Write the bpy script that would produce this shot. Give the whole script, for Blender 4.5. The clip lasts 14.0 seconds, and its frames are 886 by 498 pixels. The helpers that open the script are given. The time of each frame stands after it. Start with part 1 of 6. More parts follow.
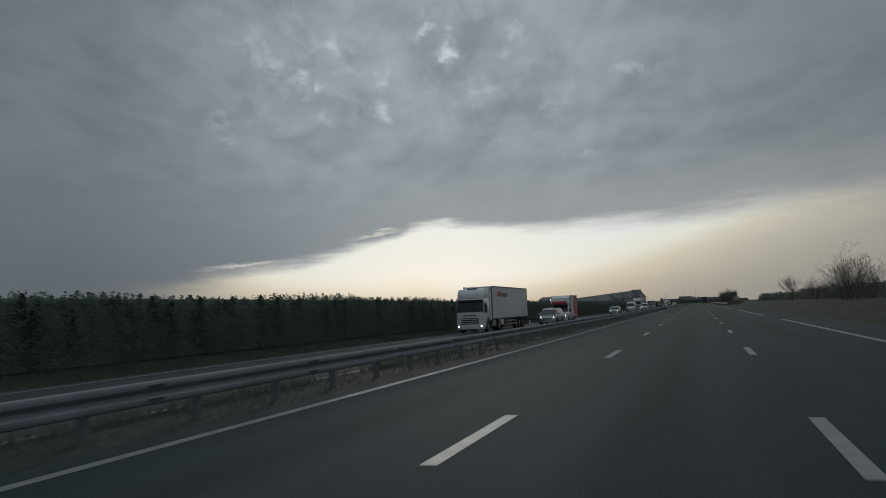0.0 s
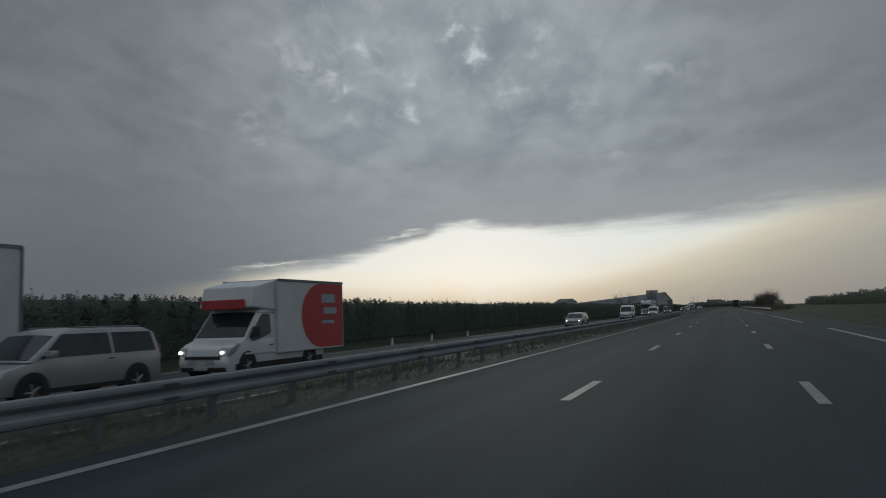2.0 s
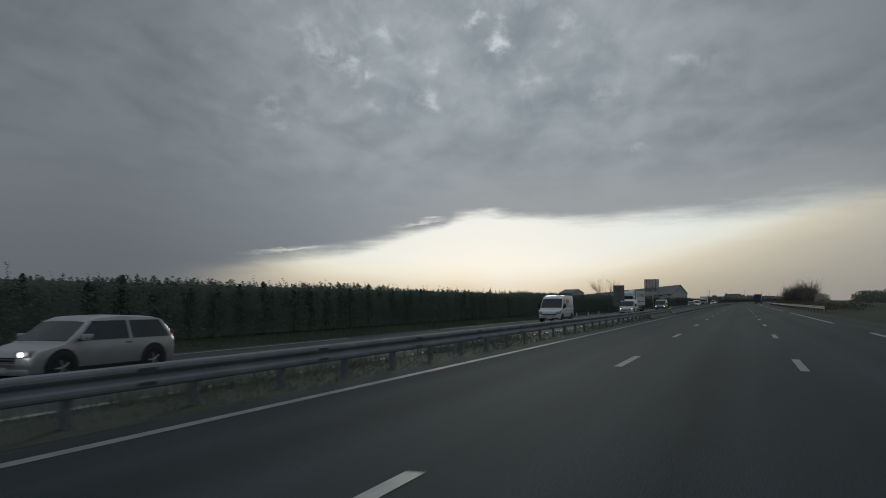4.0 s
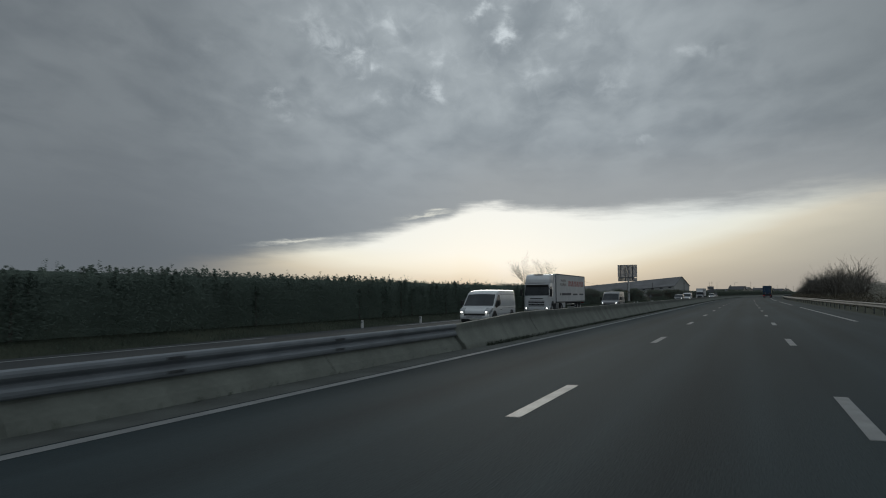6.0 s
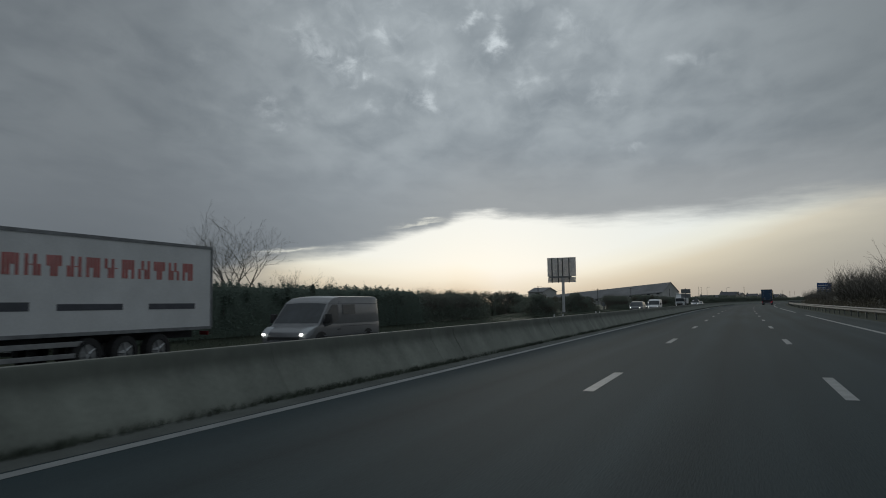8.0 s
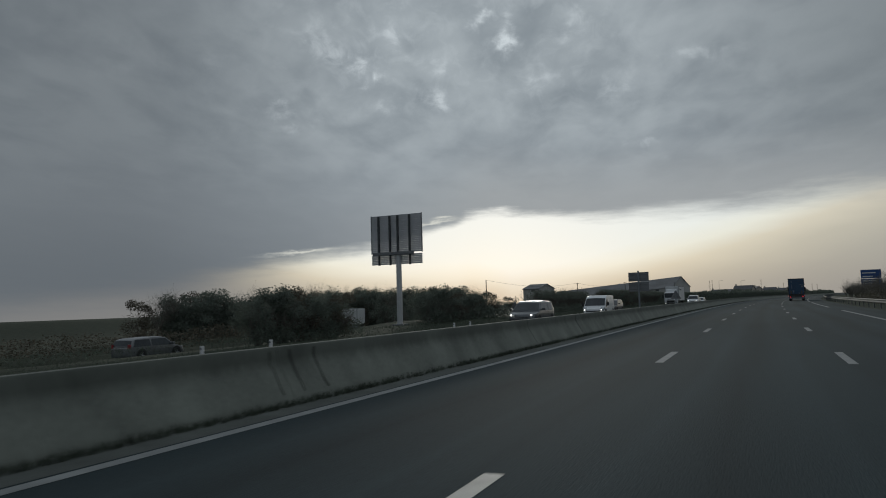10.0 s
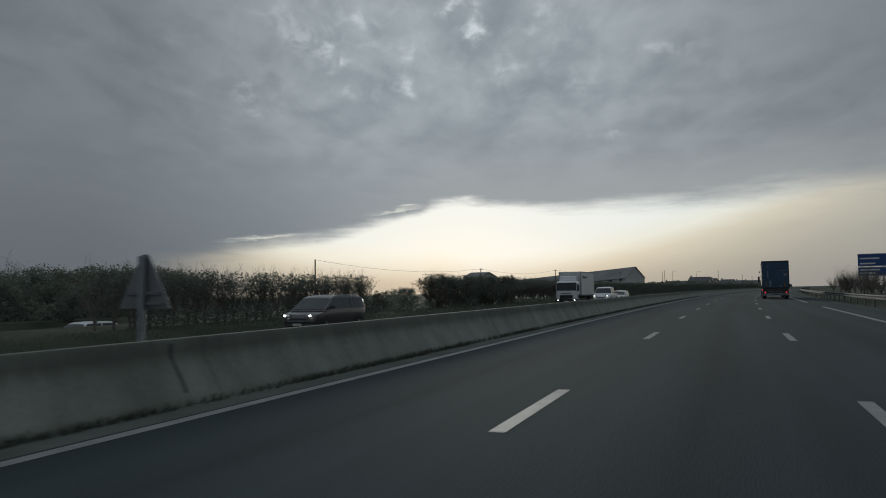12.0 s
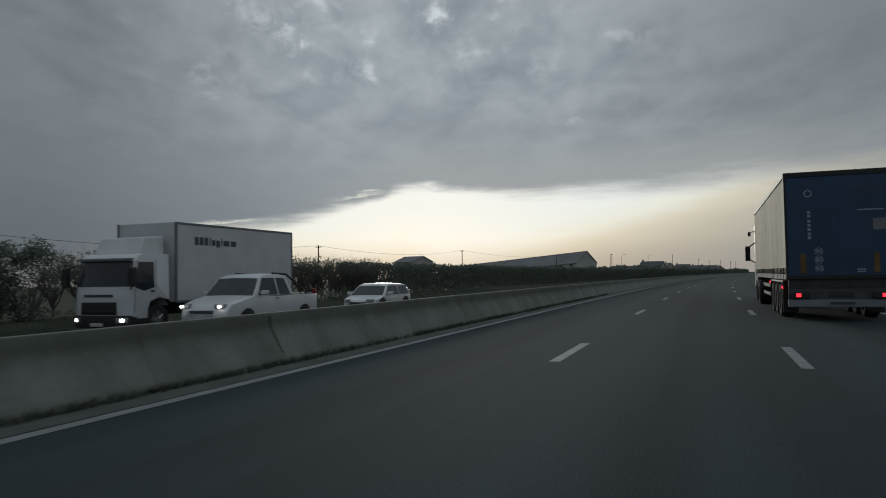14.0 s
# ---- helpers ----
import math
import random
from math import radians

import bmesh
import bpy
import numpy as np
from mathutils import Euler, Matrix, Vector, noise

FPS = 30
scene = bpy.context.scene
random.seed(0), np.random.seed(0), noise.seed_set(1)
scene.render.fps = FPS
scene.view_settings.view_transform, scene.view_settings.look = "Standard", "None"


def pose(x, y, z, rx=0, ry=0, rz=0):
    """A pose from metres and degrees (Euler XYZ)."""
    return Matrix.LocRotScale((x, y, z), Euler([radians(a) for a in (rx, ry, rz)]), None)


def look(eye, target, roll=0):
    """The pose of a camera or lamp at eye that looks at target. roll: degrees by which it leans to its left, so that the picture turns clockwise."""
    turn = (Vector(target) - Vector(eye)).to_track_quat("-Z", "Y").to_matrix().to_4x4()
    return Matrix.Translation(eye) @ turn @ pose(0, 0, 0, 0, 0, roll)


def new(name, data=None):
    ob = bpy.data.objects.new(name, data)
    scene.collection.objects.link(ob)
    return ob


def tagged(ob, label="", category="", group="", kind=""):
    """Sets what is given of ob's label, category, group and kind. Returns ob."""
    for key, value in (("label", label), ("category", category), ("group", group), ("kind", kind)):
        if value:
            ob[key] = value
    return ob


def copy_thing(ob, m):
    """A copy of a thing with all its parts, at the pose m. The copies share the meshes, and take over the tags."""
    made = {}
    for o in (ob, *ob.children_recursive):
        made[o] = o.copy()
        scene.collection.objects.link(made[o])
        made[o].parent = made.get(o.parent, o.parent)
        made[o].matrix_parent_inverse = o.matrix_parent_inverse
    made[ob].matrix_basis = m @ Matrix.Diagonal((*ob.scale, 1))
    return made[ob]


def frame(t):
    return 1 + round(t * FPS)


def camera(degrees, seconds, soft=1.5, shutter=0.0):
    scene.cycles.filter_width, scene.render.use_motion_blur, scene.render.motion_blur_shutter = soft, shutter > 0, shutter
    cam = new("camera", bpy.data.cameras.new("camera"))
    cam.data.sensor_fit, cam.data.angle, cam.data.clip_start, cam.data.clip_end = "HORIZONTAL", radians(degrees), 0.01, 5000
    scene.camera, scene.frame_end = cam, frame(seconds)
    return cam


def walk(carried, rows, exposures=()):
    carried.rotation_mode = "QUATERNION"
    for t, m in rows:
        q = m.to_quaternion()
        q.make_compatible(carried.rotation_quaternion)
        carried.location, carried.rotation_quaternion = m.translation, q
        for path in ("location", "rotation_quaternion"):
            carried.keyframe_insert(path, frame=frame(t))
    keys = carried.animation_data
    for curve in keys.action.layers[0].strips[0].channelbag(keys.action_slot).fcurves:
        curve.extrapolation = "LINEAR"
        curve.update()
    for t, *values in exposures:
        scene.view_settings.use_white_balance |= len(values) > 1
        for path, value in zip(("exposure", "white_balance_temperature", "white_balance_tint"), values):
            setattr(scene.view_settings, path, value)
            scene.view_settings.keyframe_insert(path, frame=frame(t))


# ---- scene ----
cam = camera(64.27, 14.0, soft=1.0, shutter=0.09)

# ---- the road's line: curvature (1/km, to the right) every 80 m ----
KAPPA = [-0.096, -0.057, -0.079, 0.032, 0.121, 0.466, 0.506, 0.402]
_ss = np.arange(-402, 3600, 2.0)
_kk = np.interp(_ss, np.linspace(0, 560, 8), KAPPA) * 1e-3
_kk[_ss > 700] = 0
_kk[_ss < 0] = 0
_th = np.cumsum(_kk) * 2.0
_th -= np.interp(0, _ss, _th)
_rx, _ry = np.cumsum(np.sin(_th)) * 2, np.cumsum(np.cos(_th)) * 2
_rx -= np.interp(0, _ss, _rx)
_ry -= np.interp(0, _ss, _ry)


def heading(s):
    return float(np.interp(s, _ss, _th))


def P(s, u, z=0.0):
    """World place of the point s metres along the road, u metres to its right."""
    t = heading(s)
    return Vector((float(np.interp(s, _ss, _rx)) + u * math.cos(t), float(np.interp(s, _ss, _ry)) - u * math.sin(t), z))


def place(s, u, z=0.0, turn=0.0):
    """Pose whose local y runs along the road, x to the right; turn in degrees to the left."""
    p = P(s, u, z)
    return pose(p.x, p.y, p.z, 0, 0, -math.degrees(heading(s)) + turn)


ROWS = [
    (0, 0.148, 0.537, 1.363, 5.18, 2.54, 20.12),
    (0.5, 0.082, 15.591, 1.363, 5.93, 0.25, 20.21),
    (1, -0.014, 30.577, 1.363, 5.21, -0.81, 20.63),
    (1.5, 0.002, 45.634, 1.363, 5.22, -0.13, 20.64),
    (2, -0.029, 60.741, 1.363, 5.35, 1.92, 22.24),
    (2.5, -0.001, 75.910, 1.363, 6.53, 1.04, 23.60),
    (3, -0.094, 91.146, 1.363, 5.96, 0.63, 23.45),
    (5.5, -0.813, 166.008, 1.363, 3.08, 0.27, 24.03),
    (6, -1.047, 180.923, 1.363, 3.78, 0.35, 24.00),
    (6.5, -1.287, 196.094, 1.363, 3.35, 0.76, 23.46),
    (7, -1.567, 211.765, 1.363, 3.67, 0.81, 23.47),
    (9.5, -2.864, 288.019, 1.363, 5.01, 0.84, 23.49),
    (10, -3.019, 303.200, 1.363, 4.40, 1.63, 24.62),
    (10.5, -3.093, 318.430, 1.363, 4.27, 0.12, 22.69),
    (11, -3.296, 333.885, 1.363, 3.59, 0.42, 22.58),
    (11.5, -3.298, 349.018, 1.363, 3.90, 0.05, 21.70),
    (12, -3.172, 364.020, 1.363, 3.39, 0.82, 21.68),
    (12.5, -2.925, 378.890, 1.363, 3.11, 2.15, 21.72),
    (13, -2.785, 393.922, 1.363, 3.30, 1.54, 20.71),
    (13.5, -2.464, 409.280, 1.363, 3.38, 0.61, 18.95),
    (14, -2.119, 424.616, 1.363, 2.18, 0.87, 18.59),
]

walk(cam, [(t, pose(x, y, z, 90 + pitch, roll, yaw)) for t, x, y, z, pitch, roll, yaw in ROWS],
     [(0.0, -0.13, 6200, 5.0), (3.0, -0.13, 6200, 5.0), (5.5, 0.0, 6200, 5.0), (14.0, 0.0, 6200, 5.0)])

# ---- sky: a grey cloud deck with a bright gap over the horizon, and the low sun behind it ----
SUN_AZ, SUN_EL = 20.0, 6.5     # degrees to the left of the first heading, and up


def make_world():
    w = bpy.data.worlds.new("sky")
    scene.world = w
    w.use_nodes = True
    nt = w.node_tree
    nt.nodes.clear()

    node = nt.nodes.new

    def put(sock, v):
        if isinstance(v, bpy.types.NodeSocket):
            nt.links.new(v, sock)
        else:
            sock.default_value = v

    def m(op, a, b=0.0, c=0.0, clamp=False):
        n = node("ShaderNodeMath")
        n.operation, n.use_clamp = op, clamp
        put(n.inputs[0], a), put(n.inputs[1], b), put(n.inputs[2], c)
        return n.outputs[0]

    def smooth(v, lo, hi):
        n = node("ShaderNodeMapRange")
        n.interpolation_type = "SMOOTHSTEP"
        put(n.inputs[0], v), put(n.inputs[1], lo), put(n.inputs[2], hi)
        return n.outputs[0]

    def mix(f, a, b):
        n = node("ShaderNodeMix")
        n.data_type = "RGBA"
        put(n.inputs[0], f), put(n.inputs[6], a), put(n.inputs[7], b)
        return n.outputs[2]

    def vec(a, b, c):
        n = node("ShaderNodeCombineXYZ")
        put(n.inputs[0], a), put(n.inputs[1], b), put(n.inputs[2], c)
        return n.outputs[0]

    def fbm(v, scale, detail=6.0, rough=0.55, distortion=0.0):
        n = node("ShaderNodeTexNoise")
        put(n.inputs["Vector"], v)
        n.inputs["Scale"].default_value, n.inputs["Detail"].default_value = scale, detail
        n.inputs["Roughness"].default_value, n.inputs["Distortion"].default_value = rough, distortion
        return n.outputs[0]

    xyz = node("ShaderNodeSeparateXYZ")
    nt.links.new(node("ShaderNodeTexCoord").outputs["Generated"], xyz.inputs[0])
    x, y, z = xyz.outputs
    az = m("MULTIPLY", m("ARCTAN2", m("MULTIPLY", x, -1.0), y), 57.2958)
    el = m("MULTIPLY", m("ARCSINE", z), 57.2958)

    # lower edge of the deck, as degrees of height over degrees to the left
    curve = node("ShaderNodeFloatCurve")
    c = curve.mapping.curves[0]
    edge_pts = [(-60, 6.0), (-25, 7.6), (-9, 7.3), (-3, 7.0), (1, 6.7), (6, 6.7), (13.5, 6.75), (18, 7.0), (20.5, 7.35), (23.5, 6.5),
                (27.2, 5.45), (32.3, 4.3), (37.6, 3.55), (42.6, 2.6), (48.5, 1.5), (60, 0.5)]
    c.points[0].location, c.points[1].location = (0, edge_pts[0][1] / 10), (1, edge_pts[-1][1] / 10)
    for a, e in edge_pts[1:-1]:
        c.points.new((a + 60) / 120, e / 10)
    curve.mapping.update()
    put(curve.inputs["Value"], m("DIVIDE", m("ADD", az, 60.0), 120.0))
    edge = m("MULTIPLY", curve.outputs[0], 10.0)
    flat = vec(m("MULTIPLY", az, 0.09), m("MULTIPLY", el, 0.55), 0.0)
    wob = m("MULTIPLY", m("SUBTRACT", fbm(flat, 1.5, 6.0, 0.62), 0.5), 2.1)
    depth = m("SUBTRACT", m("ADD", edge, wob), el)
    soft = m("ADD", 0.55, m("MULTIPLY", m("ABSOLUTE", m("SUBTRACT", az, 20.0)), 0.045))
    gap = smooth(depth, m("MULTIPLY", soft, -0.75), m("MULTIPLY", soft, 0.9))
    # the open strip, brightest before the sun and thinning away from it
    side = m("GREATER_THAN", az, 19.0)
    wide = m("ADD", 18.0, m("MULTIPLY", side, -5.0))
    dx = m("DIVIDE", m("ABSOLUTE", m("SUBTRACT", az, 19.0)), wide)
    dy = m("DIVIDE", m("MAXIMUM", m("SUBTRACT", edge, el), 0.0), 4.9)
    r = m("ADD", m("ADD", dx, dy), m("MULTIPLY", m("SUBTRACT", fbm(flat, 0.8, 3.0), 0.5), 0.22))
    ramp = node("ShaderNodeValToRGB")
    put(ramp.inputs[0], m("DIVIDE", r, 3.0))
    stops = [(0.0, (0.80, 0.80, 0.795)), (0.33, (0.79, 0.785, 0.755)), (0.43, (0.77, 0.735, 0.65)), (0.52, (0.63, 0.56, 0.455)),
             (0.62, (0.49, 0.442, 0.37)), (0.75, (0.385, 0.355, 0.315)), (1.0, (0.29, 0.275, 0.262))]
    e = ramp.color_ramp.elements
    e[0].position, e[1].position = stops[0][0], stops[-1][0]
    e[0].color, e[1].color = (*stops[0][1], 1), (*stops[-1][1], 1)
    for p, col in stops[1:-1]:
        e.new(p).color = (*col, 1)
    air = node("ShaderNodeTexSky")
    air.sky_type, air.sun_disc, air.sun_elevation, air.sun_rotation = "NISHITA", False, radians(SUN_EL), radians(-SUN_AZ)
    haze = node("ShaderNodeMix")
    haze.data_type, haze.blend_type = "RGBA", "ADD"
    haze.inputs[0].default_value = 0.004
    nt.links.new(ramp.outputs[0], haze.inputs[6])
    nt.links.new(air.outputs[0], haze.inputs[7])
    behind = smooth(m("ABSOLUTE", az), 58.0, 85.0)
    strip = mix(smooth(az, 33.0, 47.0), haze.outputs[2], (0.175, 0.170, 0.170, 1))

    # the deck: cloud streets that run towards the sun, with soft rolls across them; lighter overhead
    up = m("ADD", m("MAXIMUM", z, 0.0), 0.10)
    sa, ca = math.sin(radians(SUN_AZ)), math.cos(radians(SUN_AZ))
    along = m("DIVIDE", m("ADD", m("MULTIPLY", x, -sa), m("MULTIPLY", y, ca)), up)
    across = m("DIVIDE", m("ADD", m("MULTIPLY", x, ca), m("MULTIPLY", y, sa)), up)
    street = vec(m("MULTIPLY", along, 0.6), across, 0.0)
    big = fbm(vec(m("MULTIPLY", along, 0.5), across, 4.0), 1.7, 3.0, 0.5, 0.3)
    small = fbm(street, 5.0, 5.0, 0.5, 0.35)
    lump = fbm(vec(x, y, m("MULTIPLY", z, 1.4)), 9.0, 5.0, 0.55, 0.5)
    tone = m("ADD", m("MULTIPLY", big, 0.36), m("ADD", m("MULTIPLY", small, 0.36), m("MULTIPLY", lump, 0.28)))
    high = smooth(el, 6.0, 16.0)
    shade = mix(high, (0.229, 0.241, 0.257, 1), (0.182, 0.198, 0.216, 1))
    shine = mix(high, (0.242, 0.254, 0.270, 1), (0.292, 0.308, 0.323, 1))
    deck = mix(smooth(tone, 0.36, 0.64), shade, shine)
    low = smooth(m("ADD", el, m("MULTIPLY", m("SUBTRACT", big, 0.5), 12.0)), 17.0, 4.0)
    deck = mix(m("MULTIPLY", low, 0.10), deck, (0.172, 0.183, 0.202, 1))

    # torn places where the light comes through: azimuth, height, half width, half height, strength
    flutter = vec(m("MULTIPLY", az, 0.30), m("MULTIPLY", el, 0.42), 0.0)
    az_w = m("ADD", az, m("MULTIPLY", m("SUBTRACT", fbm(flutter, 1.0, 5.0, 0.62), 0.5), 5.0))
    el_w = m("ADD", el, m("MULTIPLY", m("SUBTRACT", fbm(vec(m("MULTIPLY", az, 0.30), m("MULTIPLY", el, 0.42), 7.0), 1.0, 5.0, 0.62), 0.5), 4.2))

    def spot(a, e_, wa, we, tilt=0.0, u=None, v=None):
        qa = m("DIVIDE", m("SUBTRACT", u or az_w, a), wa)
        qe = m("DIVIDE", m("SUBTRACT", v or el_w, m("ADD", e_, m("MULTIPLY", qa, tilt * wa))), we)
        return m("EXPONENT", m("MULTIPLY", m("ADD", m("MULTIPLY", qa, qa), m("MULTIPLY", qe, qe)), -1.0))

    tears = [(35.3, 21.3, 1.0, 1.0, 0.42), (33.2, 20.4, 1.7, 0.8, 0.42), (31.7, 19.4, 0.9, 0.6, 0.5), (30.7, 18.4, 0.9, 0.8, 0.7), (28.3, 21.2, 1.3, 1.1, 0.42),
             (37.6, 15.4, 1.4, 0.4, 0.35), (36.4, 14.0, 1.3, 0.4, 0.32), (25.0, 16.4, 0.8, 0.9, 0.5), (28.3, 15.8, 0.8, 0.45, 0.35), (21.1, 22.3, 0.9, 0.5, 0.6),
             (18.8, 20.9, 0.6, 1.4, 0.68), (13.0, 21.7, 0.9, 0.9, 0.35), (16.0, 17.4, 1.3, 0.7, 0.3), (10.1, 16.4, 1.0, 0.9, 0.3), (3.8, 18.0, 2.2, 0.5, 0.28),
             (8.3, 12.0, 1.0, 0.4, 0.25), (24.6, 19.0, 0.9, 0.5, 0.3), (48.5, 18.6, 3.0, 1.2, 0.16), (42.9, 18.7, 1.2, 0.7, 0.18)]
    tear = 0.0
    for a, e_, wa, we, amp in tears:
        tear = m("MULTIPLY_ADD", spot(a, e_, wa, we), amp, tear)
    torn = fbm(vec(m("MULTIPLY", az, 0.55), m("MULTIPLY", el, 0.62), 2.0), 1.0, 6.0, 0.57, 0.6)
    web = m("MULTIPLY", m("MULTIPLY", smooth(torn, 0.46, 0.72), smooth(el, 11.5, 18.0)), smooth(m("ABSOLUTE", m("SUBTRACT", az, 24.0)), 24.0, 8.0))
    tear = m("MULTIPLY", m("MINIMUM", tear, 1.0), m("ADD", 0.2, m("MULTIPLY", smooth(torn, 0.34, 0.62), 0.85)))
    tear = m("MULTIPLY_ADD", web, 0.12, tear)
    deck = mix(tear, deck, (0.54, 0.555, 0.57, 1))
    left = smooth(az, 26.0, 50.0)
    deck = mix(m("MULTIPLY", left, m("ADD", 0.55, m("MULTIPLY", smooth(el, 10.0, 2.0), 0.3))), deck, (0.120, 0.130, 0.144, 1))
    right = m("MULTIPLY", smooth(az, 9.0, -12.0), smooth(el, 8.0, 15.0))
    deck = mix(m("MULTIPLY", right, 0.6), deck, (0.172, 0.185, 0.198, 1))
    mid = m("MULTIPLY", smooth(el, 1.0, 12.0), smooth(m("ABSOLUTE", m("SUBTRACT", az, 20.0)), 34.0, 8.0))
    lift = m("ADD", m("ADD", 1.0, m("MULTIPLY", mid, 0.32)), m("MULTIPLY", smooth(el, 24.0, 70.0), 1.1))
    deck = mix(1.0, (0, 0, 0, 1), deck)
    bright = node("ShaderNodeVectorMath")
    bright.operation = "SCALE"
    put(bright.inputs[0], deck), put(bright.inputs["Scale"], lift)
    deck = bright.outputs[0]
    # thin cloud lets light through just above the gap
    veil = m("MULTIPLY", smooth(m("MULTIPLY", depth, -1.0), 6.0, -0.3), smooth(m("ABSOLUTE", m("SUBTRACT", az, 8.0)), 30.0, 8.0))
    deck = mix(m("MULTIPLY", veil, 0.5), deck, (0.435, 0.42, 0.405, 1))
    # two thin sunlit wisps above the edge, left of the sun
    el_f = m("ADD", el, m("MULTIPLY", m("SUBTRACT", fbm(vec(m("MULTIPLY", az, 0.55), m("MULTIPLY", el, 2.2), 3.0), 1.0, 4.0, 0.6), 0.5), 0.9))
    wisp = m("ADD", m("ADD", spot(25.2, 6.55, 1.7, 0.13, -0.14, az, el_f), spot(24.4, 6.95, 0.7, 0.09, -0.1, az, el_f)), spot(35.8, 4.42, 2.3, 0.13, -0.10, az, el_f))
    deck = mix(m("MULTIPLY", wisp, 0.8, 0.0, True), deck, (0.74, 0.70, 0.62, 1))
    murk = m("MULTIPLY", smooth(el, 3.2, 0.2), 0.35)
    strip = mix(murk, strip, (0.30, 0.275, 0.255, 1))
    strip = mix(behind, strip, (0.15, 0.162, 0.18, 1))
    both = mix(gap, deck, strip)
    below = smooth(el, -3.2, -6.0)
    both = mix(below, both, (0.05, 0.055, 0.05, 1))
    bg = node("ShaderNodeBackground")
    nt.links.new(both, bg.inputs[0])
    bg.inputs[1].default_value = 1.0
    nt.links.new(bg.outputs[0], node("ShaderNodeOutputWorld").inputs[0])


make_world()
sun = new("sun", bpy.data.lights.new("sun", "SUN"))
sun.data.energy, sun.data.angle, sun.data.color = 0.8, radians(14), (1.0, 0.92, 0.80)
_a, _e = radians(SUN_AZ), radians(SUN_EL)
sun.matrix_world = look((0, 0, 50), (50 * math.sin(_a) * math.cos(_e), -50 * math.cos(_a) * math.cos(_e), 50 - 50 * math.sin(_e)))


# ---- materials ----
def material(name, colour, rough=0.6, metal=0.0, vary=0.25, scale=3.0, fine=40.0, bump=0.1, emit=0.0, per_object=0.0, per_island=0.0,
             second=None, stretch=(1, 1, 1), spec=0.5, alpha_coat=0.0, thin=0.0):
    """Surface with two scales of variation: broad stains and fine grain."""
    mt = bpy.data.materials.new(name)
    mt.use_nodes = True
    nt = mt.node_tree
    b = nt.nodes["Principled BSDF"]
    b.inputs["Roughness"].default_value, b.inputs["Metallic"].default_value = rough, metal
    b.inputs["Specular IOR Level"].default_value = spec
    b.inputs["Coat Weight"].default_value = alpha_coat
    tc, mp = nt.nodes.new("ShaderNodeTexCoord"), nt.nodes.new("ShaderNodeMapping")
    mp.inputs["Scale"].default_value = stretch
    nt.links.new(tc.outputs["Object"], mp.inputs[0])

    def noise_tex(sc, det):
        n = nt.nodes.new("ShaderNodeTexNoise")
        n.inputs["Scale"].default_value, n.inputs["Detail"].default_value = sc, det
        nt.links.new(mp.outputs[0], n.inputs["Vector"])
        return n.outputs[0]

    broad, grain = noise_tex(scale, 5.0), noise_tex(fine, 4.0)
    mixn = nt.nodes.new("ShaderNodeMix")
    mixn.data_type = "RGBA"
    dark = tuple(c * (1 - vary) for c in colour)
    light = second or tuple(min(1, c * (1 + vary)) for c in colour)
    mixn.inputs[6].default_value, mixn.inputs[7].default_value = (*dark, 1), (*light, 1)
    mr = nt.nodes.new("ShaderNodeMapRange")
    mr.inputs[1].default_value, mr.inputs[2].default_value = 0.32, 0.68
    add = nt.nodes.new("ShaderNodeMath")
    add.operation = "MULTIPLY_ADD"
    nt.links.new(grain, add.inputs[0])
    add.inputs[1].default_value = 0.4
    sub = nt.nodes.new("ShaderNodeMath")
    sub.operation = "MULTIPLY_ADD"
    nt.links.new(broad, sub.inputs[0])
    sub.inputs[1].default_value, sub.inputs[2].default_value = 0.8, -0.1
    nt.links.new(sub.outputs[0], add.inputs[2])
    nt.links.new(add.outputs[0], mr.inputs[0])
    nt.links.new(mr.outputs[0], mixn.inputs[0])
    colour_out = mixn.outputs[2]
    if per_object or per_island:
        src = nt.nodes.new("ShaderNodeObjectInfo").outputs["Random"] if per_object else nt.nodes.new("ShaderNodeNewGeometry").outputs["Random Per Island"]
        hsv = nt.nodes.new("ShaderNodeHueSaturation")
        v = nt.nodes.new("ShaderNodeMapRange")
        amount = per_object or per_island
        v.inputs[3].default_value, v.inputs[4].default_value = 1 - amount, 1 + amount
        nt.links.new(src, v.inputs[0])
        nt.links.new(v.outputs[0], hsv.inputs["Value"])
        nt.links.new(colour_out, hsv.inputs["Color"])
        colour_out = hsv.outputs[0]
    nt.links.new(colour_out, b.inputs["Base Color"])
    if bump:
        bp = nt.nodes.new("ShaderNodeBump")
        bp.inputs["Strength"].default_value, bp.inputs["Distance"].default_value = bump, 0.02
        nt.links.new(grain, bp.inputs["Height"])
        nt.links.new(bp.outputs[0], b.inputs["Normal"])
    if emit:
        b.inputs["Emission Color"].default_value = (*colour, 1)
        b.inputs["Emission Strength"].default_value = emit
    if thin:        # light passes through leaves
        back, mx, dim = nt.nodes.new("ShaderNodeBsdfTranslucent"), nt.nodes.new("ShaderNodeAddShader"), nt.nodes.new("ShaderNodeVectorMath")
        dim.operation = "SCALE"
        dim.inputs["Scale"].default_value = thin
        nt.links.new(colour_out, dim.inputs[0])
        nt.links.new(dim.outputs[0], back.inputs[0])
        nt.links.new(b.outputs[0], mx.inputs[0])
        nt.links.new(back.outputs[0], mx.inputs[1])
        nt.links.new(mx.outputs[0], nt.nodes["Material Output"].inputs[0])
    return mt


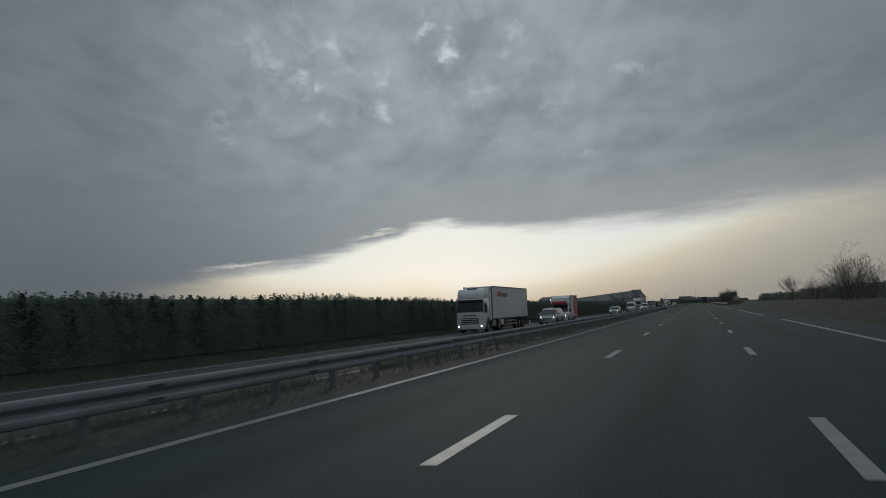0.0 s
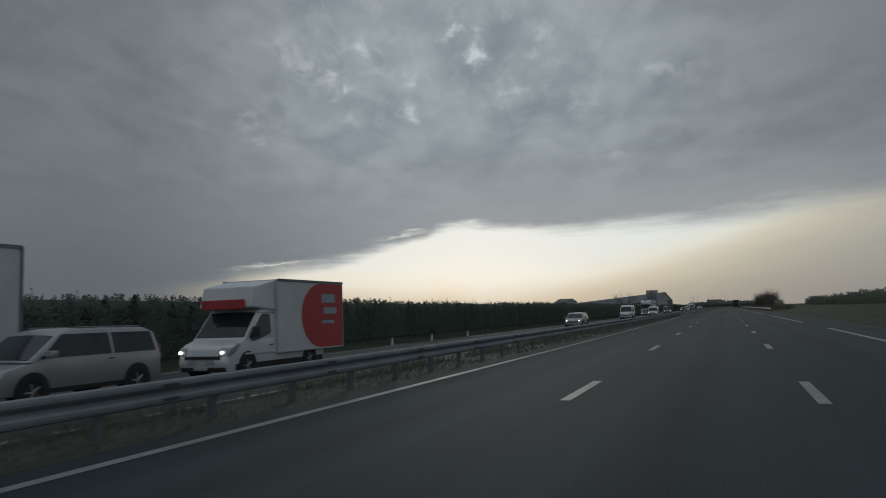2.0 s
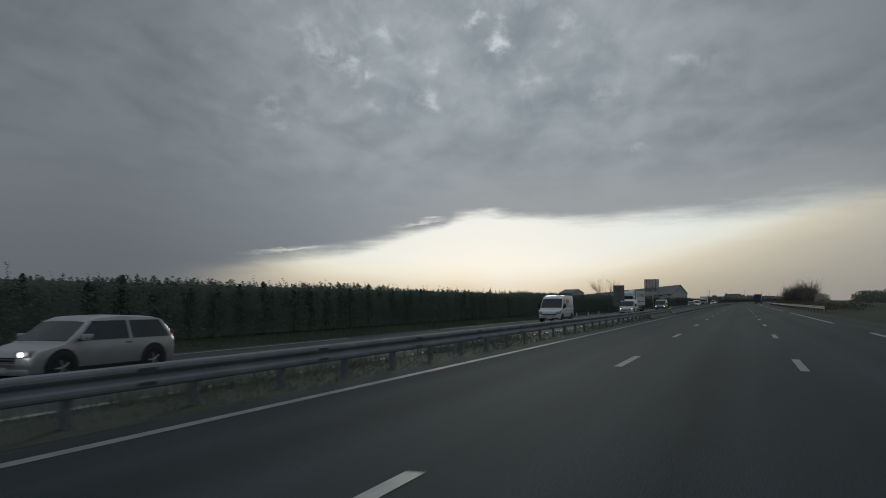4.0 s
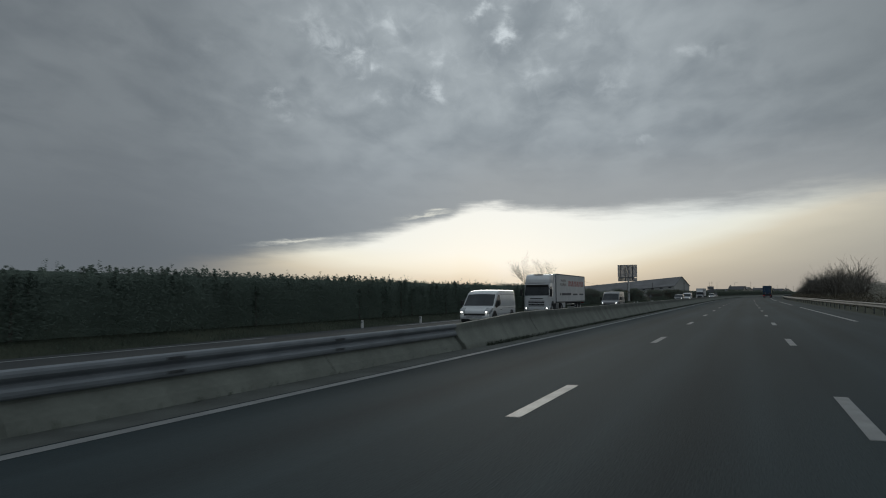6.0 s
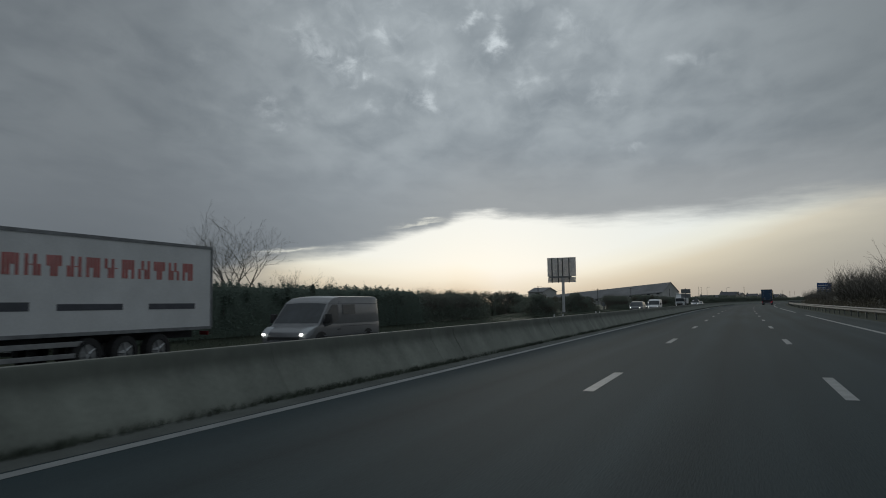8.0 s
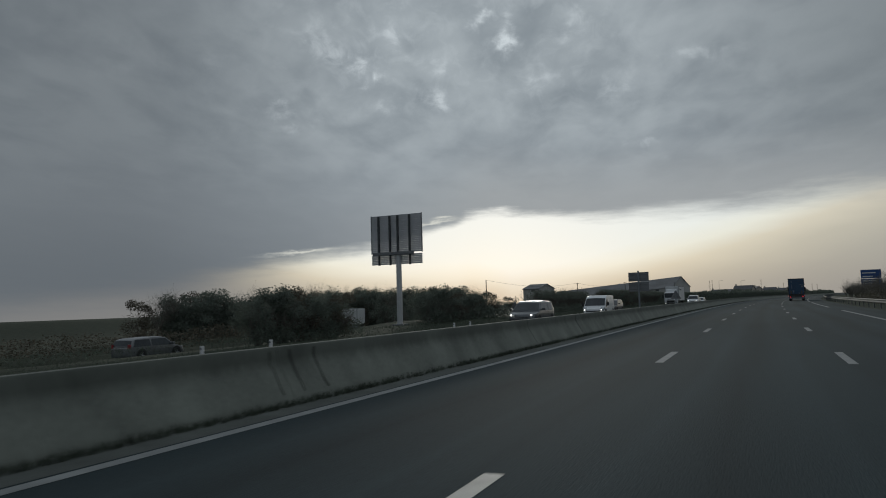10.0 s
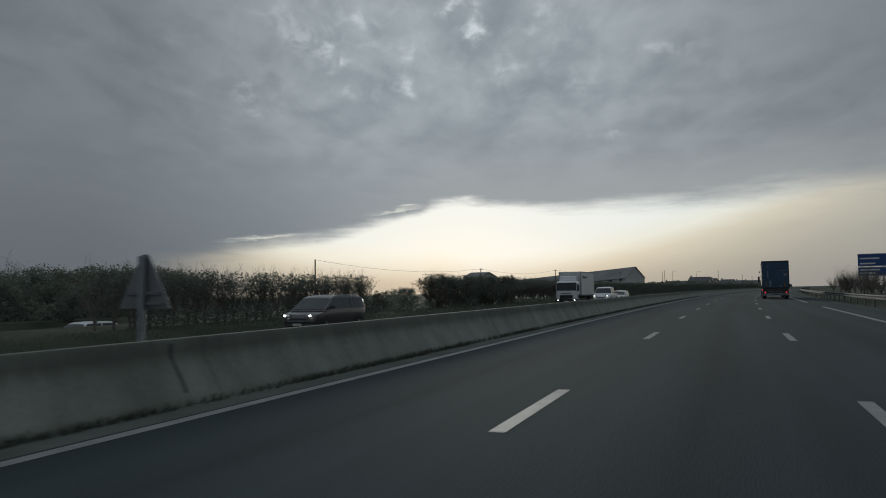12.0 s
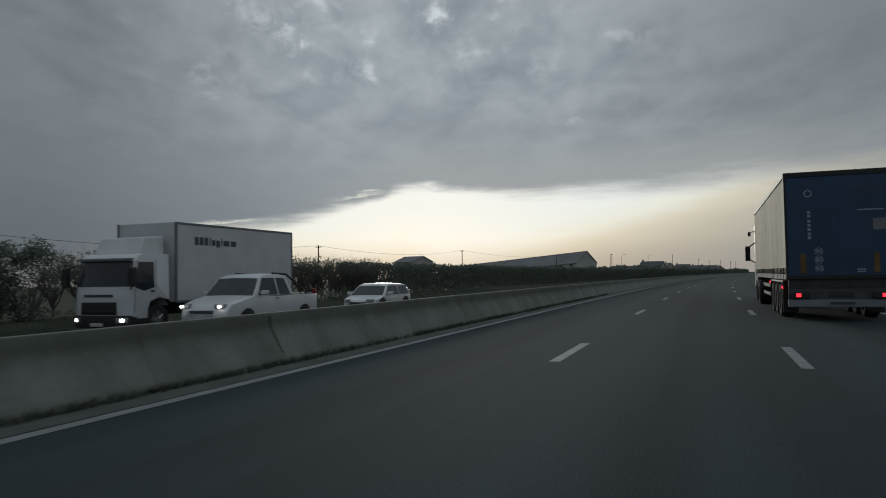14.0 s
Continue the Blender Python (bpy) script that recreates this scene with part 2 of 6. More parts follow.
ASPHALT = material("asphalt", (0.0325, 0.0455, 0.0505), 0.92, spec=0.12, vary=0.22, scale=0.35, fine=60, bump=0.35, stretch=(1, 0.12, 1))


def driven(mt, first, lane):
    """Wheel tracks worn pale, a dark oily strip down the middle of each lane and a tarred seam at its edge."""
    nt = mt.node_tree
    b = nt.nodes["Principled BSDF"]
    plain = b.inputs["Base Color"].links[0].from_socket
    at = nt.nodes.new("ShaderNodeAttribute")
    at.attribute_name = "across"
    tc, mp = nt.nodes.new("ShaderNodeTexCoord"), nt.nodes.new("ShaderNodeMapping")
    mp.inputs["Scale"].default_value = (0.8, 0.035, 1)
    nt.links.new(tc.outputs["Object"], mp.inputs[0])
    drift = nt.nodes.new("ShaderNodeTexNoise")
    drift.inputs["Scale"].default_value, drift.inputs["Detail"].default_value = 1.6, 5.0
    nt.links.new(mp.outputs[0], drift.inputs["Vector"])
    wander = nt.nodes.new("ShaderNodeMath")
    wander.operation, wander.inputs[1].default_value, wander.inputs[2].default_value = "MULTIPLY_ADD", 0.30, -first / lane - 0.15
    nt.links.new(drift.outputs[0], wander.inputs[0])
    pos = nt.nodes.new("ShaderNodeMath")
    pos.operation, pos.inputs[1].default_value = "MULTIPLY_ADD", 1 / lane
    nt.links.new(at.outputs["Fac"], pos.inputs[0])
    nt.links.new(wander.outputs[0], pos.inputs[2])
    fr = nt.nodes.new("ShaderNodeMath")
    fr.operation = "FRACT"
    nt.links.new(pos.outputs[0], fr.inputs[0])
    ramp = nt.nodes.new("ShaderNodeValToRGB")
    nt.links.new(fr.outputs[0], ramp.inputs[0])
    e = ramp.color_ramp.elements
    e[0].position, e[1].position = 0.0, 1.0
    e[0].color = e[1].color = (0.46, 0.46, 0.46, 1)
    for p, v in ((0.05, 0.50), (0.20, 0.50), (0.28, 0.57), (0.37, 0.50), (0.5, 0.40), (0.63, 0.50), (0.72, 0.57), (0.80, 0.50), (0.95, 0.50)):
        e.new(p).color = (v, v, v, 1)
    twice = nt.nodes.new("ShaderNodeVectorMath")
    twice.operation, twice.inputs["Scale"].default_value = "SCALE", 2.0
    nt.links.new(ramp.outputs[0], twice.inputs[0])
    mul = nt.nodes.new("ShaderNodeVectorMath")
    mul.operation = "MULTIPLY"
    nt.links.new(plain, mul.inputs[0])
    nt.links.new(twice.outputs[0], mul.inputs[1])
    nt.links.new(mul.outputs[0], b.inputs["Base Color"])


driven(ASPHALT, -5.75, 3.52)
ASPHALT_FAR = material("asphalt_worn", (0.053, 0.058, 0.061), 0.92, spec=0.12, vary=0.2, scale=0.4, fine=60, bump=0.3)
PAINT = material("road_paint", (0.205, 0.215, 0.215), 0.6, vary=0.22, scale=2.5, fine=50, bump=0.2)
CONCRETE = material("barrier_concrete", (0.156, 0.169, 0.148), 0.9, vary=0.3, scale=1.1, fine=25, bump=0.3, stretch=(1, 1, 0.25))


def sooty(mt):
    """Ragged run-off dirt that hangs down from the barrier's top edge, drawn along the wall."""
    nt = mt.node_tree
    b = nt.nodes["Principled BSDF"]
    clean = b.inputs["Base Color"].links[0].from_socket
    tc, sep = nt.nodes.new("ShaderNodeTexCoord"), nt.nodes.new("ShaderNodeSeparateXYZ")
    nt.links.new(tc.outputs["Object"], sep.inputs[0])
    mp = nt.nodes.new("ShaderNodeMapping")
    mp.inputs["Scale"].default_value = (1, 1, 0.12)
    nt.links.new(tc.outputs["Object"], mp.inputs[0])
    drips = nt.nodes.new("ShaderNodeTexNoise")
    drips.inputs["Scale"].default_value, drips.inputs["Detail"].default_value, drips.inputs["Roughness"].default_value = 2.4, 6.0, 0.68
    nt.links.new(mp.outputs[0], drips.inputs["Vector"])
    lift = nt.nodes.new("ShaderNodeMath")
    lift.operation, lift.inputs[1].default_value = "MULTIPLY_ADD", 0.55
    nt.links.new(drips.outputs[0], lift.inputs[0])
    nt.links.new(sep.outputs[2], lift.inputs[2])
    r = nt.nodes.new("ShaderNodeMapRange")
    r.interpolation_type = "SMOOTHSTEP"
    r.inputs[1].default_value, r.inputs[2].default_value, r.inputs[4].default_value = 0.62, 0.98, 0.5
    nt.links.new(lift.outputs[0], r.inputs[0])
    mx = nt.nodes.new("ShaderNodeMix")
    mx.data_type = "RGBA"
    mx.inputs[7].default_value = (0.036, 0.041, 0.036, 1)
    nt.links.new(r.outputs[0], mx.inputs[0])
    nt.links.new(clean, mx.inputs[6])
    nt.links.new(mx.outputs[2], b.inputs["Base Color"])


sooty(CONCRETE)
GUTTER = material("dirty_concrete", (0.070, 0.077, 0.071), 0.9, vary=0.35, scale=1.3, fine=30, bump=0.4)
STEEL = material("galvanised_steel", (0.205, 0.225, 0.245), 0.65, 0.12, vary=0.18, scale=1.5, fine=30, bump=0.05)
DIRT = material("median_dirt", (0.055, 0.066, 0.056), 0.95, vary=0.3, scale=0.9, fine=22, bump=0.5, spec=0.1, second=(0.068, 0.075, 0.061))
STEEL_DARK = material("dark_weathered_steel", (0.070, 0.076, 0.080), 0.75, 0.1, vary=0.25, scale=3, fine=30, bump=0.1)
STEEL_MID = material("shoulder_rail_steel", (0.105, 0.112, 0.112), 0.75, 0.1, vary=0.25, scale=2, fine=30, bump=0.1)
STEEL_DULL = material("weathered_steel", (0.20, 0.21, 0.22), 0.6, 0.5, vary=0.25, scale=3, fine=30, bump=0.1)
GRASS = material("verge_grass", (0.045, 0.057, 0.042), 0.95, vary=0.4, scale=0.35, fine=14, bump=0.6, second=(0.058, 0.064, 0.045), spec=0.08)
BLADE = material("grass_blades", (0.052, 0.066, 0.050), 0.9, vary=0.3, scale=1, fine=9, bump=0.0, per_island=0.4, thin=0.5)
BLADE_MEDIAN = material("median_grass_blades", (0.080, 0.094, 0.074), 0.9, vary=0.3, scale=1, fine=9, bump=0.0, per_island=0.35, thin=0.5)
WEED = material("gutter_weeds", (0.048, 0.058, 0.044), 0.95, vary=0.3, scale=1, fine=9, bump=0.0, per_island=0.4, thin=0.3)
STAIN = material("damp_stain", (0.045, 0.048, 0.042), 0.9, vary=0.3, scale=3, fine=30, bump=0.2)
BARK = material("bark", (0.135, 0.125, 0.108), 0.95, vary=0.35, scale=4, fine=30, bump=0.5)
NEEDLES = material("pine_leaves", (0.077, 0.098, 0.083), 0.9, vary=0.06, scale=1.2, fine=8, bump=0.0, per_island=0.06, spec=0.06, thin=0.9)
LEAVES = material("hedge_leaves", (0.083, 0.096, 0.081), 0.85, vary=0.2, scale=1.2, fine=8, bump=0.0, per_island=0.09, spec=0.05, thin=0.8)
TWIGS = material("winter_twigs", (0.22, 0.215, 0.19), 0.9, vary=0.2, scale=1.2, fine=8, bump=0.0, per_island=0.3, spec=0.1, thin=0.5)
BROWN_LEAVES = material("dry_leaves", (0.088, 0.080, 0.062), 0.85, vary=0.3, scale=1.2, fine=8, bump=0.0, per_island=0.35, spec=0.2, thin=0.3)


# ---- mesh helpers ----
def mesh_object(name, bm, mat, parent=None, label="", smooth_faces=False):
    me = bpy.data.meshes.new(name)
    bm.to_mesh(me)
    bm.free()
    me.materials.append(mat)
    if smooth_faces:
        for p in me.polygons:
            p.use_smooth = True
    ob = new(name, me)
    ob.parent = parent
    if label:
        ob["label"] = label
    return ob


def part(name, bm, mat, parent, label="", smooth_faces=False):
    return mesh_object(name, bm, mat, parent, label, smooth_faces)


def empty(name, m):
    ob = new(name)
    ob.empty_display_size = 0.2
    ob.matrix_world = m
    return ob


def box(bm, x0, x1, y0, y1, z0, z1, bevel=0.0):
    vs = [bm.verts.new((x, y, z)) for z in (z0, z1) for x, y in ((x0, y0), (x1, y0), (x1, y1), (x0, y1))]
    fs = [bm.faces.new([vs[i] for i in f]) for f in ((3, 2, 1, 0), (4, 5, 6, 7), (0, 1, 5, 4), (1, 2, 6, 5), (2, 3, 7, 6), (3, 0, 4, 7))]
    if bevel:
        bmesh.ops.bevel(bm, geom=list({e for f in fs for e in f.edges}), offset=bevel, segments=2, affect="EDGES", profile=0.6)
    return vs


def one_box(*a, bevel=0.0):
    bm = bmesh.new()
    box(bm, *a, bevel=bevel)
    return bm


def tube(bm, a, b, ra, rb, seg=8, caps=True):
    """A tapered round bar from a to b."""
    a, b = Vector(a), Vector(b)
    d = (b - a).normalized()
    p = d.orthogonal().normalized()
    q = d.cross(p)
    rings = []
    for c, r in ((a, ra), (b, rb)):
        rings.append([bm.verts.new(c + (p * math.cos(k * 2 * math.pi / seg) + q * math.sin(k * 2 * math.pi / seg)) * r) for k in range(seg)])
    for k in range(seg):
        bm.faces.new((rings[0][k], rings[0][(k + 1) % seg], rings[1][(k + 1) % seg], rings[1][k]))
    if caps:
        bm.faces.new(rings[0][::-1])
        bm.faces.new(rings[1])


def one_tube(*a, **k):
    bm = bmesh.new()
    tube(bm, *a, **k)
    return bm


def slab(bm, pts, y0, y1, bevel=0.0, narrow=None):
    """A side outline pts (x, z) drawn across from y0 to y1; narrow(z) scales the half width."""
    mid, half = (y0 + y1) / 2, (y1 - y0) / 2
    f = narrow or (lambda z: 1.0)
    ls = [bm.verts.new((x, mid - half * f(z), z)) for x, z in pts]
    rs = [bm.verts.new((x, mid + half * f(z), z)) for x, z in pts]
    n = len(pts)
    fs = [bm.faces.new(ls), bm.faces.new(rs[::-1])]
    for k in range(n):
        fs.append(bm.faces.new((ls[(k + 1) % n], ls[k], rs[k], rs[(k + 1) % n])))
    bmesh.ops.recalc_face_normals(bm, faces=fs)
    if bevel:
        bmesh.ops.bevel(bm, geom=list({e for f_ in fs for e in f_.edges}), offset=bevel, segments=2, affect="EDGES", profile=0.6, clamp_overlap=True)


def ribbon(name, s0, s1, step, profile, mat, closed=False, parent=None, jitter=None):
    """A strip swept along the road with the cross profile (u, z)."""
    n = max(2, int(round((s1 - s0) / step)) + 1)
    verts, faces = [], []
    k = len(profile)
    for i in range(n):
        s = s0 + (s1 - s0) * i / (n - 1)
        for u, z in profile:
            verts.append(P(s, u + (jitter(s) if jitter else 0.0), z))
    m_ = k if closed else k - 1
    for i in range(n - 1):
        for j in range(m_):
            a, b = i * k + j, i * k + (j + 1) % k
            faces.append((a, b, b + k, a + k))
    if closed:
        faces.append(tuple(range(k))[::-1])
        faces.append(tuple((n - 1) * k + j for j in range(k)))
    me = bpy.data.meshes.new(name)
    me.from_pydata(verts, [], faces)
    me.materials.append(mat)
    me.attributes.new("across", "FLOAT", "POINT").data.foreach_set("value", [u for _ in range(n) for u, _z in profile])
    ob = new(name, me)
    ob.parent = parent
    bm = bmesh.new()
    bm.from_mesh(me)
    bmesh.ops.recalc_face_normals(bm, faces=bm.faces)
    bm.to_mesh(me)
    bm.free()
    if not closed and me.polygons[0].normal.z < 0:
        me.flip_normals()
    return ob


# ---- the ground and the two carriageways ----
LINE_LEFT, LINE_A, LINE_B, LINE_RIGHT = -5.70, -2.27, 1.27, 5.0
ON_EDGE, ON_A, ON_B, ON_OUT = -8.6, -12.3, -16.0, -19.7


def z_on(u):
    """Height of the oncoming carriageway, which falls away from the median."""
    return -0.08 - 0.036 * (-8.4 - u)


def bump01(v, a, b, c, d):
    up = min(1, max(0, (v - a) / (b - a)))
    down = min(1, max(0, (d - v) / (d - c)))
    t = min(up, down)
    return t * t * (3 - 2 * t)


def ground_z(s, u):
    if u > 7.6:
        z = -0.10 + 0.9 * bump01(u, 9, 13, 60, 140) * bump01(s, -200, -100, 210, 240)
    elif u > -6.2:
        z = -0.09
    elif u > -8.2:
        z = -0.03
    elif u > -21.2:
        z = z_on(u) - 0.06
    else:
        z = -0.56 + 0.36 * bump01(u, -9000, -8000, -24.2, -21.4)
    if u < -42:      # past its crest the land falls away to the left
        fall = 2.36 * min(1, (-42 - u) / 18) + 0.034 * max(0, min(240, -60 - u)) + 0.0405 * max(0, -300 - u)
        z -= fall * (1 - 0.8 * bump01(s, 530, 720, 8000, 9000))
    if -42.5 < u < -21.4:      # an open dip in the verge before the billboard
        z -= bump01(s, 309, 317, 346, 358) * (0.36 * min(1, (-21.4 - u) / 2.8) + 0.45 * min(1, max(0, (-24 - u) / 7)))
    if u < -31:
        z -= 1.2 * min(1, (-31 - u) / 9) * bump01(s, 250, 300, 372, 388) * bump01(u, -90, -60, -30.9, -30.8)
    z -= (1.51 - 1.2 * bump01(s, 250, 300, 372, 388)) * bump01(u, -40.5, -38.0, -33.6, -31.0) * bump01(s, 280, 310, 388, 402)
    return z


def make_ground():
    """One sheet from the road's edge to the horizon."""
    us = [-2600, -1500, -800, -600, -400, -300, -200, -150, -120, -100, -80, -70, -60, -51, -45, -42, -40.5, -39.2, -38, -36, -33.6, -32.3, -31, -29.5, -27.5, -26.2, -25, -24.2, -23.3, -22.4, -21.4, -21.1, -17, -13, -8.3, -8.15,
          -6.25, -6.1, 0, 7.5, 7.7, 9, 10, 11, 12, 13, 20, 40, 60, 90, 140, 300, 700, 1200]
    ss = [-400, -200, -100] + list(range(-60, 700, 10)) + [750, 850, 1000, 1300, 1800, 2500, 3400]
    verts = [P(s, u, ground_z(s, u)) for s in ss for u in us]
    k = len(us)
    faces = [(i * k + j, i * k + j + 1, (i + 1) * k + j + 1, (i + 1) * k + j) for i in range(len(ss) - 1) for j in range(k - 1)]
    me = bpy.data.meshes.new("ground")
    me.from_pydata(verts, [], faces)
    me.materials.append(GRASS)
    tagged(new("ground", me), "rough dull green and straw verge grass beside the motorway", "ground", kind="structure")


make_ground()
tagged(ribbon("road", -120, 1700, 10, [(-6.3, 0.0), (-5.6, 0.0), (5.1, 0.0), (7.55, -0.04)], ASPHALT),
       "dark grey asphalt motorway carriageway with three lanes", "road", kind="structure")
tagged(ribbon("road_oncoming", -120, 1700, 10, [(-21.15, z_on(-21.15)), (-8.3, z_on(-8.3))], ASPHALT_FAR),
       "worn grey asphalt oncoming carriageway behind the median", "road", kind="structure")
tagged(ribbon("slip_road", 270, 405, 6, [(-37.9, -1.65), (-33.7, -1.65)], ASPHALT),
       "grey asphalt slip road in a shallow cutting", "road", kind="structure")


def line_mark(name, s0, s1, u, w, z, label):
    return tagged(ribbon(name, s0, s1, 6, [(u - w / 2, z), (u + w / 2, z)], PAINT), label, "road marking", kind="structure")


line_mark("edge_line_left", -100, 1500, LINE_LEFT, 0.18, 0.004, "solid white edge line along the fast lane")
line_mark("edge_line_median", -100, 1500, ON_EDGE, 0.20, z_on(ON_EDGE) + 0.006, "solid white edge line of the oncoming carriageway")


def dashes(name, u, first, period, length, count, w, label, z=0.004):
    """Painted dashes, each a thin plate of its own under one marking."""
    top = empty(name, Matrix())
    tagged(top, label, "road marking", kind="structure")
    for i in range(count):
        s = first + i * period
        bm = bmesh.new()
        ps = [P(s + a * length / 2, u + b * w / 2, z) for a, b in ((0, -1), (0, 1), (1, 1), (2, 1), (2, -1), (1, -1))]
        vs = [bm.verts.new(p) for p in ps]
        bm.faces.new((vs[0], vs[1], vs[2], vs[5]))
        bm.faces.new((vs[5], vs[2], vs[3], vs[4]))
        part("dash", bm, PAINT, top)


PHASE = 6.58
dashes("lane_marking", LINE_A, PHASE - 13 * 4, 13, 3, 70, 0.17, "broken white line between the fast and the middle lane")
dashes("lane_marking", LINE_B, PHASE - 13 * 4, 13, 3, 70, 0.17, "broken white line between the middle and the slow lane")
dashes("shoulder_marking", LINE_RIGHT, -40, 52, 39, 20, 0.22, "long white dashes along the hard shoulder")
dashes("lane_marking", ON_A, PHASE - 13 * 4 + 4, 13, 3, 60, 0.15, "broken white line on the oncoming carriageway", z_on(ON_A) + 0.006)
dashes("lane_marking", ON_B, PHASE - 13 * 4 + 4, 13, 3, 60, 0.15, "broken white line on the oncoming carriageway", z_on(ON_B) + 0.006)
dashes("shoulder_marking", ON_OUT, -40, 52, 39, 18, 0.2, "long white dashes along the oncoming hard shoulder", z_on(ON_OUT) + 0.006)

# ---- the median: steel rail first, then the concrete barrier ----
tagged(ribbon("median_strip", -120, 1500, 8, [(-8.35, -0.055), (-7.4, 0.0), (-6.5, 0.005), (-6.28, 0.003)], DIRT),
       "grey-green dirt and gravel strip between the carriageways", "median", kind="structure")
BARRIER_START, RAIL_END = 197.6, 197.6
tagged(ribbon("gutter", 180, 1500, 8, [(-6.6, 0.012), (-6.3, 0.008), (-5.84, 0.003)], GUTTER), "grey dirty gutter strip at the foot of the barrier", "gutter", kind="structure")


def make_barrier():
    top = empty("median_barrier", Matrix())
    tagged(top, "grey weathered concrete safety barrier along the median", "barrier", kind="structure")
    prof = [(-6.33, -0.03), (-6.345, 0.05), (-6.405, 0.15), (-6.475, 0.26), (-6.55, 0.39), (-6.615, 0.50), (-6.655, 0.565), (-6.672, 0.64), (-6.68, 0.77), (-6.70, 0.80), (-6.86, 0.80), (-6.88, 0.78), (-6.96, 0.30), (-7.10, 0.07), (-7.10, -0.1)]
    low = [(-6.42, -0.03), (-6.52, 0.14), (-6.66, 0.30), (-6.70, 0.46), (-6.86, 0.46), (-6.90, 0.30), (-7.10, 0.07), (-7.10, -0.1)]
    for s in (179.6, 185.6, 191.6):
        ribbon("low_section", s + 0.012, s + 5.988, 3, low, CONCRETE, closed=True, parent=top)
    s, length = BARRIER_START, 6.0
    while s < 700:
        shift = random.uniform(-0.006, 0.006)
        block = ribbon("barrier_section", s + 0.005, s + length - 0.005, 3, [(u + shift, z) for u, z in prof], CONCRETE, closed=True, parent=top)
        block.data.polygons.foreach_set("use_smooth", [True] * len(block.data.polygons))
        block.data.set_sharp_from_angle(angle=radians(35))
        if s == BARRIER_START:      # the first block ramps up from the rail's height
            ys = [v.co.y for v in block.data.vertices]
            for v in block.data.vertices:
                if v.co.z > 0.2:
                    v.co.z *= 0.76 + 0.24 * (v.co.y - min(ys)) / (max(ys) - min(ys))
        s += length
    for s in (204.4, 207.9, 217.2, 222.6, 231.0, 243.2, 259.0, 268.5, 279.0, 290.6, 311.4, 311.9, 312.5, 329.5, 344.3, 357.6, 371.0, 388.0, 402.5, 419.0, 434.4):
        bm = bmesh.new()
        w, prev = random.uniform(0.03, 0.07), None
        for k, (u, z) in enumerate(((-6.679, 0.75), (-6.672, 0.64), (-6.655, 0.565), (-6.615, 0.50), (-6.55, 0.39), (-6.475, 0.26), (-6.405, 0.15))):
            c, h = s + random.uniform(-0.015, 0.015), w * (1.0 if k < 2 else random.uniform(0.5, 1.1)) / 2
            row = [bm.verts.new(P(c - h, u + 0.010, z)), bm.verts.new(P(c + h, u + 0.010, z))]
            if prev:
                bm.faces.new((prev[0], row[0], row[1], prev[1]))
            prev = row
        part("stain", bm, STAIN, top, "dark damp streak")
    s = 703.0
    ribbon("barrier_far", s, 1500, 12, prof, CONCRETE, closed=True, parent=top)


make_barrier()


def w_profile(u, z, side):
    """A corrugated rail in section, 0.31 m high; side +1 faces right."""
    face = [(0.048, 0.0), (0.074, 0.02), (0.083, 0.05), (0.083, 0.085), (0.062, 0.112), (0.022, 0.14), (0.014, 0.155), (0.022, 0.17), (0.062, 0.198), (0.083, 0.225), (0.083, 0.26), (0.072, 0.29), (0.04, 0.31)]
    out = [(u + side * a, z + b) for a, b in face]
    back = [(u + side * (a - 0.008), z + b) for a, b in reversed(face)]
    return out + back


def guard_rail(name, s0, s1, u, zb, sides, label, post_step=4.0, height=0.36, steel=None):
    top = empty(name, Matrix())
    tagged(top, label, "guard rail", kind="structure")
    for side in sides:
        s = s0
        while s < s1 - 0.5:
            e = min(s + 4.0, s1)
            ribbon("rail_beam", s, e + (0.0 if e >= s1 else 0.05), 4, w_profile(u + side * (0.26 if len(sides) > 1 else 0.1), zb + height, side), steel or STEEL, closed=True, parent=top)
            s += 4.0
    base = one_box(-0.05, 0.05, -0.055, 0.055, -0.25, height + 0.26, bevel=0.008)
    post_mesh = bpy.data.meshes.new("rail_post")
    base.to_mesh(post_mesh)
    base.free()
    post_mesh.materials.append(steel or STEEL_DULL)
    arm = one_box(-0.25, 0.25, -0.05, 0.05, height + 0.08, height + 0.22, bevel=0.01)
    arm_mesh = bpy.data.meshes.new("spacer")
    arm.to_mesh(arm_mesh)
    arm.free()
    arm_mesh.materials.append(STEEL_DULL)
    face = u + sides[0] * ((0.26 if len(sides) > 1 else 0.1) + 0.084)
    splice = one_box(-0.003, 0.005, -0.15, 0.15, 0.048, 0.088, bevel=0.002)
    box(splice, -0.003, 0.005, -0.15, 0.15, 0.223, 0.262)
    for y in (-0.11, 0.11):
        for z in (0.068, 0.242):
            tube(splice, (0.0, y, z), (sides[0] * 0.016, y, z), 0.014, 0.011, 6)
    splice_mesh = bpy.data.meshes.new("splice_plate")
    splice.to_mesh(splice_mesh)
    splice.free()
    splice_mesh.materials.append(STEEL_DARK)
    for k in range(1, int((s1 - s0) // 4)):
        o = new("splice_plate", splice_mesh)
        o.parent, o.matrix_world = top, place(s0 + 4 * k, face, zb + height)
    s = s0 + 1.0
    while s < s1:
        o = new("rail_post", post_mesh)
        o.parent, o.matrix_world = top, place(s, u, zb)
        if len(sides) > 1:
            a = new("spacer", arm_mesh)
            a.parent, a.matrix_world = top, place(s, u, zb)
        s += post_step


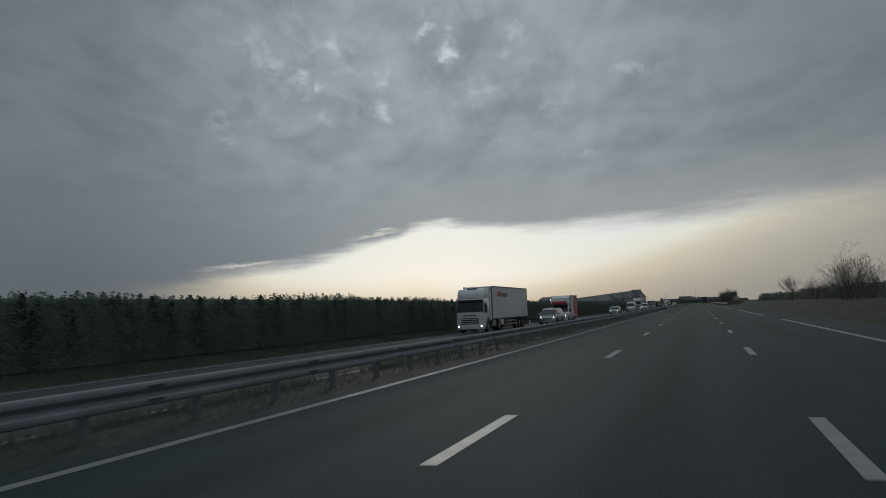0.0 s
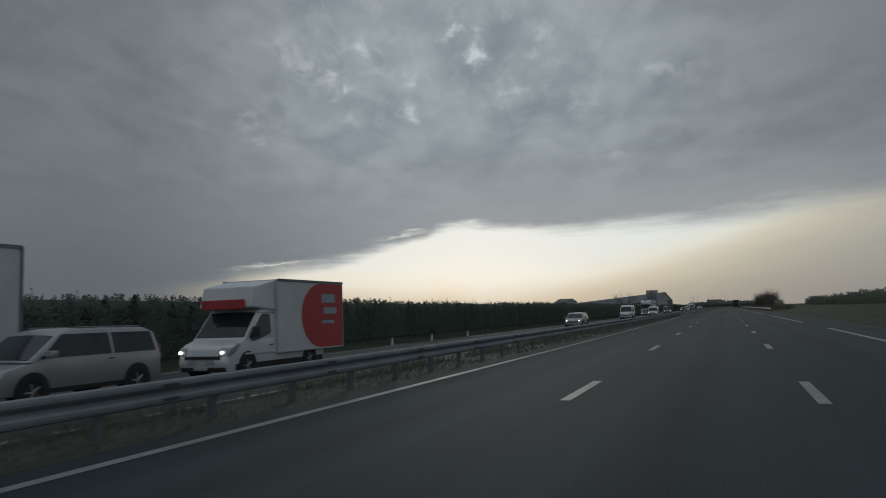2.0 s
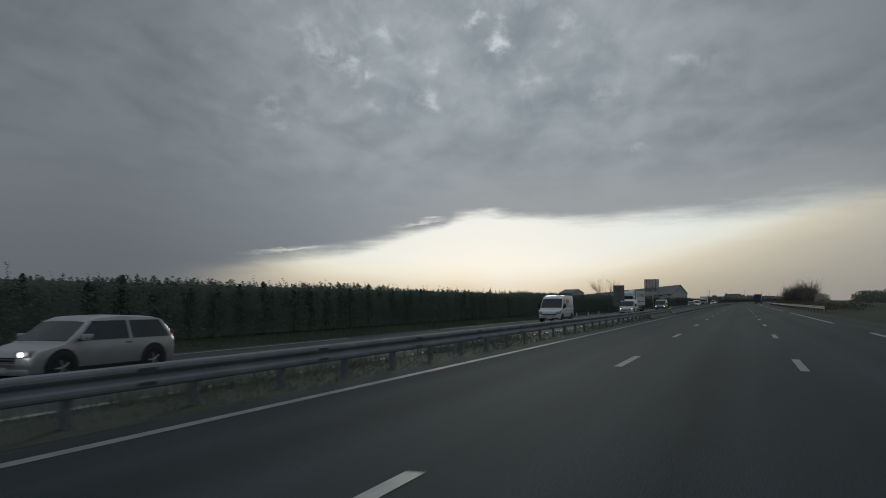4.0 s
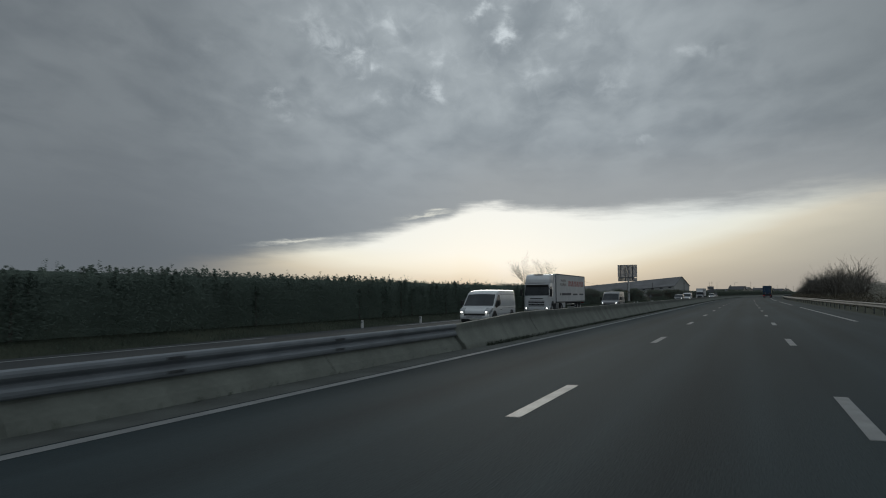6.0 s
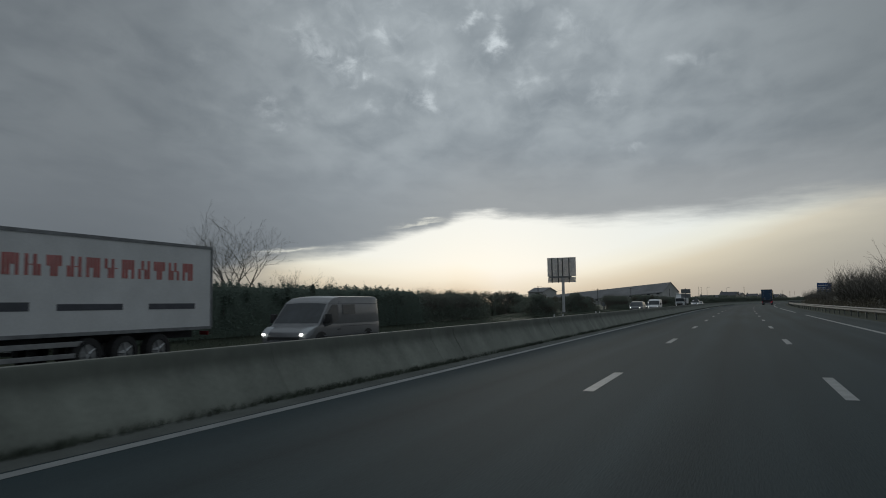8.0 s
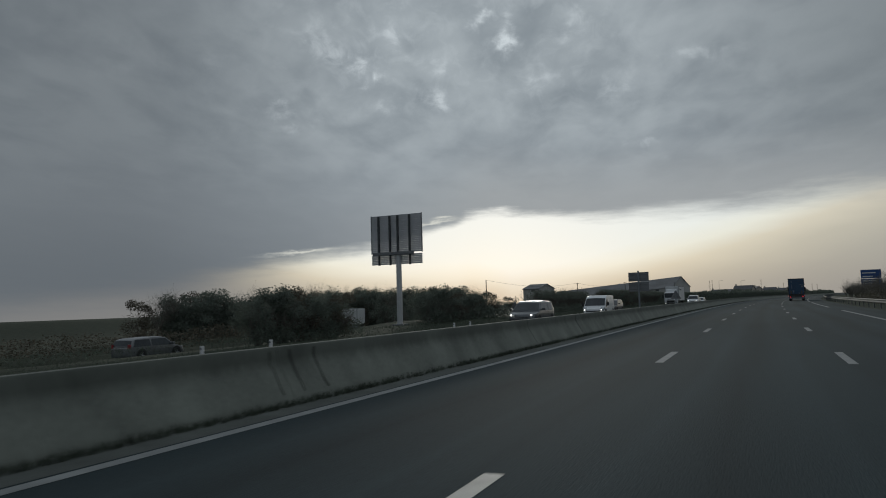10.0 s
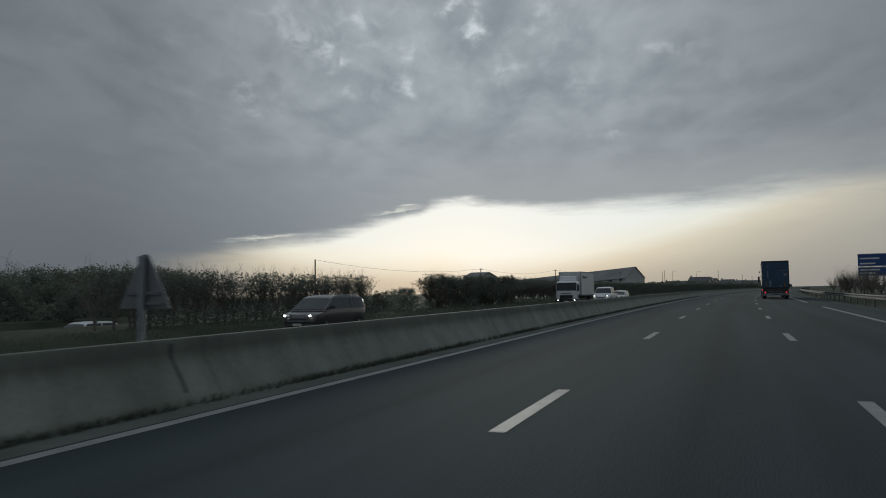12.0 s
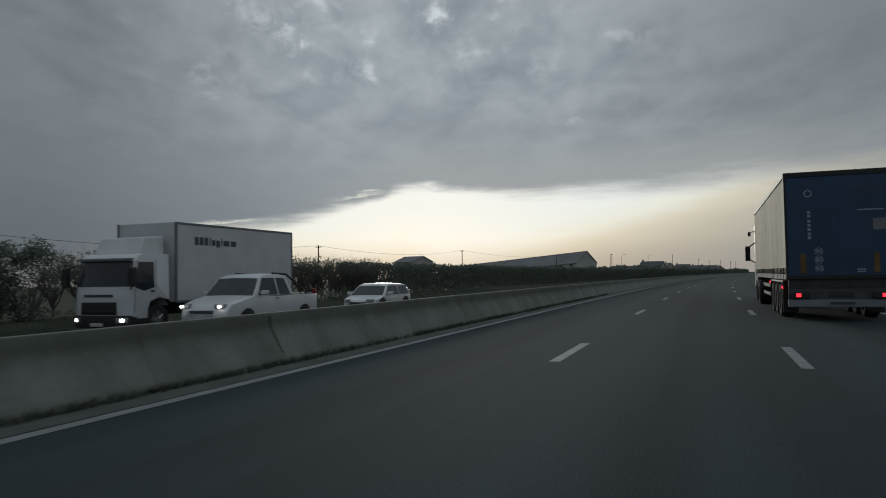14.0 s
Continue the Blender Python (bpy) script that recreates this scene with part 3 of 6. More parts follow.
guard_rail("guard_rail_median", -60, RAIL_END, -6.79, 0.0, (1,), "weathered galvanised steel guard rail on posts along the median", 2.0, 0.34)
guard_rail("guard_rail_right", 205, 690, 8.3, -0.1, (-1,), "galvanised steel guard rail along the hard shoulder", 4.0, 0.50, STEEL_MID)


# ---- plants ----
def leaf_mesh(name, pos, size, mat, flat=0.55, lean=None):
    """Many small leaf plates at the places pos, of the half sizes given, joined with bark geometry."""
    rng = np.random
    n = len(pos)
    a = rng.normal(size=(n, 3))
    a /= np.linalg.norm(a, axis=1)[:, None]
    if lean is None:
        b = np.cross(a, rng.normal(size=(n, 3)))
    else:       # plates that lie on the crown's surface, facing out and up
        nn = lean / np.linalg.norm(lean, axis=1)[:, None] + rng.normal(0, 0.38, (n, 3))
        a = np.cross(a, nn)
        a /= np.linalg.norm(a, axis=1)[:, None]
        b = np.cross(nn, a)
    b /= np.linalg.norm(b, axis=1)[:, None]
    s = size[:, None]
    q = np.stack([pos - a * s, pos + b * s * flat, pos + a * s, pos - b * s * flat], 1).reshape(-1, 3)
    me = bpy.data.meshes.new(name)
    idx = np.arange(n * 4).reshape(-1, 4)
    me.from_pydata(q.tolist(), [], idx.tolist())
    me.materials.append(mat)
    return me


def conifer_points(h, r, n, rng, low=0.12):
    """Places in a slim uneven cone with drooping whorls and a thin leading shoot."""
    t = rng.random(n) ** 0.85
    t[: n // 12] = 0.84 + 0.16 * rng.random(n // 12)
    z = h * (low + (1.0 - low) * t)
    lim = r * (1 - t) ** 0.62 * (0.84 + 0.16 * np.sin(t * 38 + rng.random() * 6)) + 0.025
    ang = rng.random(n) * 2 * np.pi
    lobe = 1 + 0.14 * np.sin(ang * 3 + t * 9) + 0.10 * np.sin(ang * 7 + 2)
    rad = lim * lobe * np.sqrt(rng.random(n))
    return np.stack([rad * np.cos(ang), rad * np.sin(ang), z - rad * 0.12], 1)


def clump_points(h, r, n, rng, clumps=14, low=0.15):
    """Places in a loose heap of leaf clumps."""
    c = np.stack([rng.normal(0, r * 0.42, clumps), rng.normal(0, r * 0.42, clumps), h * (low + (0.92 - low) * rng.random(clumps))], 1)
    k = rng.integers(0, clumps, n)
    rad = (0.16 + 0.2 * rng.random(clumps)) * r * 1.5
    d = rng.normal(size=(n, 3))
    d /= np.linalg.norm(d, axis=1)[:, None]
    return c[k] + d * (rad[k] * rng.random(n) ** 0.4)[:, None] * np.array([1, 1, 0.8])


def branch(bm, a, d, length, r, depth, rng, spread=0.5, rise=0.25, tips=None):
    """A limb with forked twigs."""
    cur, direction = Vector(a), Vector(d).normalized()
    steps = 3 if depth > 0 else 2
    for i in range(steps):
        nd = (direction + Vector((rng.normal(0, 0.14), rng.normal(0, 0.14), rng.normal(0, 0.08)))).normalized()
        b = cur + nd * (length / steps)
        r2 = r * (1 - 0.22 * (i + 1) / steps * 1.6)
        tube(bm, cur, b, r, max(r2, 0.004), min(5, 3 + depth), caps=False)
        cur, direction, r = b, nd, max(r2, 0.004)
        if tips is not None and depth <= 1:
            tips.append(tuple(cur))
        if depth > 0 and i >= (0 if depth < 3 else 1):
            for _ in range(2):
                side = Vector((rng.normal(), rng.normal(), rng.normal() * 0.5 + rise))
                branch(bm, cur, direction * (1 - spread) + side.normalized() * spread, length * rng.uniform(0.5, 0.72), r * 0.55, depth - 1, rng, spread, rise, tips)


RNG = np.random.default_rng(7)


def tree_thing(name, label, leaves, wood_bm, group=""):
    top = empty(name, Matrix())
    tagged(top, label, "tree", group)
    part("trunk", wood_bm, BARK, top)
    if leaves is not None:
        o = new("crown", leaves)
        o.parent = top
    return top


def make_conifer(h, r):
    bm = bmesh.new()
    tube(bm, (0, 0, -0.2), (0.03, 0.02, h * 0.95), 0.07 + h * 0.012, 0.012, 6, caps=False)
    for k in range(16):
        t = 0.12 + 0.8 * k / 16
        a = RNG.random() * 6.28
        l = r * (1 - t) ** 0.8 * 0.9
        tube(bm, (0, 0, t * h), (l * math.cos(a), l * math.sin(a), t * h - 0.05 + 0.1 * l), 0.02, 0.004, 4, caps=False)
    pts = conifer_points(h, r, 2400, RNG)
    me = leaf_mesh("crown", pts, 0.03 + 0.042 * RNG.random(len(pts)), NEEDLES, 0.42, np.stack([pts[:, 0] * 0.4, pts[:, 1] * 0.4, np.full(len(pts), 0.85)], 1))
    return tree_thing("pine_tree", "dark green young pine at the front of the wood", me, bm, "pines along the wood's edge")


def make_bush_tree(h, r, mat=None, label="dark leafy hedgerow tree with an uneven crown", n=3600, depth=1, leaf=(0.035, 0.055)):
    bm = bmesh.new()
    tips = []
    for _ in range(7):
        a = RNG.random() * 6.28
        branch(bm, (0.1 * math.cos(a), 0.1 * math.sin(a), -0.2), (0.4 * math.cos(a), 0.4 * math.sin(a), 1), h * (0.6 if depth < 2 else 0.5), 0.05, depth, RNG, 0.45, 0.5, tips)
    pts = clump_points(h, r, n, RNG, 18, 0.08)
    twig = np.array(tips)[RNG.integers(0, len(tips), 300)] + RNG.normal(0, 0.14, (300, 3))
    pts = np.concatenate([pts, twig])
    me = leaf_mesh("crown", pts, leaf[0] + leaf[1] * RNG.random(len(pts)), mat or LEAVES, 0.5)
    return tree_thing("hedgerow_tree", label, me, bm, "hedgerow trees")


def make_pollard(h, leafy=900, limbs=10, lean_to=0.85):
    """A clipped roadside tree: bare lower limbs fanning up into a level leafy top."""
    bm = bmesh.new()
    tips = []
    tube(bm, (0, 0, -0.2), (0, 0, h * 0.22), 0.09, 0.07, 7, caps=False)
    for k in range(limbs):
        a = k * 6.3 / limbs + RNG.random() * 0.5
        lean = RNG.uniform(0.25, lean_to)
        branch(bm, (0, 0, h * RNG.uniform(0.06, 0.24)), (lean * math.cos(a), lean * math.sin(a), 1), h * RNG.uniform(0.44, 0.56), 0.045, 2, RNG, 0.42, 0.7, tips)
    tp = np.array(tips)
    tp = tp[tp[:, 2] < h * 1.02]
    keep = tp[tp[:, 2] > h * 0.62]
    pts = keep[RNG.integers(0, len(keep), leafy)] + RNG.normal(0, 0.10, (leafy, 3))
    low = tp[RNG.integers(0, len(tp), leafy // 7)] + RNG.normal(0, 0.1, (leafy // 7, 3))
    pts = np.concatenate([pts, low])
    pts[:, 2] = np.minimum(pts[:, 2], h + 0.1 * RNG.random(len(pts)))
    me = leaf_mesh("crown", pts, 0.04 + 0.06 * RNG.random(len(pts)), LEAVES, 0.5)
    return tree_thing("clipped_tree", "clipped roadside tree with bare lower limbs and a leafy top", me, bm, "clipped trees beside the motorway")


def make_bare_tree(h, label="bare winter tree with fine twigs", depth=3, limbs=5):
    bm = bmesh.new()
    tube(bm, (0, 0, -0.3), (0.05, 0, h * 0.2), 0.13, 0.10, 8, caps=False)
    for k in range(limbs):
        a = k * 1.3 + RNG.random()
        branch(bm, (0.03, 0, h * 0.18), (0.5 * math.cos(a), 0.5 * math.sin(a), 1.1), h * 0.42 * (1 if depth > 2 else 1.25), 0.06, depth, RNG, 0.45, 0.4)
    return tree_thing("bare_tree", label, None, bm, "bare trees")


def scatter(masters, spots, lo=0.85, hi=1.15):
    """Put the masters, then copies of them, at the spots (s, u, z, extra scale)."""
    used = set()
    for i, (s, u, z, k) in enumerate(spots):
        src = masters[i % len(masters)]
        f = k * RNG.uniform(lo, hi)
        z = min(z, ground_z(s, u)) if u < -26 else z
        m = place(s, u, z, RNG.uniform(0, 360))
        if src.name not in used:
            used.add(src.name)
            src.matrix_basis = m
            src.scale = (f, f, f)
        else:
            c = copy_thing(src, m)
            c.scale = (f, f, f)


WOOD_U, GROUND_L = -24.6, -0.2
pines = [make_conifer(3.25, 0.85), make_conifer(3.05, 0.95), make_conifer(3.35, 0.8), make_conifer(2.85, 1.0), make_conifer(3.15, 0.9), make_conifer(2.95, 0.75)]
scatter(pines, [(s + RNG.uniform(-0.55, 0.55), WOOD_U + RNG.uniform(-0.7, 0.35), GROUND_L, 0.84 + 0.09 * min(1, max(0, (100 - s) / 50))) for s in np.arange(-30, 292, 0.9)], 0.82, 1.06)


def wood_behind():
    """The mass of the wood behind its first row: crowns and undergrowth, joined."""
    pts, sizes = [], []
    for row, (du, step, n) in enumerate(((-0.3, 0.36, 150), (-0.9, 0.34, 140), (-1.6, 0.36, 120), (-2.4, 0.5, 100), (-3.4, 0.8, 100))):
        for s in np.arange(-34, 296, step):
            swell = 1.0 + 0.035 * math.sin(s * 0.31) + 0.03 * math.sin(s * 0.113 + 2)
            h = (RNG.uniform(2.45, 2.9) + 0.05 * row) * swell * (1.0 + 0.1 * min(1, max(0, (100 - s) / 50)))
            c = conifer_points(h, RNG.uniform(0.45, 0.8), n, RNG, 0.3)
            p = P(s + RNG.uniform(-0.3, 0.3), WOOD_U + du + RNG.uniform(-0.4, 0.4), GROUND_L)
            pts.append(c + np.array(p))
            sizes.append(0.036 + 0.054 * RNG.random(n))
    for s in np.arange(-34, 296, 0.25):     # the close, ragged top of the crowns
        n = 70
        c = np.stack([RNG.normal(0, 0.2, n), RNG.normal(0, 0.3, n), RNG.uniform(2.15, 2.75, n) - 0.2 * RNG.random()], 1)
        c[:, 2] *= 1.0 + 0.1 * min(1, max(0, (100 - s) / 50)) + 0.035 * math.sin(s * 0.31) + 0.03 * math.sin(s * 0.113 + 2)
        pts.append(c + np.array(P(s, WOOD_U - 0.4 + RNG.uniform(-0.4, 0.4), GROUND_L)))
        sizes.append(0.025 + 0.045 * RNG.random(n))
    for s in np.arange(-34, 296, 1.7):      # thin leaders and bare twigs that stand over the rest
        n = 26
        t = RNG.random(n)
        lean = RNG.normal(0, 0.12, 2)
        c = np.stack([lean[0] * t + RNG.normal(0, 0.05, n), lean[1] * t + RNG.normal(0, 0.05, n), RNG.uniform(2.35, 2.7) + 0.6 * t], 1)
        pts.append(c + np.array(P(s + RNG.uniform(-0.8, 0.8), WOOD_U - RNG.uniform(0.2, 2.5), GROUND_L)))
        sizes.append(0.025 + 0.04 * RNG.random(n))
    for s in np.arange(-34, 296, 0.3):      # boughs that close the front down to the grass
        n = 200
        c = np.stack([RNG.normal(0, 0.3, n), RNG.normal(0, 0.42, n), 2.45 * RNG.random(n) ** 0.95 + 0.05], 1)
        c[:, 0] -= 0.22 * c[:, 2]
        pts.append(c + np.array(P(s, WOOD_U + 0.75 + RNG.uniform(-0.25, 0.25), GROUND_L)))
        sizes.append(0.03 + 0.045 * RNG.random(n))
    # the closed inner face of the wood, seen between the leaves
    core = bmesh.new()
    cols = []
    for s in np.arange(-34, 296, 0.45):
        col = []
        for z, du in ((0.0, 0.2), (0.4, 0.25), (0.8, 0.25), (1.2, 0.2), (1.5, 0.1), (1.9, -0.1), (2.3, -0.3), (2.62, -0.6)):
            col.append(core.verts.new(P(s + RNG.uniform(-0.1, 0.1), WOOD_U + du + RNG.uniform(-0.14, 0.14), GROUND_L + z * (1 + 0.1 * min(1, max(0, (100 - s) / 50))))))
        cols.append(col)
    for a, b in zip(cols, cols[1:]):
        for j in range(7):
            core.faces.new((a[j], b[j], b[j + 1], a[j + 1]))
    bmesh.ops.recalc_face_normals(core, faces=core.faces)
    tagged(mesh_object("wood_undergrowth", core, NEEDLES, smooth_faces=True), "dense dark undergrowth inside the pine wood", "undergrowth", kind="stuff")
    me = leaf_mesh("wood", np.concatenate(pts), np.concatenate(sizes), NEEDLES, 0.5, np.tile([[0.55, 0.0, 0.8]], (sum(len(p) for p in pts), 1)))
    tagged(new("pine_wood", me), "dense dark green pine wood beside the motorway", "wood", kind="stuff")


wood_behind()

WHITE = material("white_paint", (0.62, 0.64, 0.66), 0.35, vary=0.07, scale=1.5, fine=20, bump=0.0, alpha_coat=0.4)
BOX_WHITE = material("white_panel", (0.56, 0.575, 0.585), 0.5, vary=0.10, scale=0.8, fine=14, bump=0.05)
SILVER = material("silver_paint", (0.36, 0.37, 0.38), 0.35, 0.5, vary=0.08, scale=2, fine=30, bump=0.0, alpha_coat=0.4)
GREY_PAINT = material("grey_paint", (0.16, 0.165, 0.175), 0.35, 0.3, vary=0.1, scale=2, fine=30, bump=0.0, alpha_coat=0.5)
DARK_PAINT = material("dark_paint", (0.045, 0.042, 0.045), 0.3, 0.2, vary=0.12, scale=2, fine=30, bump=0.0, alpha_coat=0.6)
NAVY = material("dark_blue_grey_paint", (0.055, 0.062, 0.072), 0.3, 0.3, vary=0.12, scale=2, fine=30, bump=0.0, alpha_coat=0.5)
BLACK = material("black_plastic", (0.018, 0.019, 0.020), 0.6, vary=0.25, scale=4, fine=40, bump=0.1)
TYRE = material("tyre_rubber", (0.022, 0.022, 0.023), 0.85, vary=0.3, scale=6, fine=50, bump=0.3)
RIM = material("wheel_rim", (0.32, 0.33, 0.34), 0.4, 0.8, vary=0.15, scale=6, fine=30, bump=0.05)
GLASS = material("dark_glass", (0.030, 0.037, 0.044), 0.07, vary=0.3, scale=1.0, fine=5, bump=0.0, spec=0.4)
CHASSIS = material("chassis_steel", (0.05, 0.05, 0.052), 0.7, 0.3, vary=0.3, scale=3, fine=25, bump=0.2)
HEADLAMP = material("headlamp_lit", (1.0, 0.95, 0.86), 0.2, vary=0.02, emit=3.5, bump=0.0)
LAMP_GLASS = material("lamp_glass", (0.28, 0.30, 0.32), 0.15, vary=0.1, bump=0.0, spec=0.8)
TAIL = material("tail_lamp_lit", (0.9, 0.03, 0.05), 0.3, vary=0.05, emit=1.6, bump=0.0)
TAIL_OFF = material("tail_lamp", (0.25, 0.02, 0.025), 0.3, vary=0.1, bump=0.0)
RED = material("red_print", (0.42, 0.045, 0.05), 0.5, vary=0.12, scale=2, fine=20, bump=0.0)
FADED_RED = material("faded_red_print", (0.40, 0.13, 0.12), 0.5, vary=0.25, scale=3, fine=20, bump=0.0)
DULL_RED = material("dull_red_print", (0.27, 0.20, 0.205), 0.5, vary=0.4, scale=3, fine=20, bump=0.0)
DARK_PRINT = material("dark_print", (0.06, 0.065, 0.08), 0.6, vary=0.15, scale=3, fine=20, bump=0.0)
PALE_PRINT = material("pale_print", (0.33, 0.37, 0.43), 0.6, vary=0.2, scale=3, fine=20, bump=0.0)
BLUE_TARP = material("blue_tarpaulin", (0.024, 0.062, 0.125), 0.55, vary=0.22, scale=0.9, fine=12, bump=0.15)
PALE_TARP = material("pale_tarpaulin", (0.37, 0.32, 0.205), 0.7, vary=0.30, scale=0.6, fine=7, bump=0.2, stretch=(1, 1, 0.35))
ORANGE = material("orange_strap", (0.15, 0.085, 0.022), 0.6, vary=0.25, scale=3, fine=20, bump=0.1)
PLATE = material("number_plate", (0.5, 0.5, 0.46), 0.5, vary=0.1, scale=5, fine=20, bump=0.0)
SIGN_BACK = material("sign_back_metal", (0.23, 0.235, 0.245), 0.5, 0.6, vary=0.15, scale=1.2, fine=20, bump=0.05)
SIGN_BLUE = material("sign_blue", (0.02, 0.07, 0.23), 0.5, vary=0.1, scale=1.5, fine=15, bump=0.0)
SIGN_WHITE = material("sign_white", (0.7, 0.7, 0.7), 0.5, vary=0.06, scale=1.5, fine=15, bump=0.0)
BOARD = material("billboard_sheet", (0.40, 0.41, 0.44), 0.55, 0.2, vary=0.12, scale=0.9, fine=12, bump=0.1)
COLUMN = material("painted_column", (0.50, 0.51, 0.52), 0.5, 0.2, vary=0.12, scale=0.8, fine=14, bump=0.05)
WOOD_POLE = material("pole_wood", (0.055, 0.047, 0.04), 0.9, vary=0.3, scale=2, fine=25, bump=0.3)
WIRE = material("wire", (0.03, 0.03, 0.032), 0.6, vary=0.1, bump=0.0)
SHED_WALL = material("shed_cladding", (0.42, 0.42, 0.41), 0.7, vary=0.15, scale=0.08, fine=0.8, bump=0.0)
SHED_ROOF = material("shed_roof", (0.17, 0.17, 0.175), 0.75, vary=0.2, scale=0.06, fine=0.7, bump=0.0)
HOUSE_WALL = material("house_render", (0.40, 0.37, 0.33), 0.85, vary=0.15, scale=0.3, fine=3, bump=0.0)
SLATE = material("slate_roof", (0.09, 0.09, 0.10), 0.7, vary=0.2, scale=0.4, fine=4, bump=0.1)


# ---- vehicles: local x points forward from the front bumper at 0, y to the left ----
def add_wheel(top, x, y, r, w, dark_rim=False):
    side = 1 if y > 0 else -1
    bm = bmesh.new()
    ring = [(r * 0.62, -w / 2), (r * 0.9, -w / 2), (r, -w * 0.34), (r, w * 0.34), (r * 0.9, w / 2), (r * 0.62, w / 2)]
    seg = 20
    rows = []
    for k in range(seg):
        a = 2 * math.pi * k / seg
        rows.append([bm.verts.new((rr * math.cos(a), yy, rr * math.sin(a))) for rr, yy in ring])
    for k in range(seg):
        p, q = rows[k], rows[(k + 1) % seg]
        for j in range(len(ring)):
            bm.faces.new((p[j], p[(j + 1) % 6], q[(j + 1) % 6], q[j]))
    bmesh.ops.recalc_face_normals(bm, faces=bm.faces)
    tyre = part("wheel", bm, TYRE, top)
    tyre.location = (x, y, r)
    bm = bmesh.new()
    tube(bm, (0, -w * 0.3, 0), (0, side * w * 0.36, 0), r * 0.63, r * 0.63, 16)
    tube(bm, (0, side * w * 0.36, 0), (0, side * w * 0.44, 0), r * 0.22, r * 0.16, 10)
    for k in range(5):
        a = k * 2 * math.pi / 5
        tube(bm, (0, side * w * 0.40, 0), (r * 0.56 * math.cos(a), side * w * 0.38, r * 0.56 * math.sin(a)), r * 0.09, r * 0.07, 5)
    part("rim", bm, CHASSIS if dark_rim else RIM, tyre)


def side_plate(name, pts, half, narrow, sign, mat, top, proud=0.008, thick=0.02):
    """A thin plate laid on a vehicle's flank, following its taper."""
    bm = bmesh.new()
    o = [bm.verts.new((x, sign * (half * narrow(z) + proud), z)) for x, z in pts]
    i = [bm.verts.new((x, sign * (half * narrow(z) + proud - thick), z)) for x, z in pts]
    n = len(pts)
    bm.faces.new(o)
    bm.faces.new(i[::-1])
    for k in range(n):
        bm.faces.new((o[k], i[k], i[(k + 1) % n], o[(k + 1) % n]))
    bmesh.ops.recalc_face_normals(bm, faces=bm.faces)
    return part(name, bm, mat, top)


def front_plate(name, p0, p1, half, narrow, mat, top, inset=0.08, proud=0.012, width=None):
    """A thin plate on a slanting front or rear between the outline points p0 (low) and p1 (high)."""
    (x0, z0), (x1, z1) = p0, p1
    d = Vector((x1 - x0, 0, z1 - z0))
    nrm = Vector((d.z, 0, -d.x)).normalized() * proud
    if nrm.x * (1 if x0 > x1 else -1) < 0:
        nrm = -nrm
    bm = bmesh.new()
    a = [(x0 + d.x * t, z0 + d.z * t) for t in (inset, 1 - inset * 0.7)]
    vs = []
    for off in (nrm, nrm - nrm.normalized() * 0.02):
        for (x, z) in a:
            w = (width or half) * narrow(z) - 0.07
            vs += [bm.verts.new((x + off.x, -w, z + off.z)), bm.verts.new((x + off.x, w, z + off.z))]
    for f in ((0, 1, 3, 2), (4, 6, 7, 5), (0, 4, 5, 1), (2, 3, 7, 6), (0, 2, 6, 4), (1, 5, 7, 3)):
        bm.faces.new([vs[k] for k in f])
    bmesh.ops.recalc_face_normals(bm, faces=bm.faces)
    return part(name, bm, mat, top)


LOWER = {
    "hatch": [(0.0, 0.17), (0.008, 0.30), (0.0, 0.40), (-0.03, 0.49), (-0.23, 0.61), (-0.6, 0.635), (-0.97, 0.645), (-1.0, 0.56), (-1.0, 0.28), (-0.985, 0.17)],
    "van": [(0.0, 0.10), (0.008, 0.20), (0.0, 0.31), (-0.012, 0.39), (-0.05, 0.44), (-0.165, 0.515), (-0.6, 0.52), (-0.995, 0.52), (-1.0, 0.47), (-1.0, 0.16), (-0.99, 0.10)],
}
CABIN = {
    "hatch": [(-0.20, 0.59), (-0.36, 0.93), (-0.43, 0.99), (-0.60, 1.0), (-0.82, 0.975), (-0.90, 0.92), (-0.985, 0.62)],
    "mpv": [(-0.15, 0.575), (-0.33, 0.93), (-0.41, 0.99), (-0.60, 1.0), (-0.88, 0.98), (-0.955, 0.91), (-0.992, 0.60)],
    "suv": [(-0.20, 0.60), (-0.345, 0.93), (-0.41, 0.985), (-0.58, 1.0), (-0.86, 0.97), (-0.93, 0.91), (-0.992, 0.61)],
    "van": [(-0.135, 0.49), (-0.275, 0.90), (-0.34, 0.975), (-0.43, 1.0), (-0.96, 1.0), (-0.99, 0.96), (-0.998, 0.49)],
    "pickup": [(-0.24, 0.59), (-0.345, 0.94), (-0.40, 0.99), (-0.55, 1.0), (-0.62, 0.97), (-0.665, 0.62)],
}


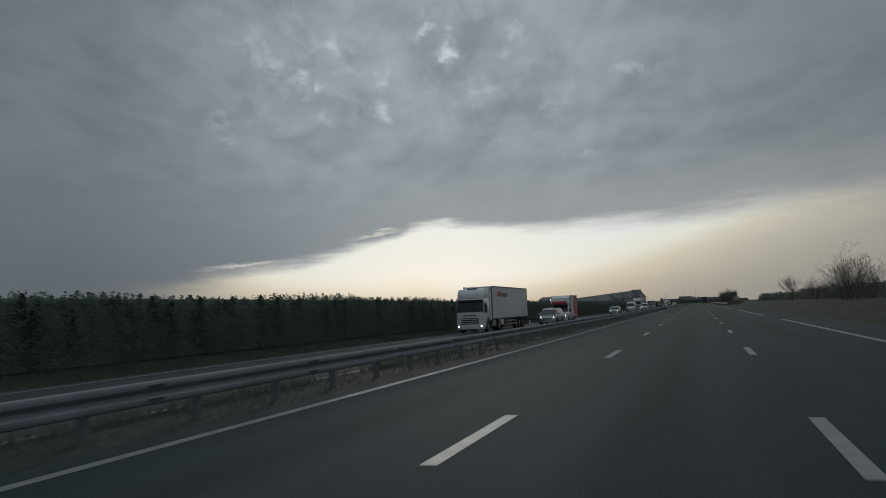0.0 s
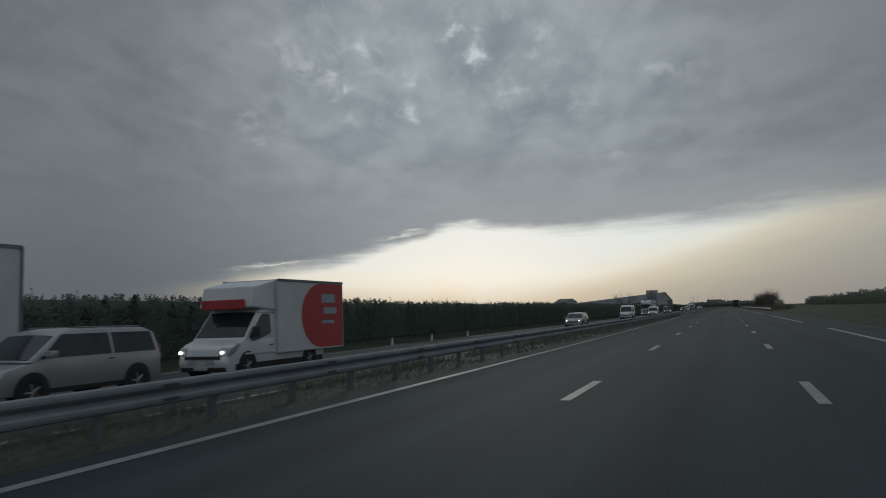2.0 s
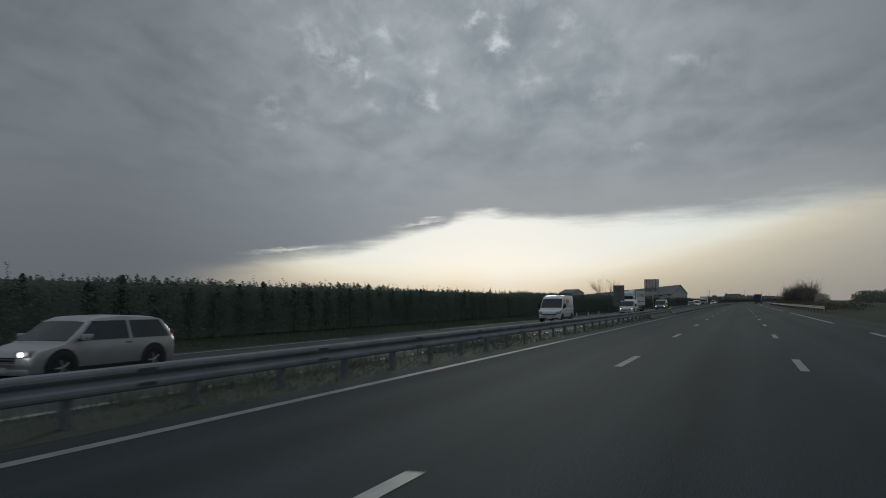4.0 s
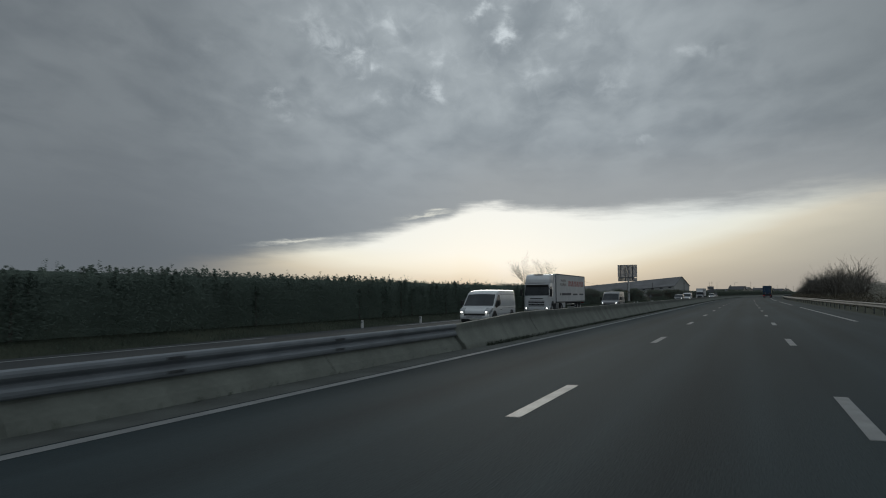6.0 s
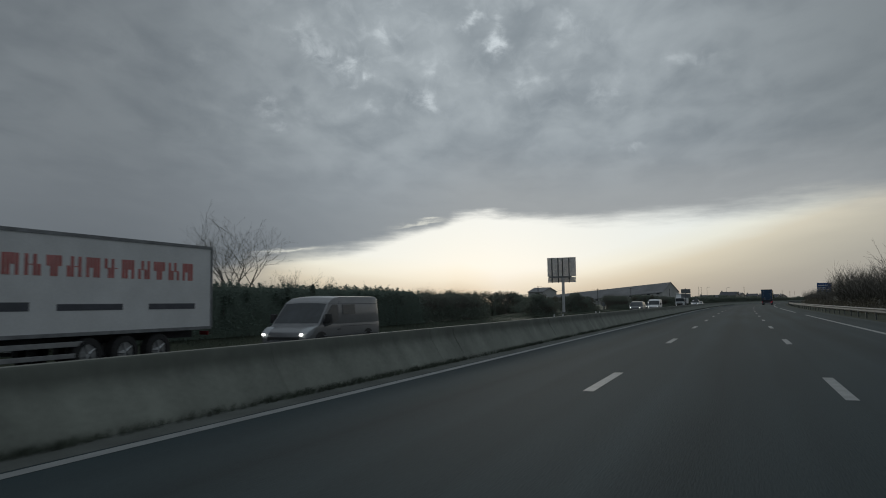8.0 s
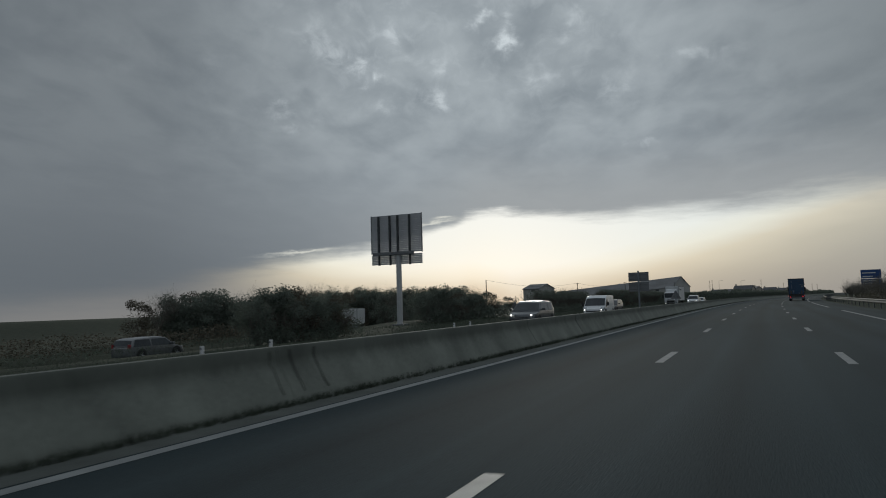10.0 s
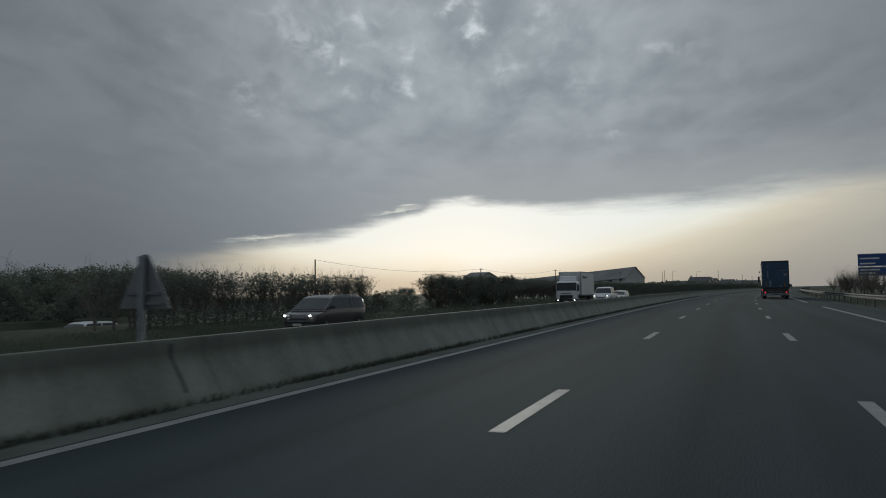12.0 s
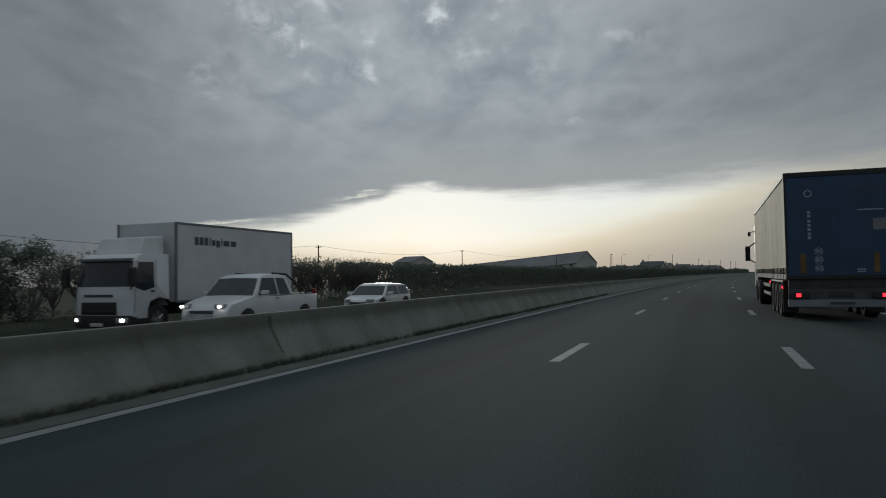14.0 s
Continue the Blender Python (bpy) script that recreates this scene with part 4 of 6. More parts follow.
def round_shell(top, L, half, H, k):
    """Curve a car's panels: rounded nose and tail in plan, a bowed windscreen, a crowned roof."""
    clamp = lambda v: min(1.0, max(0.0, v))
    cuts = [((-L * f, 0, 0), (1, 0, 0)) for f in (0.02, 0.05, 0.09, 0.14, 0.2, 0.28, 0.36, 0.45, 0.55, 0.65, 0.75, 0.83, 0.88, 0.93, 0.97)]
    cuts += [((0, half * f, 0), (0, 1, 0)) for f in (-0.8, -0.55, -0.28, 0.0, 0.28, 0.55, 0.8)]
    for ob in top.children:
        if ob.name.startswith(("wheel", "rim")):
            continue
        bm = bmesh.new()
        bm.from_mesh(ob.data)
        for co, no in cuts:
            bmesh.ops.bisect_plane(bm, geom=bm.verts[:] + bm.edges[:] + bm.faces[:], plane_co=co, plane_no=no)
        for v in bm.verts:
            x, y, z = v.co
            q = min(1.2, (y / half) ** 2)
            nose, tail = clamp((x + 0.17 * L) / (0.17 * L)), clamp((-x - 0.85 * L) / (0.15 * L))
            high = clamp((z - 0.5 * H) / (0.35 * H))
            v.co.y = y * (1 - k * (0.12 * nose ** 2.2 + 0.08 * tail ** 2))
            v.co.x = x - k * q * (0.20 * nose + 0.13 * high * clamp(1 + x / (0.5 * L)) - 0.10 * tail)
            v.co.z = z - 0.045 * q * high
        bm.to_mesh(ob.data)
        bm.free()
        for p in ob.data.polygons:
            p.use_smooth = True
        ob.data.set_sharp_from_angle(angle=radians(38))


def make_car(name, label, category, m, L, W, H, style, paint, lit=True, glazed=True, plate=True, lamps=True, printed=False):
    top = empty(name, m)
    tagged(top, label, category, "vehicles on the oncoming carriageway" if lit else "")
    half = W / 2
    van = style == "van"
    belt = (0.49 if van else 0.60) * H
    tight = 0.90 if van else 0.78

    def narrow(z):
        if z < belt:
            return 1.0 - 0.05 * max(0, (0.35 * H - z) / (0.35 * H))
        t = min(1, (z - belt) / (H - belt))
        return 1.0 - (1 - tight) * t ** 1.3

    low = [(x * L, z * H) for x, z in LOWER["van" if van else "hatch"]]
    if style == "pickup":
        low = [(x, z if x > -0.3 * L or z < 0.5 * H else 0.60 * H) for x, z in low]
    bm = bmesh.new()
    slab(bm, low, -half, half, 0.045, narrow)
    part("body", bm, paint, top, smooth_faces=False)
    cab = [(x * L, z * H) for x, z in CABIN[style]]
    bm = bmesh.new()
    slab(bm, cab, -half, half, 0.04, narrow)
    part("cabin", bm, paint, top)
    front_plate("windscreen", cab[0], cab[1], half, narrow, GLASS, top, 0.10)
    if not van:
        front_plate("rear_window", cab[-1], cab[-2], half, narrow, GLASS, top, 0.15)
    zb, zt = belt + 0.03 * H, 0.93 * H

    def front_x(z):
        (x0, z0), (x1, z1) = cab[0], cab[1]
        return x0 + (x1 - x0) * (z - z0) / (z1 - z0)

    def rear_x(z):
        (x0, z0), (x1, z1) = cab[-1], cab[-2]
        return x0 + (x1 - x0) * (z - z0) / (z1 - z0)

    for sg in (1, -1):
        if van:
            zt_ = 0.86 * H
            side_plate("side_window", [(front_x(zb) - 0.20, zb + 0.02), (front_x(zt_) - 0.20, zt_ - 0.05), (front_x(zt_) - 0.30, zt_), (-0.378 * L, zt_), (-0.386 * L, zt_ - 0.05), (-0.386 * L, zb + 0.16), (-0.375 * L, zb + 0.10), (front_x(zb) - 0.66, zb - 0.06), (front_x(zb) - 0.34, zb - 0.11)], half, narrow, sg, GLASS, top)
            if glazed:
                side_plate("side_window", [(-0.45 * L, zb + 0.16 * H), (-0.45 * L, zt_), (-0.62 * L, zt_), (-0.62 * L, zb + 0.16 * H)], half, narrow, sg, GLASS, top)
            if printed:
                z0, z1 = zb + 0.035 * H, 0.86 * H
                side_plate("printed_panel", [(-0.44 * L, z0), (-0.44 * L, z1), (-0.665 * L, z1), (-0.665 * L, z0)], half, narrow, sg, SILVER, top, 0.006)
                side_plate("red_print", [(-0.45 * L, z0 + 0.34), (-0.45 * L, z1 - 0.03), (-0.655 * L, z1 - 0.03), (-0.655 * L, z0 + 0.34)], half, narrow, sg, DULL_RED, top, 0.010)
                side_plate("lettering", [(-0.46 * L, z0 + 0.22), (-0.46 * L, z0 + 0.27), (-0.56 * L, z0 + 0.27), (-0.56 * L, z0 + 0.22)], half, narrow, sg, DARK_PRINT, top, 0.010)
                side_plate("lettering", [(-0.45 * L, z0 + 0.08), (-0.45 * L, z0 + 0.13), (-0.655 * L, z0 + 0.13), (-0.655 * L, z0 + 0.08)], half, narrow, sg, DARK_PRINT, top, 0.010)
            side_plate("rubbing_strip", [(-0.14 * L, 0.30 * H), (-0.14 * L, 0.325 * H), (-0.97 * L, 0.325 * H), (-0.97 * L, 0.30 * H)], half, narrow, sg, paint, top, 0.016)
            side_plate("sill", [(-0.06 * L, 0.10 * H), (-0.06 * L, 0.185 * H), (-0.98 * L, 0.185 * H), (-0.98 * L, 0.10 * H)], half, narrow, sg, BLACK, top, 0.012)
            side_plate("roof_seam", [(-0.27 * L, 0.872 * H), (-0.27 * L, 0.878 * H), (-0.97 * L, 0.878 * H), (-0.97 * L, 0.872 * H)], half, narrow, sg, DARK_PRINT, top, 0.004)
            side_plate("panel_crease", [(-0.42 * L, 0.452 * H), (-0.42 * L, 0.458 * H), (-0.97 * L, 0.458 * H), (-0.97 * L, 0.452 * H)], half, narrow, sg, DARK_PRINT, top, 0.003)
            side_plate("door_seam", [(-0.405 * L, 0.14 * H), (-0.405 * L, 0.93 * H), (-0.408 * L, 0.93 * H), (-0.408 * L, 0.14 * H)], half, narrow, sg, BLACK, top, 0.004)
            side_plate("door_handle", [(-0.37 * L, 0.40 * H), (-0.37 * L, 0.415 * H), (-0.40 * L, 0.415 * H), (-0.40 * L, 0.40 * H)], half, narrow, sg, BLACK, top, 0.03)
        else:
            xm = (front_x(zt) + rear_x(zt)) / 2 if style != "pickup" else -0.50 * L
            side_plate("side_window", [(front_x(zb) - 0.20, zb), (front_x(zt) - 0.10, zt), (xm + 0.05, zt), (xm + 0.05, zb)], half, narrow, sg, GLASS, top)
            side_plate("side_window", [(xm - 0.05, zb), (xm - 0.05, zt), (rear_x(zt) + 0.14, zt - 0.01), (rear_x(zb) + 0.18, zb)], half, narrow, sg, GLASS, top)
            side_plate("sill", [(-0.26 * L, 0.17 * H), (-0.26 * L, 0.23 * H), (-0.76 * L, 0.23 * H), (-0.76 * L, 0.17 * H)], half, narrow, sg, BLACK, top, 0.012)
            side_plate("door_handle", [(xm + 0.16, 0.55 * H), (xm + 0.16, 0.565 * H), (xm + 0.0, 0.565 * H), (xm + 0.0, 0.55 * H)], half, narrow, sg, BLACK, top, 0.025)
        # wheels in dark arches
        r = 0.34 if not van else 0.35
        for wx in ((-0.19 if not van else -0.17) * L, -0.80 * L):
            arch = one_tube((wx, sg * (half - 0.28), r + 0.02), (wx, sg * (half + 0.006), r + 0.02), r * 1.17, r * 1.17, seg=18)
            part("wheel_arch", arch, BLACK, top)
            add_wheel(top, wx, sg * (half - 0.085), r, 0.21)
        # lamps and mirrors
        zl = 0.47 * H if not van else 0.34 * H
        bm = bmesh.new()
        if van:
            swept = [(0.0, zl - 0.10), (0.0, zl + 0.05), (-0.10, zl + 0.13), (-0.46, zl + 0.27), (-0.52, zl + 0.22), (-0.30, zl + 0.02), (-0.12, zl - 0.08)]
            inner, outer = sg * (half * 0.62), sg * (half - 0.02)
            slab(bm, swept, min(inner, outer), max(inner, outer), 0.02)
        else:
            box(bm, -0.20, 0.0, sg * half * 0.62 - 0.16, sg * half * 0.62 + 0.16, zl - 0.085, zl + 0.05, 0.03)
        lamp = part("headlight", bm, LAMP_GLASS, top)
        lamp.location = (0.0 if not van else 0.012, sg * (0.06 if not van else 0.03), 0)
        if lit and lamps:
            part("lamp_unit", one_tube((-0.02, sg * half * (0.74 if van else 0.64), zl + (0.02 if van else -0.02)), (0.018, sg * half * (0.74 if van else 0.64), zl + (0.02 if van else -0.02)), 0.050, 0.050, seg=12), HEADLAMP, lamp)
        zt2 = 0.56 * H if not van else 0.3 * H
        part("tail_light", one_box(-L - 0.012, -L + 0.10, sg * half * 0.86 - 0.09, sg * half * 0.86 + 0.09, zt2, zt2 + 0.26 * (1.4 if van else 1), bevel=0.02), TAIL_OFF, top)
        xmir = front_x(zb) - 0.30
        bm = bmesh.new()
        box(bm, xmir - 0.10, xmir + 0.08, sg * (half + 0.15) - 0.10, sg * (half + 0.15) + 0.10, zb + 0.02, zb + (0.36 if van else 0.17), 0.03)
        tube(bm, (xmir, sg * (half - 0.05), zb + 0.05), (xmir, sg * (half + 0.1), zb + 0.08), 0.03, 0.03, 6)
        part("mirror", bm, BLACK if van or paint is DARK_PAINT else paint, top)
    # face
    zg = 0.33 * H if not van else 0.22 * H
    grille = part("grille", one_box(-0.05, 0.022, -half * (0.72 if van else 0.52), half * (0.72 if van else 0.52), zg - (0.16 if van else 0.07), zg + (0.18 if van else 0.12), bevel=0.02), BLACK, top)
    for k in range(3):
        part("slat", one_box(0.018, 0.034, -half * 0.5, half * 0.5, zg - 0.04 + k * 0.055, zg - 0.022 + k * 0.055, bevel=0.004), RIM, grille)
    zbm = 0.20 * H if not van else 0.125 * H
    part("front_bumper", one_box(-0.12, 0.03, -half * 0.9, half * 0.9, zbm - 0.07, zbm + 0.07, bevel=0.03), BLACK if van else paint, top)
    if plate:
        part("number_plate", one_box(0.028, 0.04, -0.26, 0.26, zbm - 0.02, zbm + 0.09, bevel=0.004), PLATE, top)
    if style == "pickup":
        bm = bmesh.new()
        box(bm, -0.97 * L, -0.69 * L, -half + 0.08, half - 0.08, 0.605 * H, 0.615 * H)
        part("load_bed", bm, BLACK, top)
        for sg in (1, -1):
            bm = bmesh.new()
            tube(bm, (-0.66 * L, sg * half * 0.74, 0.98 * H), (-0.86 * L, sg * half * 0.86, 0.62 * H), 0.035, 0.035, 8)
            tube(bm, (-0.50 * L, sg * half * 0.74, 1.01 * H), (-0.66 * L, sg * half * 0.74, 0.99 * H), 0.035, 0.035, 8)
            part("roll_bar", bm, BLACK, top)
    if style == "mpv":
        for sg in (1, -1):
            part("roof_rail", one_tube((-0.42 * L, sg * half * 0.70, 1.01 * H), (-0.86 * L, sg * half * 0.70, 1.0 * H), 0.018, 0.018, seg=6), STEEL_DULL, top)
    round_shell(top, L, half, H, 0.6 if van else 1.0)
    return top


def flank_bars(top, sg, y, rows, mat, name="lettering"):
    """Plain bars where writing cannot be read: (x0, x1, z0, z1)."""
    for x0, x1, z0, z1 in rows:
        part(name, one_box(min(x0, x1), max(x0, x1), sg * y - 0.004, sg * y + 0.004, z0, z1), mat, top)


def bow_front(parts, half, depth, amount):
    """Curve a cab's front panels in plan and round their outer edges."""
    for ob in parts:
        bm = bmesh.new()
        bm.from_mesh(ob.data)
        for f in (-0.93, -0.8, -0.6, -0.3, 0.0, 0.3, 0.6, 0.8, 0.93):
            bmesh.ops.bisect_plane(bm, geom=bm.verts[:] + bm.edges[:] + bm.faces[:], plane_co=(0, half * f, 0), plane_no=(0, 1, 0))
        for v in bm.verts:
            q = min(1.1, abs(v.co.y) / half)
            fore = min(1.0, max(0.0, 1 + v.co.x / depth))
            v.co.x -= amount * (0.45 * q ** 2 + 0.55 * q ** 7) * fore
        bm.to_mesh(ob.data)
        bm.free()
        for p in ob.data.polygons:
            p.use_smooth = True
        ob.data.set_sharp_from_angle(angle=radians(32))


def make_cab(top, paint, W=2.5, H=2.95, depth=2.1, dome=0.85, low=False):
    """A lorry's cab with its front at x = 0: a dark skirt, a barred grille, a tall windscreen under a dark visor, a domed roof."""
    half = W / 2
    narrow = lambda z: 1.0 - 0.05 * max(0, (z - 1.9) / 1.4)
    zb, zw, zt = 0.40, (1.72 if not low else 1.58), (2.62 if not low else 2.42)
    out = [(-0.05, zb), (0.0, 0.75), (0.0, 1.25), (-0.04, zw), (-0.24, zt), (-0.40, H - 0.06), (-0.62, H), (-depth, H), (-depth, 0.95), (-1.9, 0.95), (-1.84, 1.12), (-1.4, 1.24), (-0.98, 1.1), (-0.85, 0.85), (-0.82, zb)]
    bm = bmesh.new()
    slab(bm, out, -half, half, 0.05, narrow)
    shell = [part("cab", bm, paint, top)]
    shell.append(front_plate("windscreen", (-0.04, zw), (-0.24, zt), half, narrow, GLASS, top, 0.03, 0.015))
    shell.append(part("sun_visor", one_box(-0.36, -0.13, -half * 0.9, half * 0.9, zt - 0.02, zt + (0.17 if not low else 0.08), bevel=0.03), BLACK if not low else STEEL_DULL, top))
    g = part("grille", one_box(-0.05, 0.02, -half * 0.62, half * 0.62, 0.72, 1.26 if not low else 1.12, bevel=0.03), BLACK, top)
    shell.append(g)
    for k in range(3 if not low else 1):
        shell.append(part("slat", one_box(0.012, 0.040, -half * 0.60, half * 0.60, 0.80 + k * 0.16, 0.86 + k * 0.16, bevel=0.012), paint if not low else CHASSIS, g))
    shell.append(part("badge_panel", one_box(-0.03, 0.016, -half * 0.5, half * 0.5, zw - 0.30, zw - 0.22, bevel=0.008), STEEL_DARK, top))
    shell.append(part("front_bumper", one_box(-0.30, 0.05, -half, half, 0.30, 0.70, bevel=0.06), paint if not low else BLACK, top))
    shell.append(part("number_plate", one_box(0.045, 0.058, -0.26, 0.26, 0.36, 0.47, bevel=0.004), PLATE, top))
    for x in (-0.55, 0.0, 0.55):
        a, b = (-0.05, x * half, zw + 0.06), (-0.17, x * half + 0.42, zw + 0.46)
        shell.append(part("wiper", one_tube(a, b, 0.014, 0.010, seg=5), BLACK, top))
    for sg in (1, -1):
        side_plate("side_window", [(-0.36, zw + 0.0), (-0.50, zt - 0.04), (-1.16, zt - 0.04), (-1.16, zw - 0.02), (-0.72, zw - 0.12)], half, narrow, sg, GLASS, top)
        side_plate("door_seam", [(-1.24, 0.9), (-1.24, zt + 0.04), (-1.26, zt + 0.04), (-1.26, 0.9)], half, narrow, sg, BLACK, top, 0.004)
        side_plate("door_seam", [(-0.30, 0.75), (-0.42, zt), (-0.44, zt), (-0.32, 0.75)], half, narrow, sg, BLACK, top, 0.004)
        side_plate("door_handle", [(-1.02, 1.42), (-1.02, 1.47), (-1.18, 1.47), (-1.18, 1.42)], half, narrow, sg, BLACK, top, 0.02)
        lamp = part("headlight", one_box(-0.12, 0.056, sg * half * 0.78 - 0.19, sg * half * 0.78 + 0.19, 0.46, 0.64, bevel=0.03), LAMP_GLASS, top)
        unit = part("lamp_unit", one_tube((0.045, sg * half * 0.80, 0.55), (0.070, sg * half * 0.80, 0.55), 0.065, 0.065, seg=12), HEADLAMP, lamp)
        shell += [lamp, unit]
        bm = bmesh.new()
        box(bm, -0.12, 0.06, sg * (half + 0.20) - 0.11, sg * (half + 0.20) + 0.11, zw + 0.02, zw + 0.62, 0.04)
        tube(bm, (-0.25, sg * (half - 0.08), zw + 0.72), (-0.03, sg * (half + 0.18), zw + 0.6), 0.03, 0.03, 6)
        tube(bm, (-0.25, sg * (half - 0.08), zw - 0.05), (-0.03, sg * (half + 0.18), zw + 0.05), 0.03, 0.03, 6)
        part("mirror", bm, BLACK, top)
        part("step", one_box(-0.95, -0.35, sg * half - 0.14, sg * half + 0.004, 0.38, 0.60, bevel=0.02), BLACK, top)
        add_wheel(top, -1.38, sg * (half - 0.18), 0.50, 0.30)
    if dome:
        bm = bmesh.new()
        slab(bm, [(-0.36, H - 0.05), (-0.48, H + dome * 0.42), (-0.80, H + dome * 0.80), (-1.3, H + dome * 0.97), (-depth, H + dome), (-depth, H - 0.05)], -half * 0.97, half * 0.97, 0.09)
        shell.append(part("roof_dome", bm, paint, top))
        shell.append(part("roof_hatch", one_box(-1.25, -0.95, -0.42, 0.42, H + dome * 0.88, H + dome * 0.985, bevel=0.02), STEEL_DARK, top))
    bow_front(shell, half, 1.0, 0.26)


def make_artic(name, label, m, paint, panel, trailer=13.4, H=3.95, bars=(), gap_to=2.7, category="lorry"):
    top = empty(name, m)
    tagged(top, label, category, "vehicles on the oncoming carriageway")
    make_cab(top, paint)
    x0, x1, half = -gap_to, -gap_to - trailer, 1.28
    part("trailer_box", one_box(x1, x0, -half, half, 1.12, H, bevel=0.03), panel, top)
    frame_bm = bmesh.new()
    for z in (1.1, H - 0.02):
        for sg in (1, -1):
            box(frame_bm, x1 - 0.01, x0 + 0.01, sg * half - 0.03, sg * half + 0.02, z - 0.05, z + 0.05)
    part("box_rail", frame_bm, STEEL_DULL, top)
    for xx in (x0, x1):
        for sg in (1, -1):
            part("corner_post", one_box(xx - 0.05, xx + 0.05, sg * half - 0.05, sg * half + 0.018, 1.1, H, bevel=0.01), STEEL_DULL, top)
    part("chassis", one_box(x1 + 0.1, -1.2, -0.55, 0.55, 0.78, 1.1, bevel=0.03), CHASSIS, top)
    part("cooling_unit", one_box(x0 + 0.01, x0 + 0.42, -0.95, 0.95, H - 1.7, H - 0.12, bevel=0.06), BOX_WHITE, top)
    for sg in (1, -1):
        part("side_fairing", one_box(-2.62, -2.1, sg * 1.2 - 0.03, sg * 1.2 + 0.03, 1.0, 3.5, bevel=0.02), paint, top)
        part("side_guard", one_box(x0 - 4.6, x0 - 8.2, sg * half - 0.06, sg * half - 0.02, 0.45, 0.58, bevel=0.01), RIM, top)
        part("side_guard", one_box(x0 - 4.6, x0 - 8.2, sg * half - 0.06, sg * half - 0.02, 0.76, 0.9, bevel=0.01), RIM, top)
        part("fuel_tank", one_box(-2.9, -3.9, sg * (half - 0.55), sg * (half - 0.05), 0.42, 0.98, bevel=0.08), RIM, top)
        part("pallet_box", one_box(x0 - 2.4, x0 - 3.9, sg * (half - 0.5), sg * (half - 0.05), 0.5, 1.0, bevel=0.03), paint, top)
        add_wheel(top, -4.6, sg * (half - 0.2), 0.5, 0.5)
        for k in range(3):
            add_wheel(top, x1 + 2.3 + 1.31 * k, sg * (half - 0.2), 0.5, 0.36)
        part("tail_light", one_box(x1 - 0.03, x1 + 0.02, sg * 0.98 - 0.18, sg * 0.98 + 0.18, 0.85, 0.98, bevel=0.01), TAIL_OFF, top)
        if bars:
            for rows, mt in bars:
                flank_bars(top, sg, half + 0.004, [(x0 - a, x0 - b, c, d) for a, b, c, d in rows], mt)
    return top


def make_box_lorry(name, label, m, paint, panel, box_len=6.9, box_w=2.5, z0=1.05, H=3.75, cab_h=2.65, cab_depth=1.85, bars=()):
    top = empty(name, m)
    tagged(top, label, "lorry", "vehicles on the oncoming carriageway")
    make_cab(top, paint, W=2.35, H=cab_h, depth=cab_depth, dome=0.0, low=True)
    half = box_w / 2
    x0, x1 = -cab_depth - 0.25, -cab_depth - 0.25 - box_len
    bm = bmesh.new()
    slab(bm, [(-0.75, cab_h - 0.02), (-1.0, cab_h + 0.55), (-cab_depth, cab_h + 0.62), (-cab_depth, cab_h - 0.02)], -0.95, 0.95, 0.06)
    part("roof_deflector", bm, paint, top)
    part("load_box", one_box(x1, x0, -half, half, z0, H, bevel=0.025), panel, top)
    for xx in (x0, x1):
        for sg in (1, -1):
            part("corner_post", one_box(xx - 0.05, xx + 0.05, sg * half - 0.05, sg * half + 0.014, z0, H, bevel=0.01), STEEL_DULL, top)
    for sg in (1, -1):
        for z in (z0, H - 0.05):
            part("box_rail", one_box(x1, x0, sg * half - 0.03, sg * half + 0.014, z - 0.03, z + 0.05, bevel=0.008), STEEL_DULL, top)
        part("side_guard", one_box(x0 - 0.8, x0 - 3.3, sg * half - 0.06, sg * half - 0.02, 0.5, 0.62, bevel=0.01), CHASSIS, top)
        add_wheel(top, x1 + 1.9, sg * (half - 0.24), 0.46, 0.46)
        part("tail_light", one_box(x1 - 0.03, x1 + 0.02, sg * 0.95 - 0.15, sg * 0.95 + 0.15, 0.8, 0.92, bevel=0.01), TAIL_OFF, top)
        for rows, mt in bars:
            flank_bars(top, sg, half + 0.004, [(x0 - a, x0 - b, c, d) for a, b, c, d in rows], mt)
    part("chassis", one_box(x1 + 0.1, -1.0, -0.45, 0.45, 0.7, z0, bevel=0.03), CHASSIS, top)
    return top


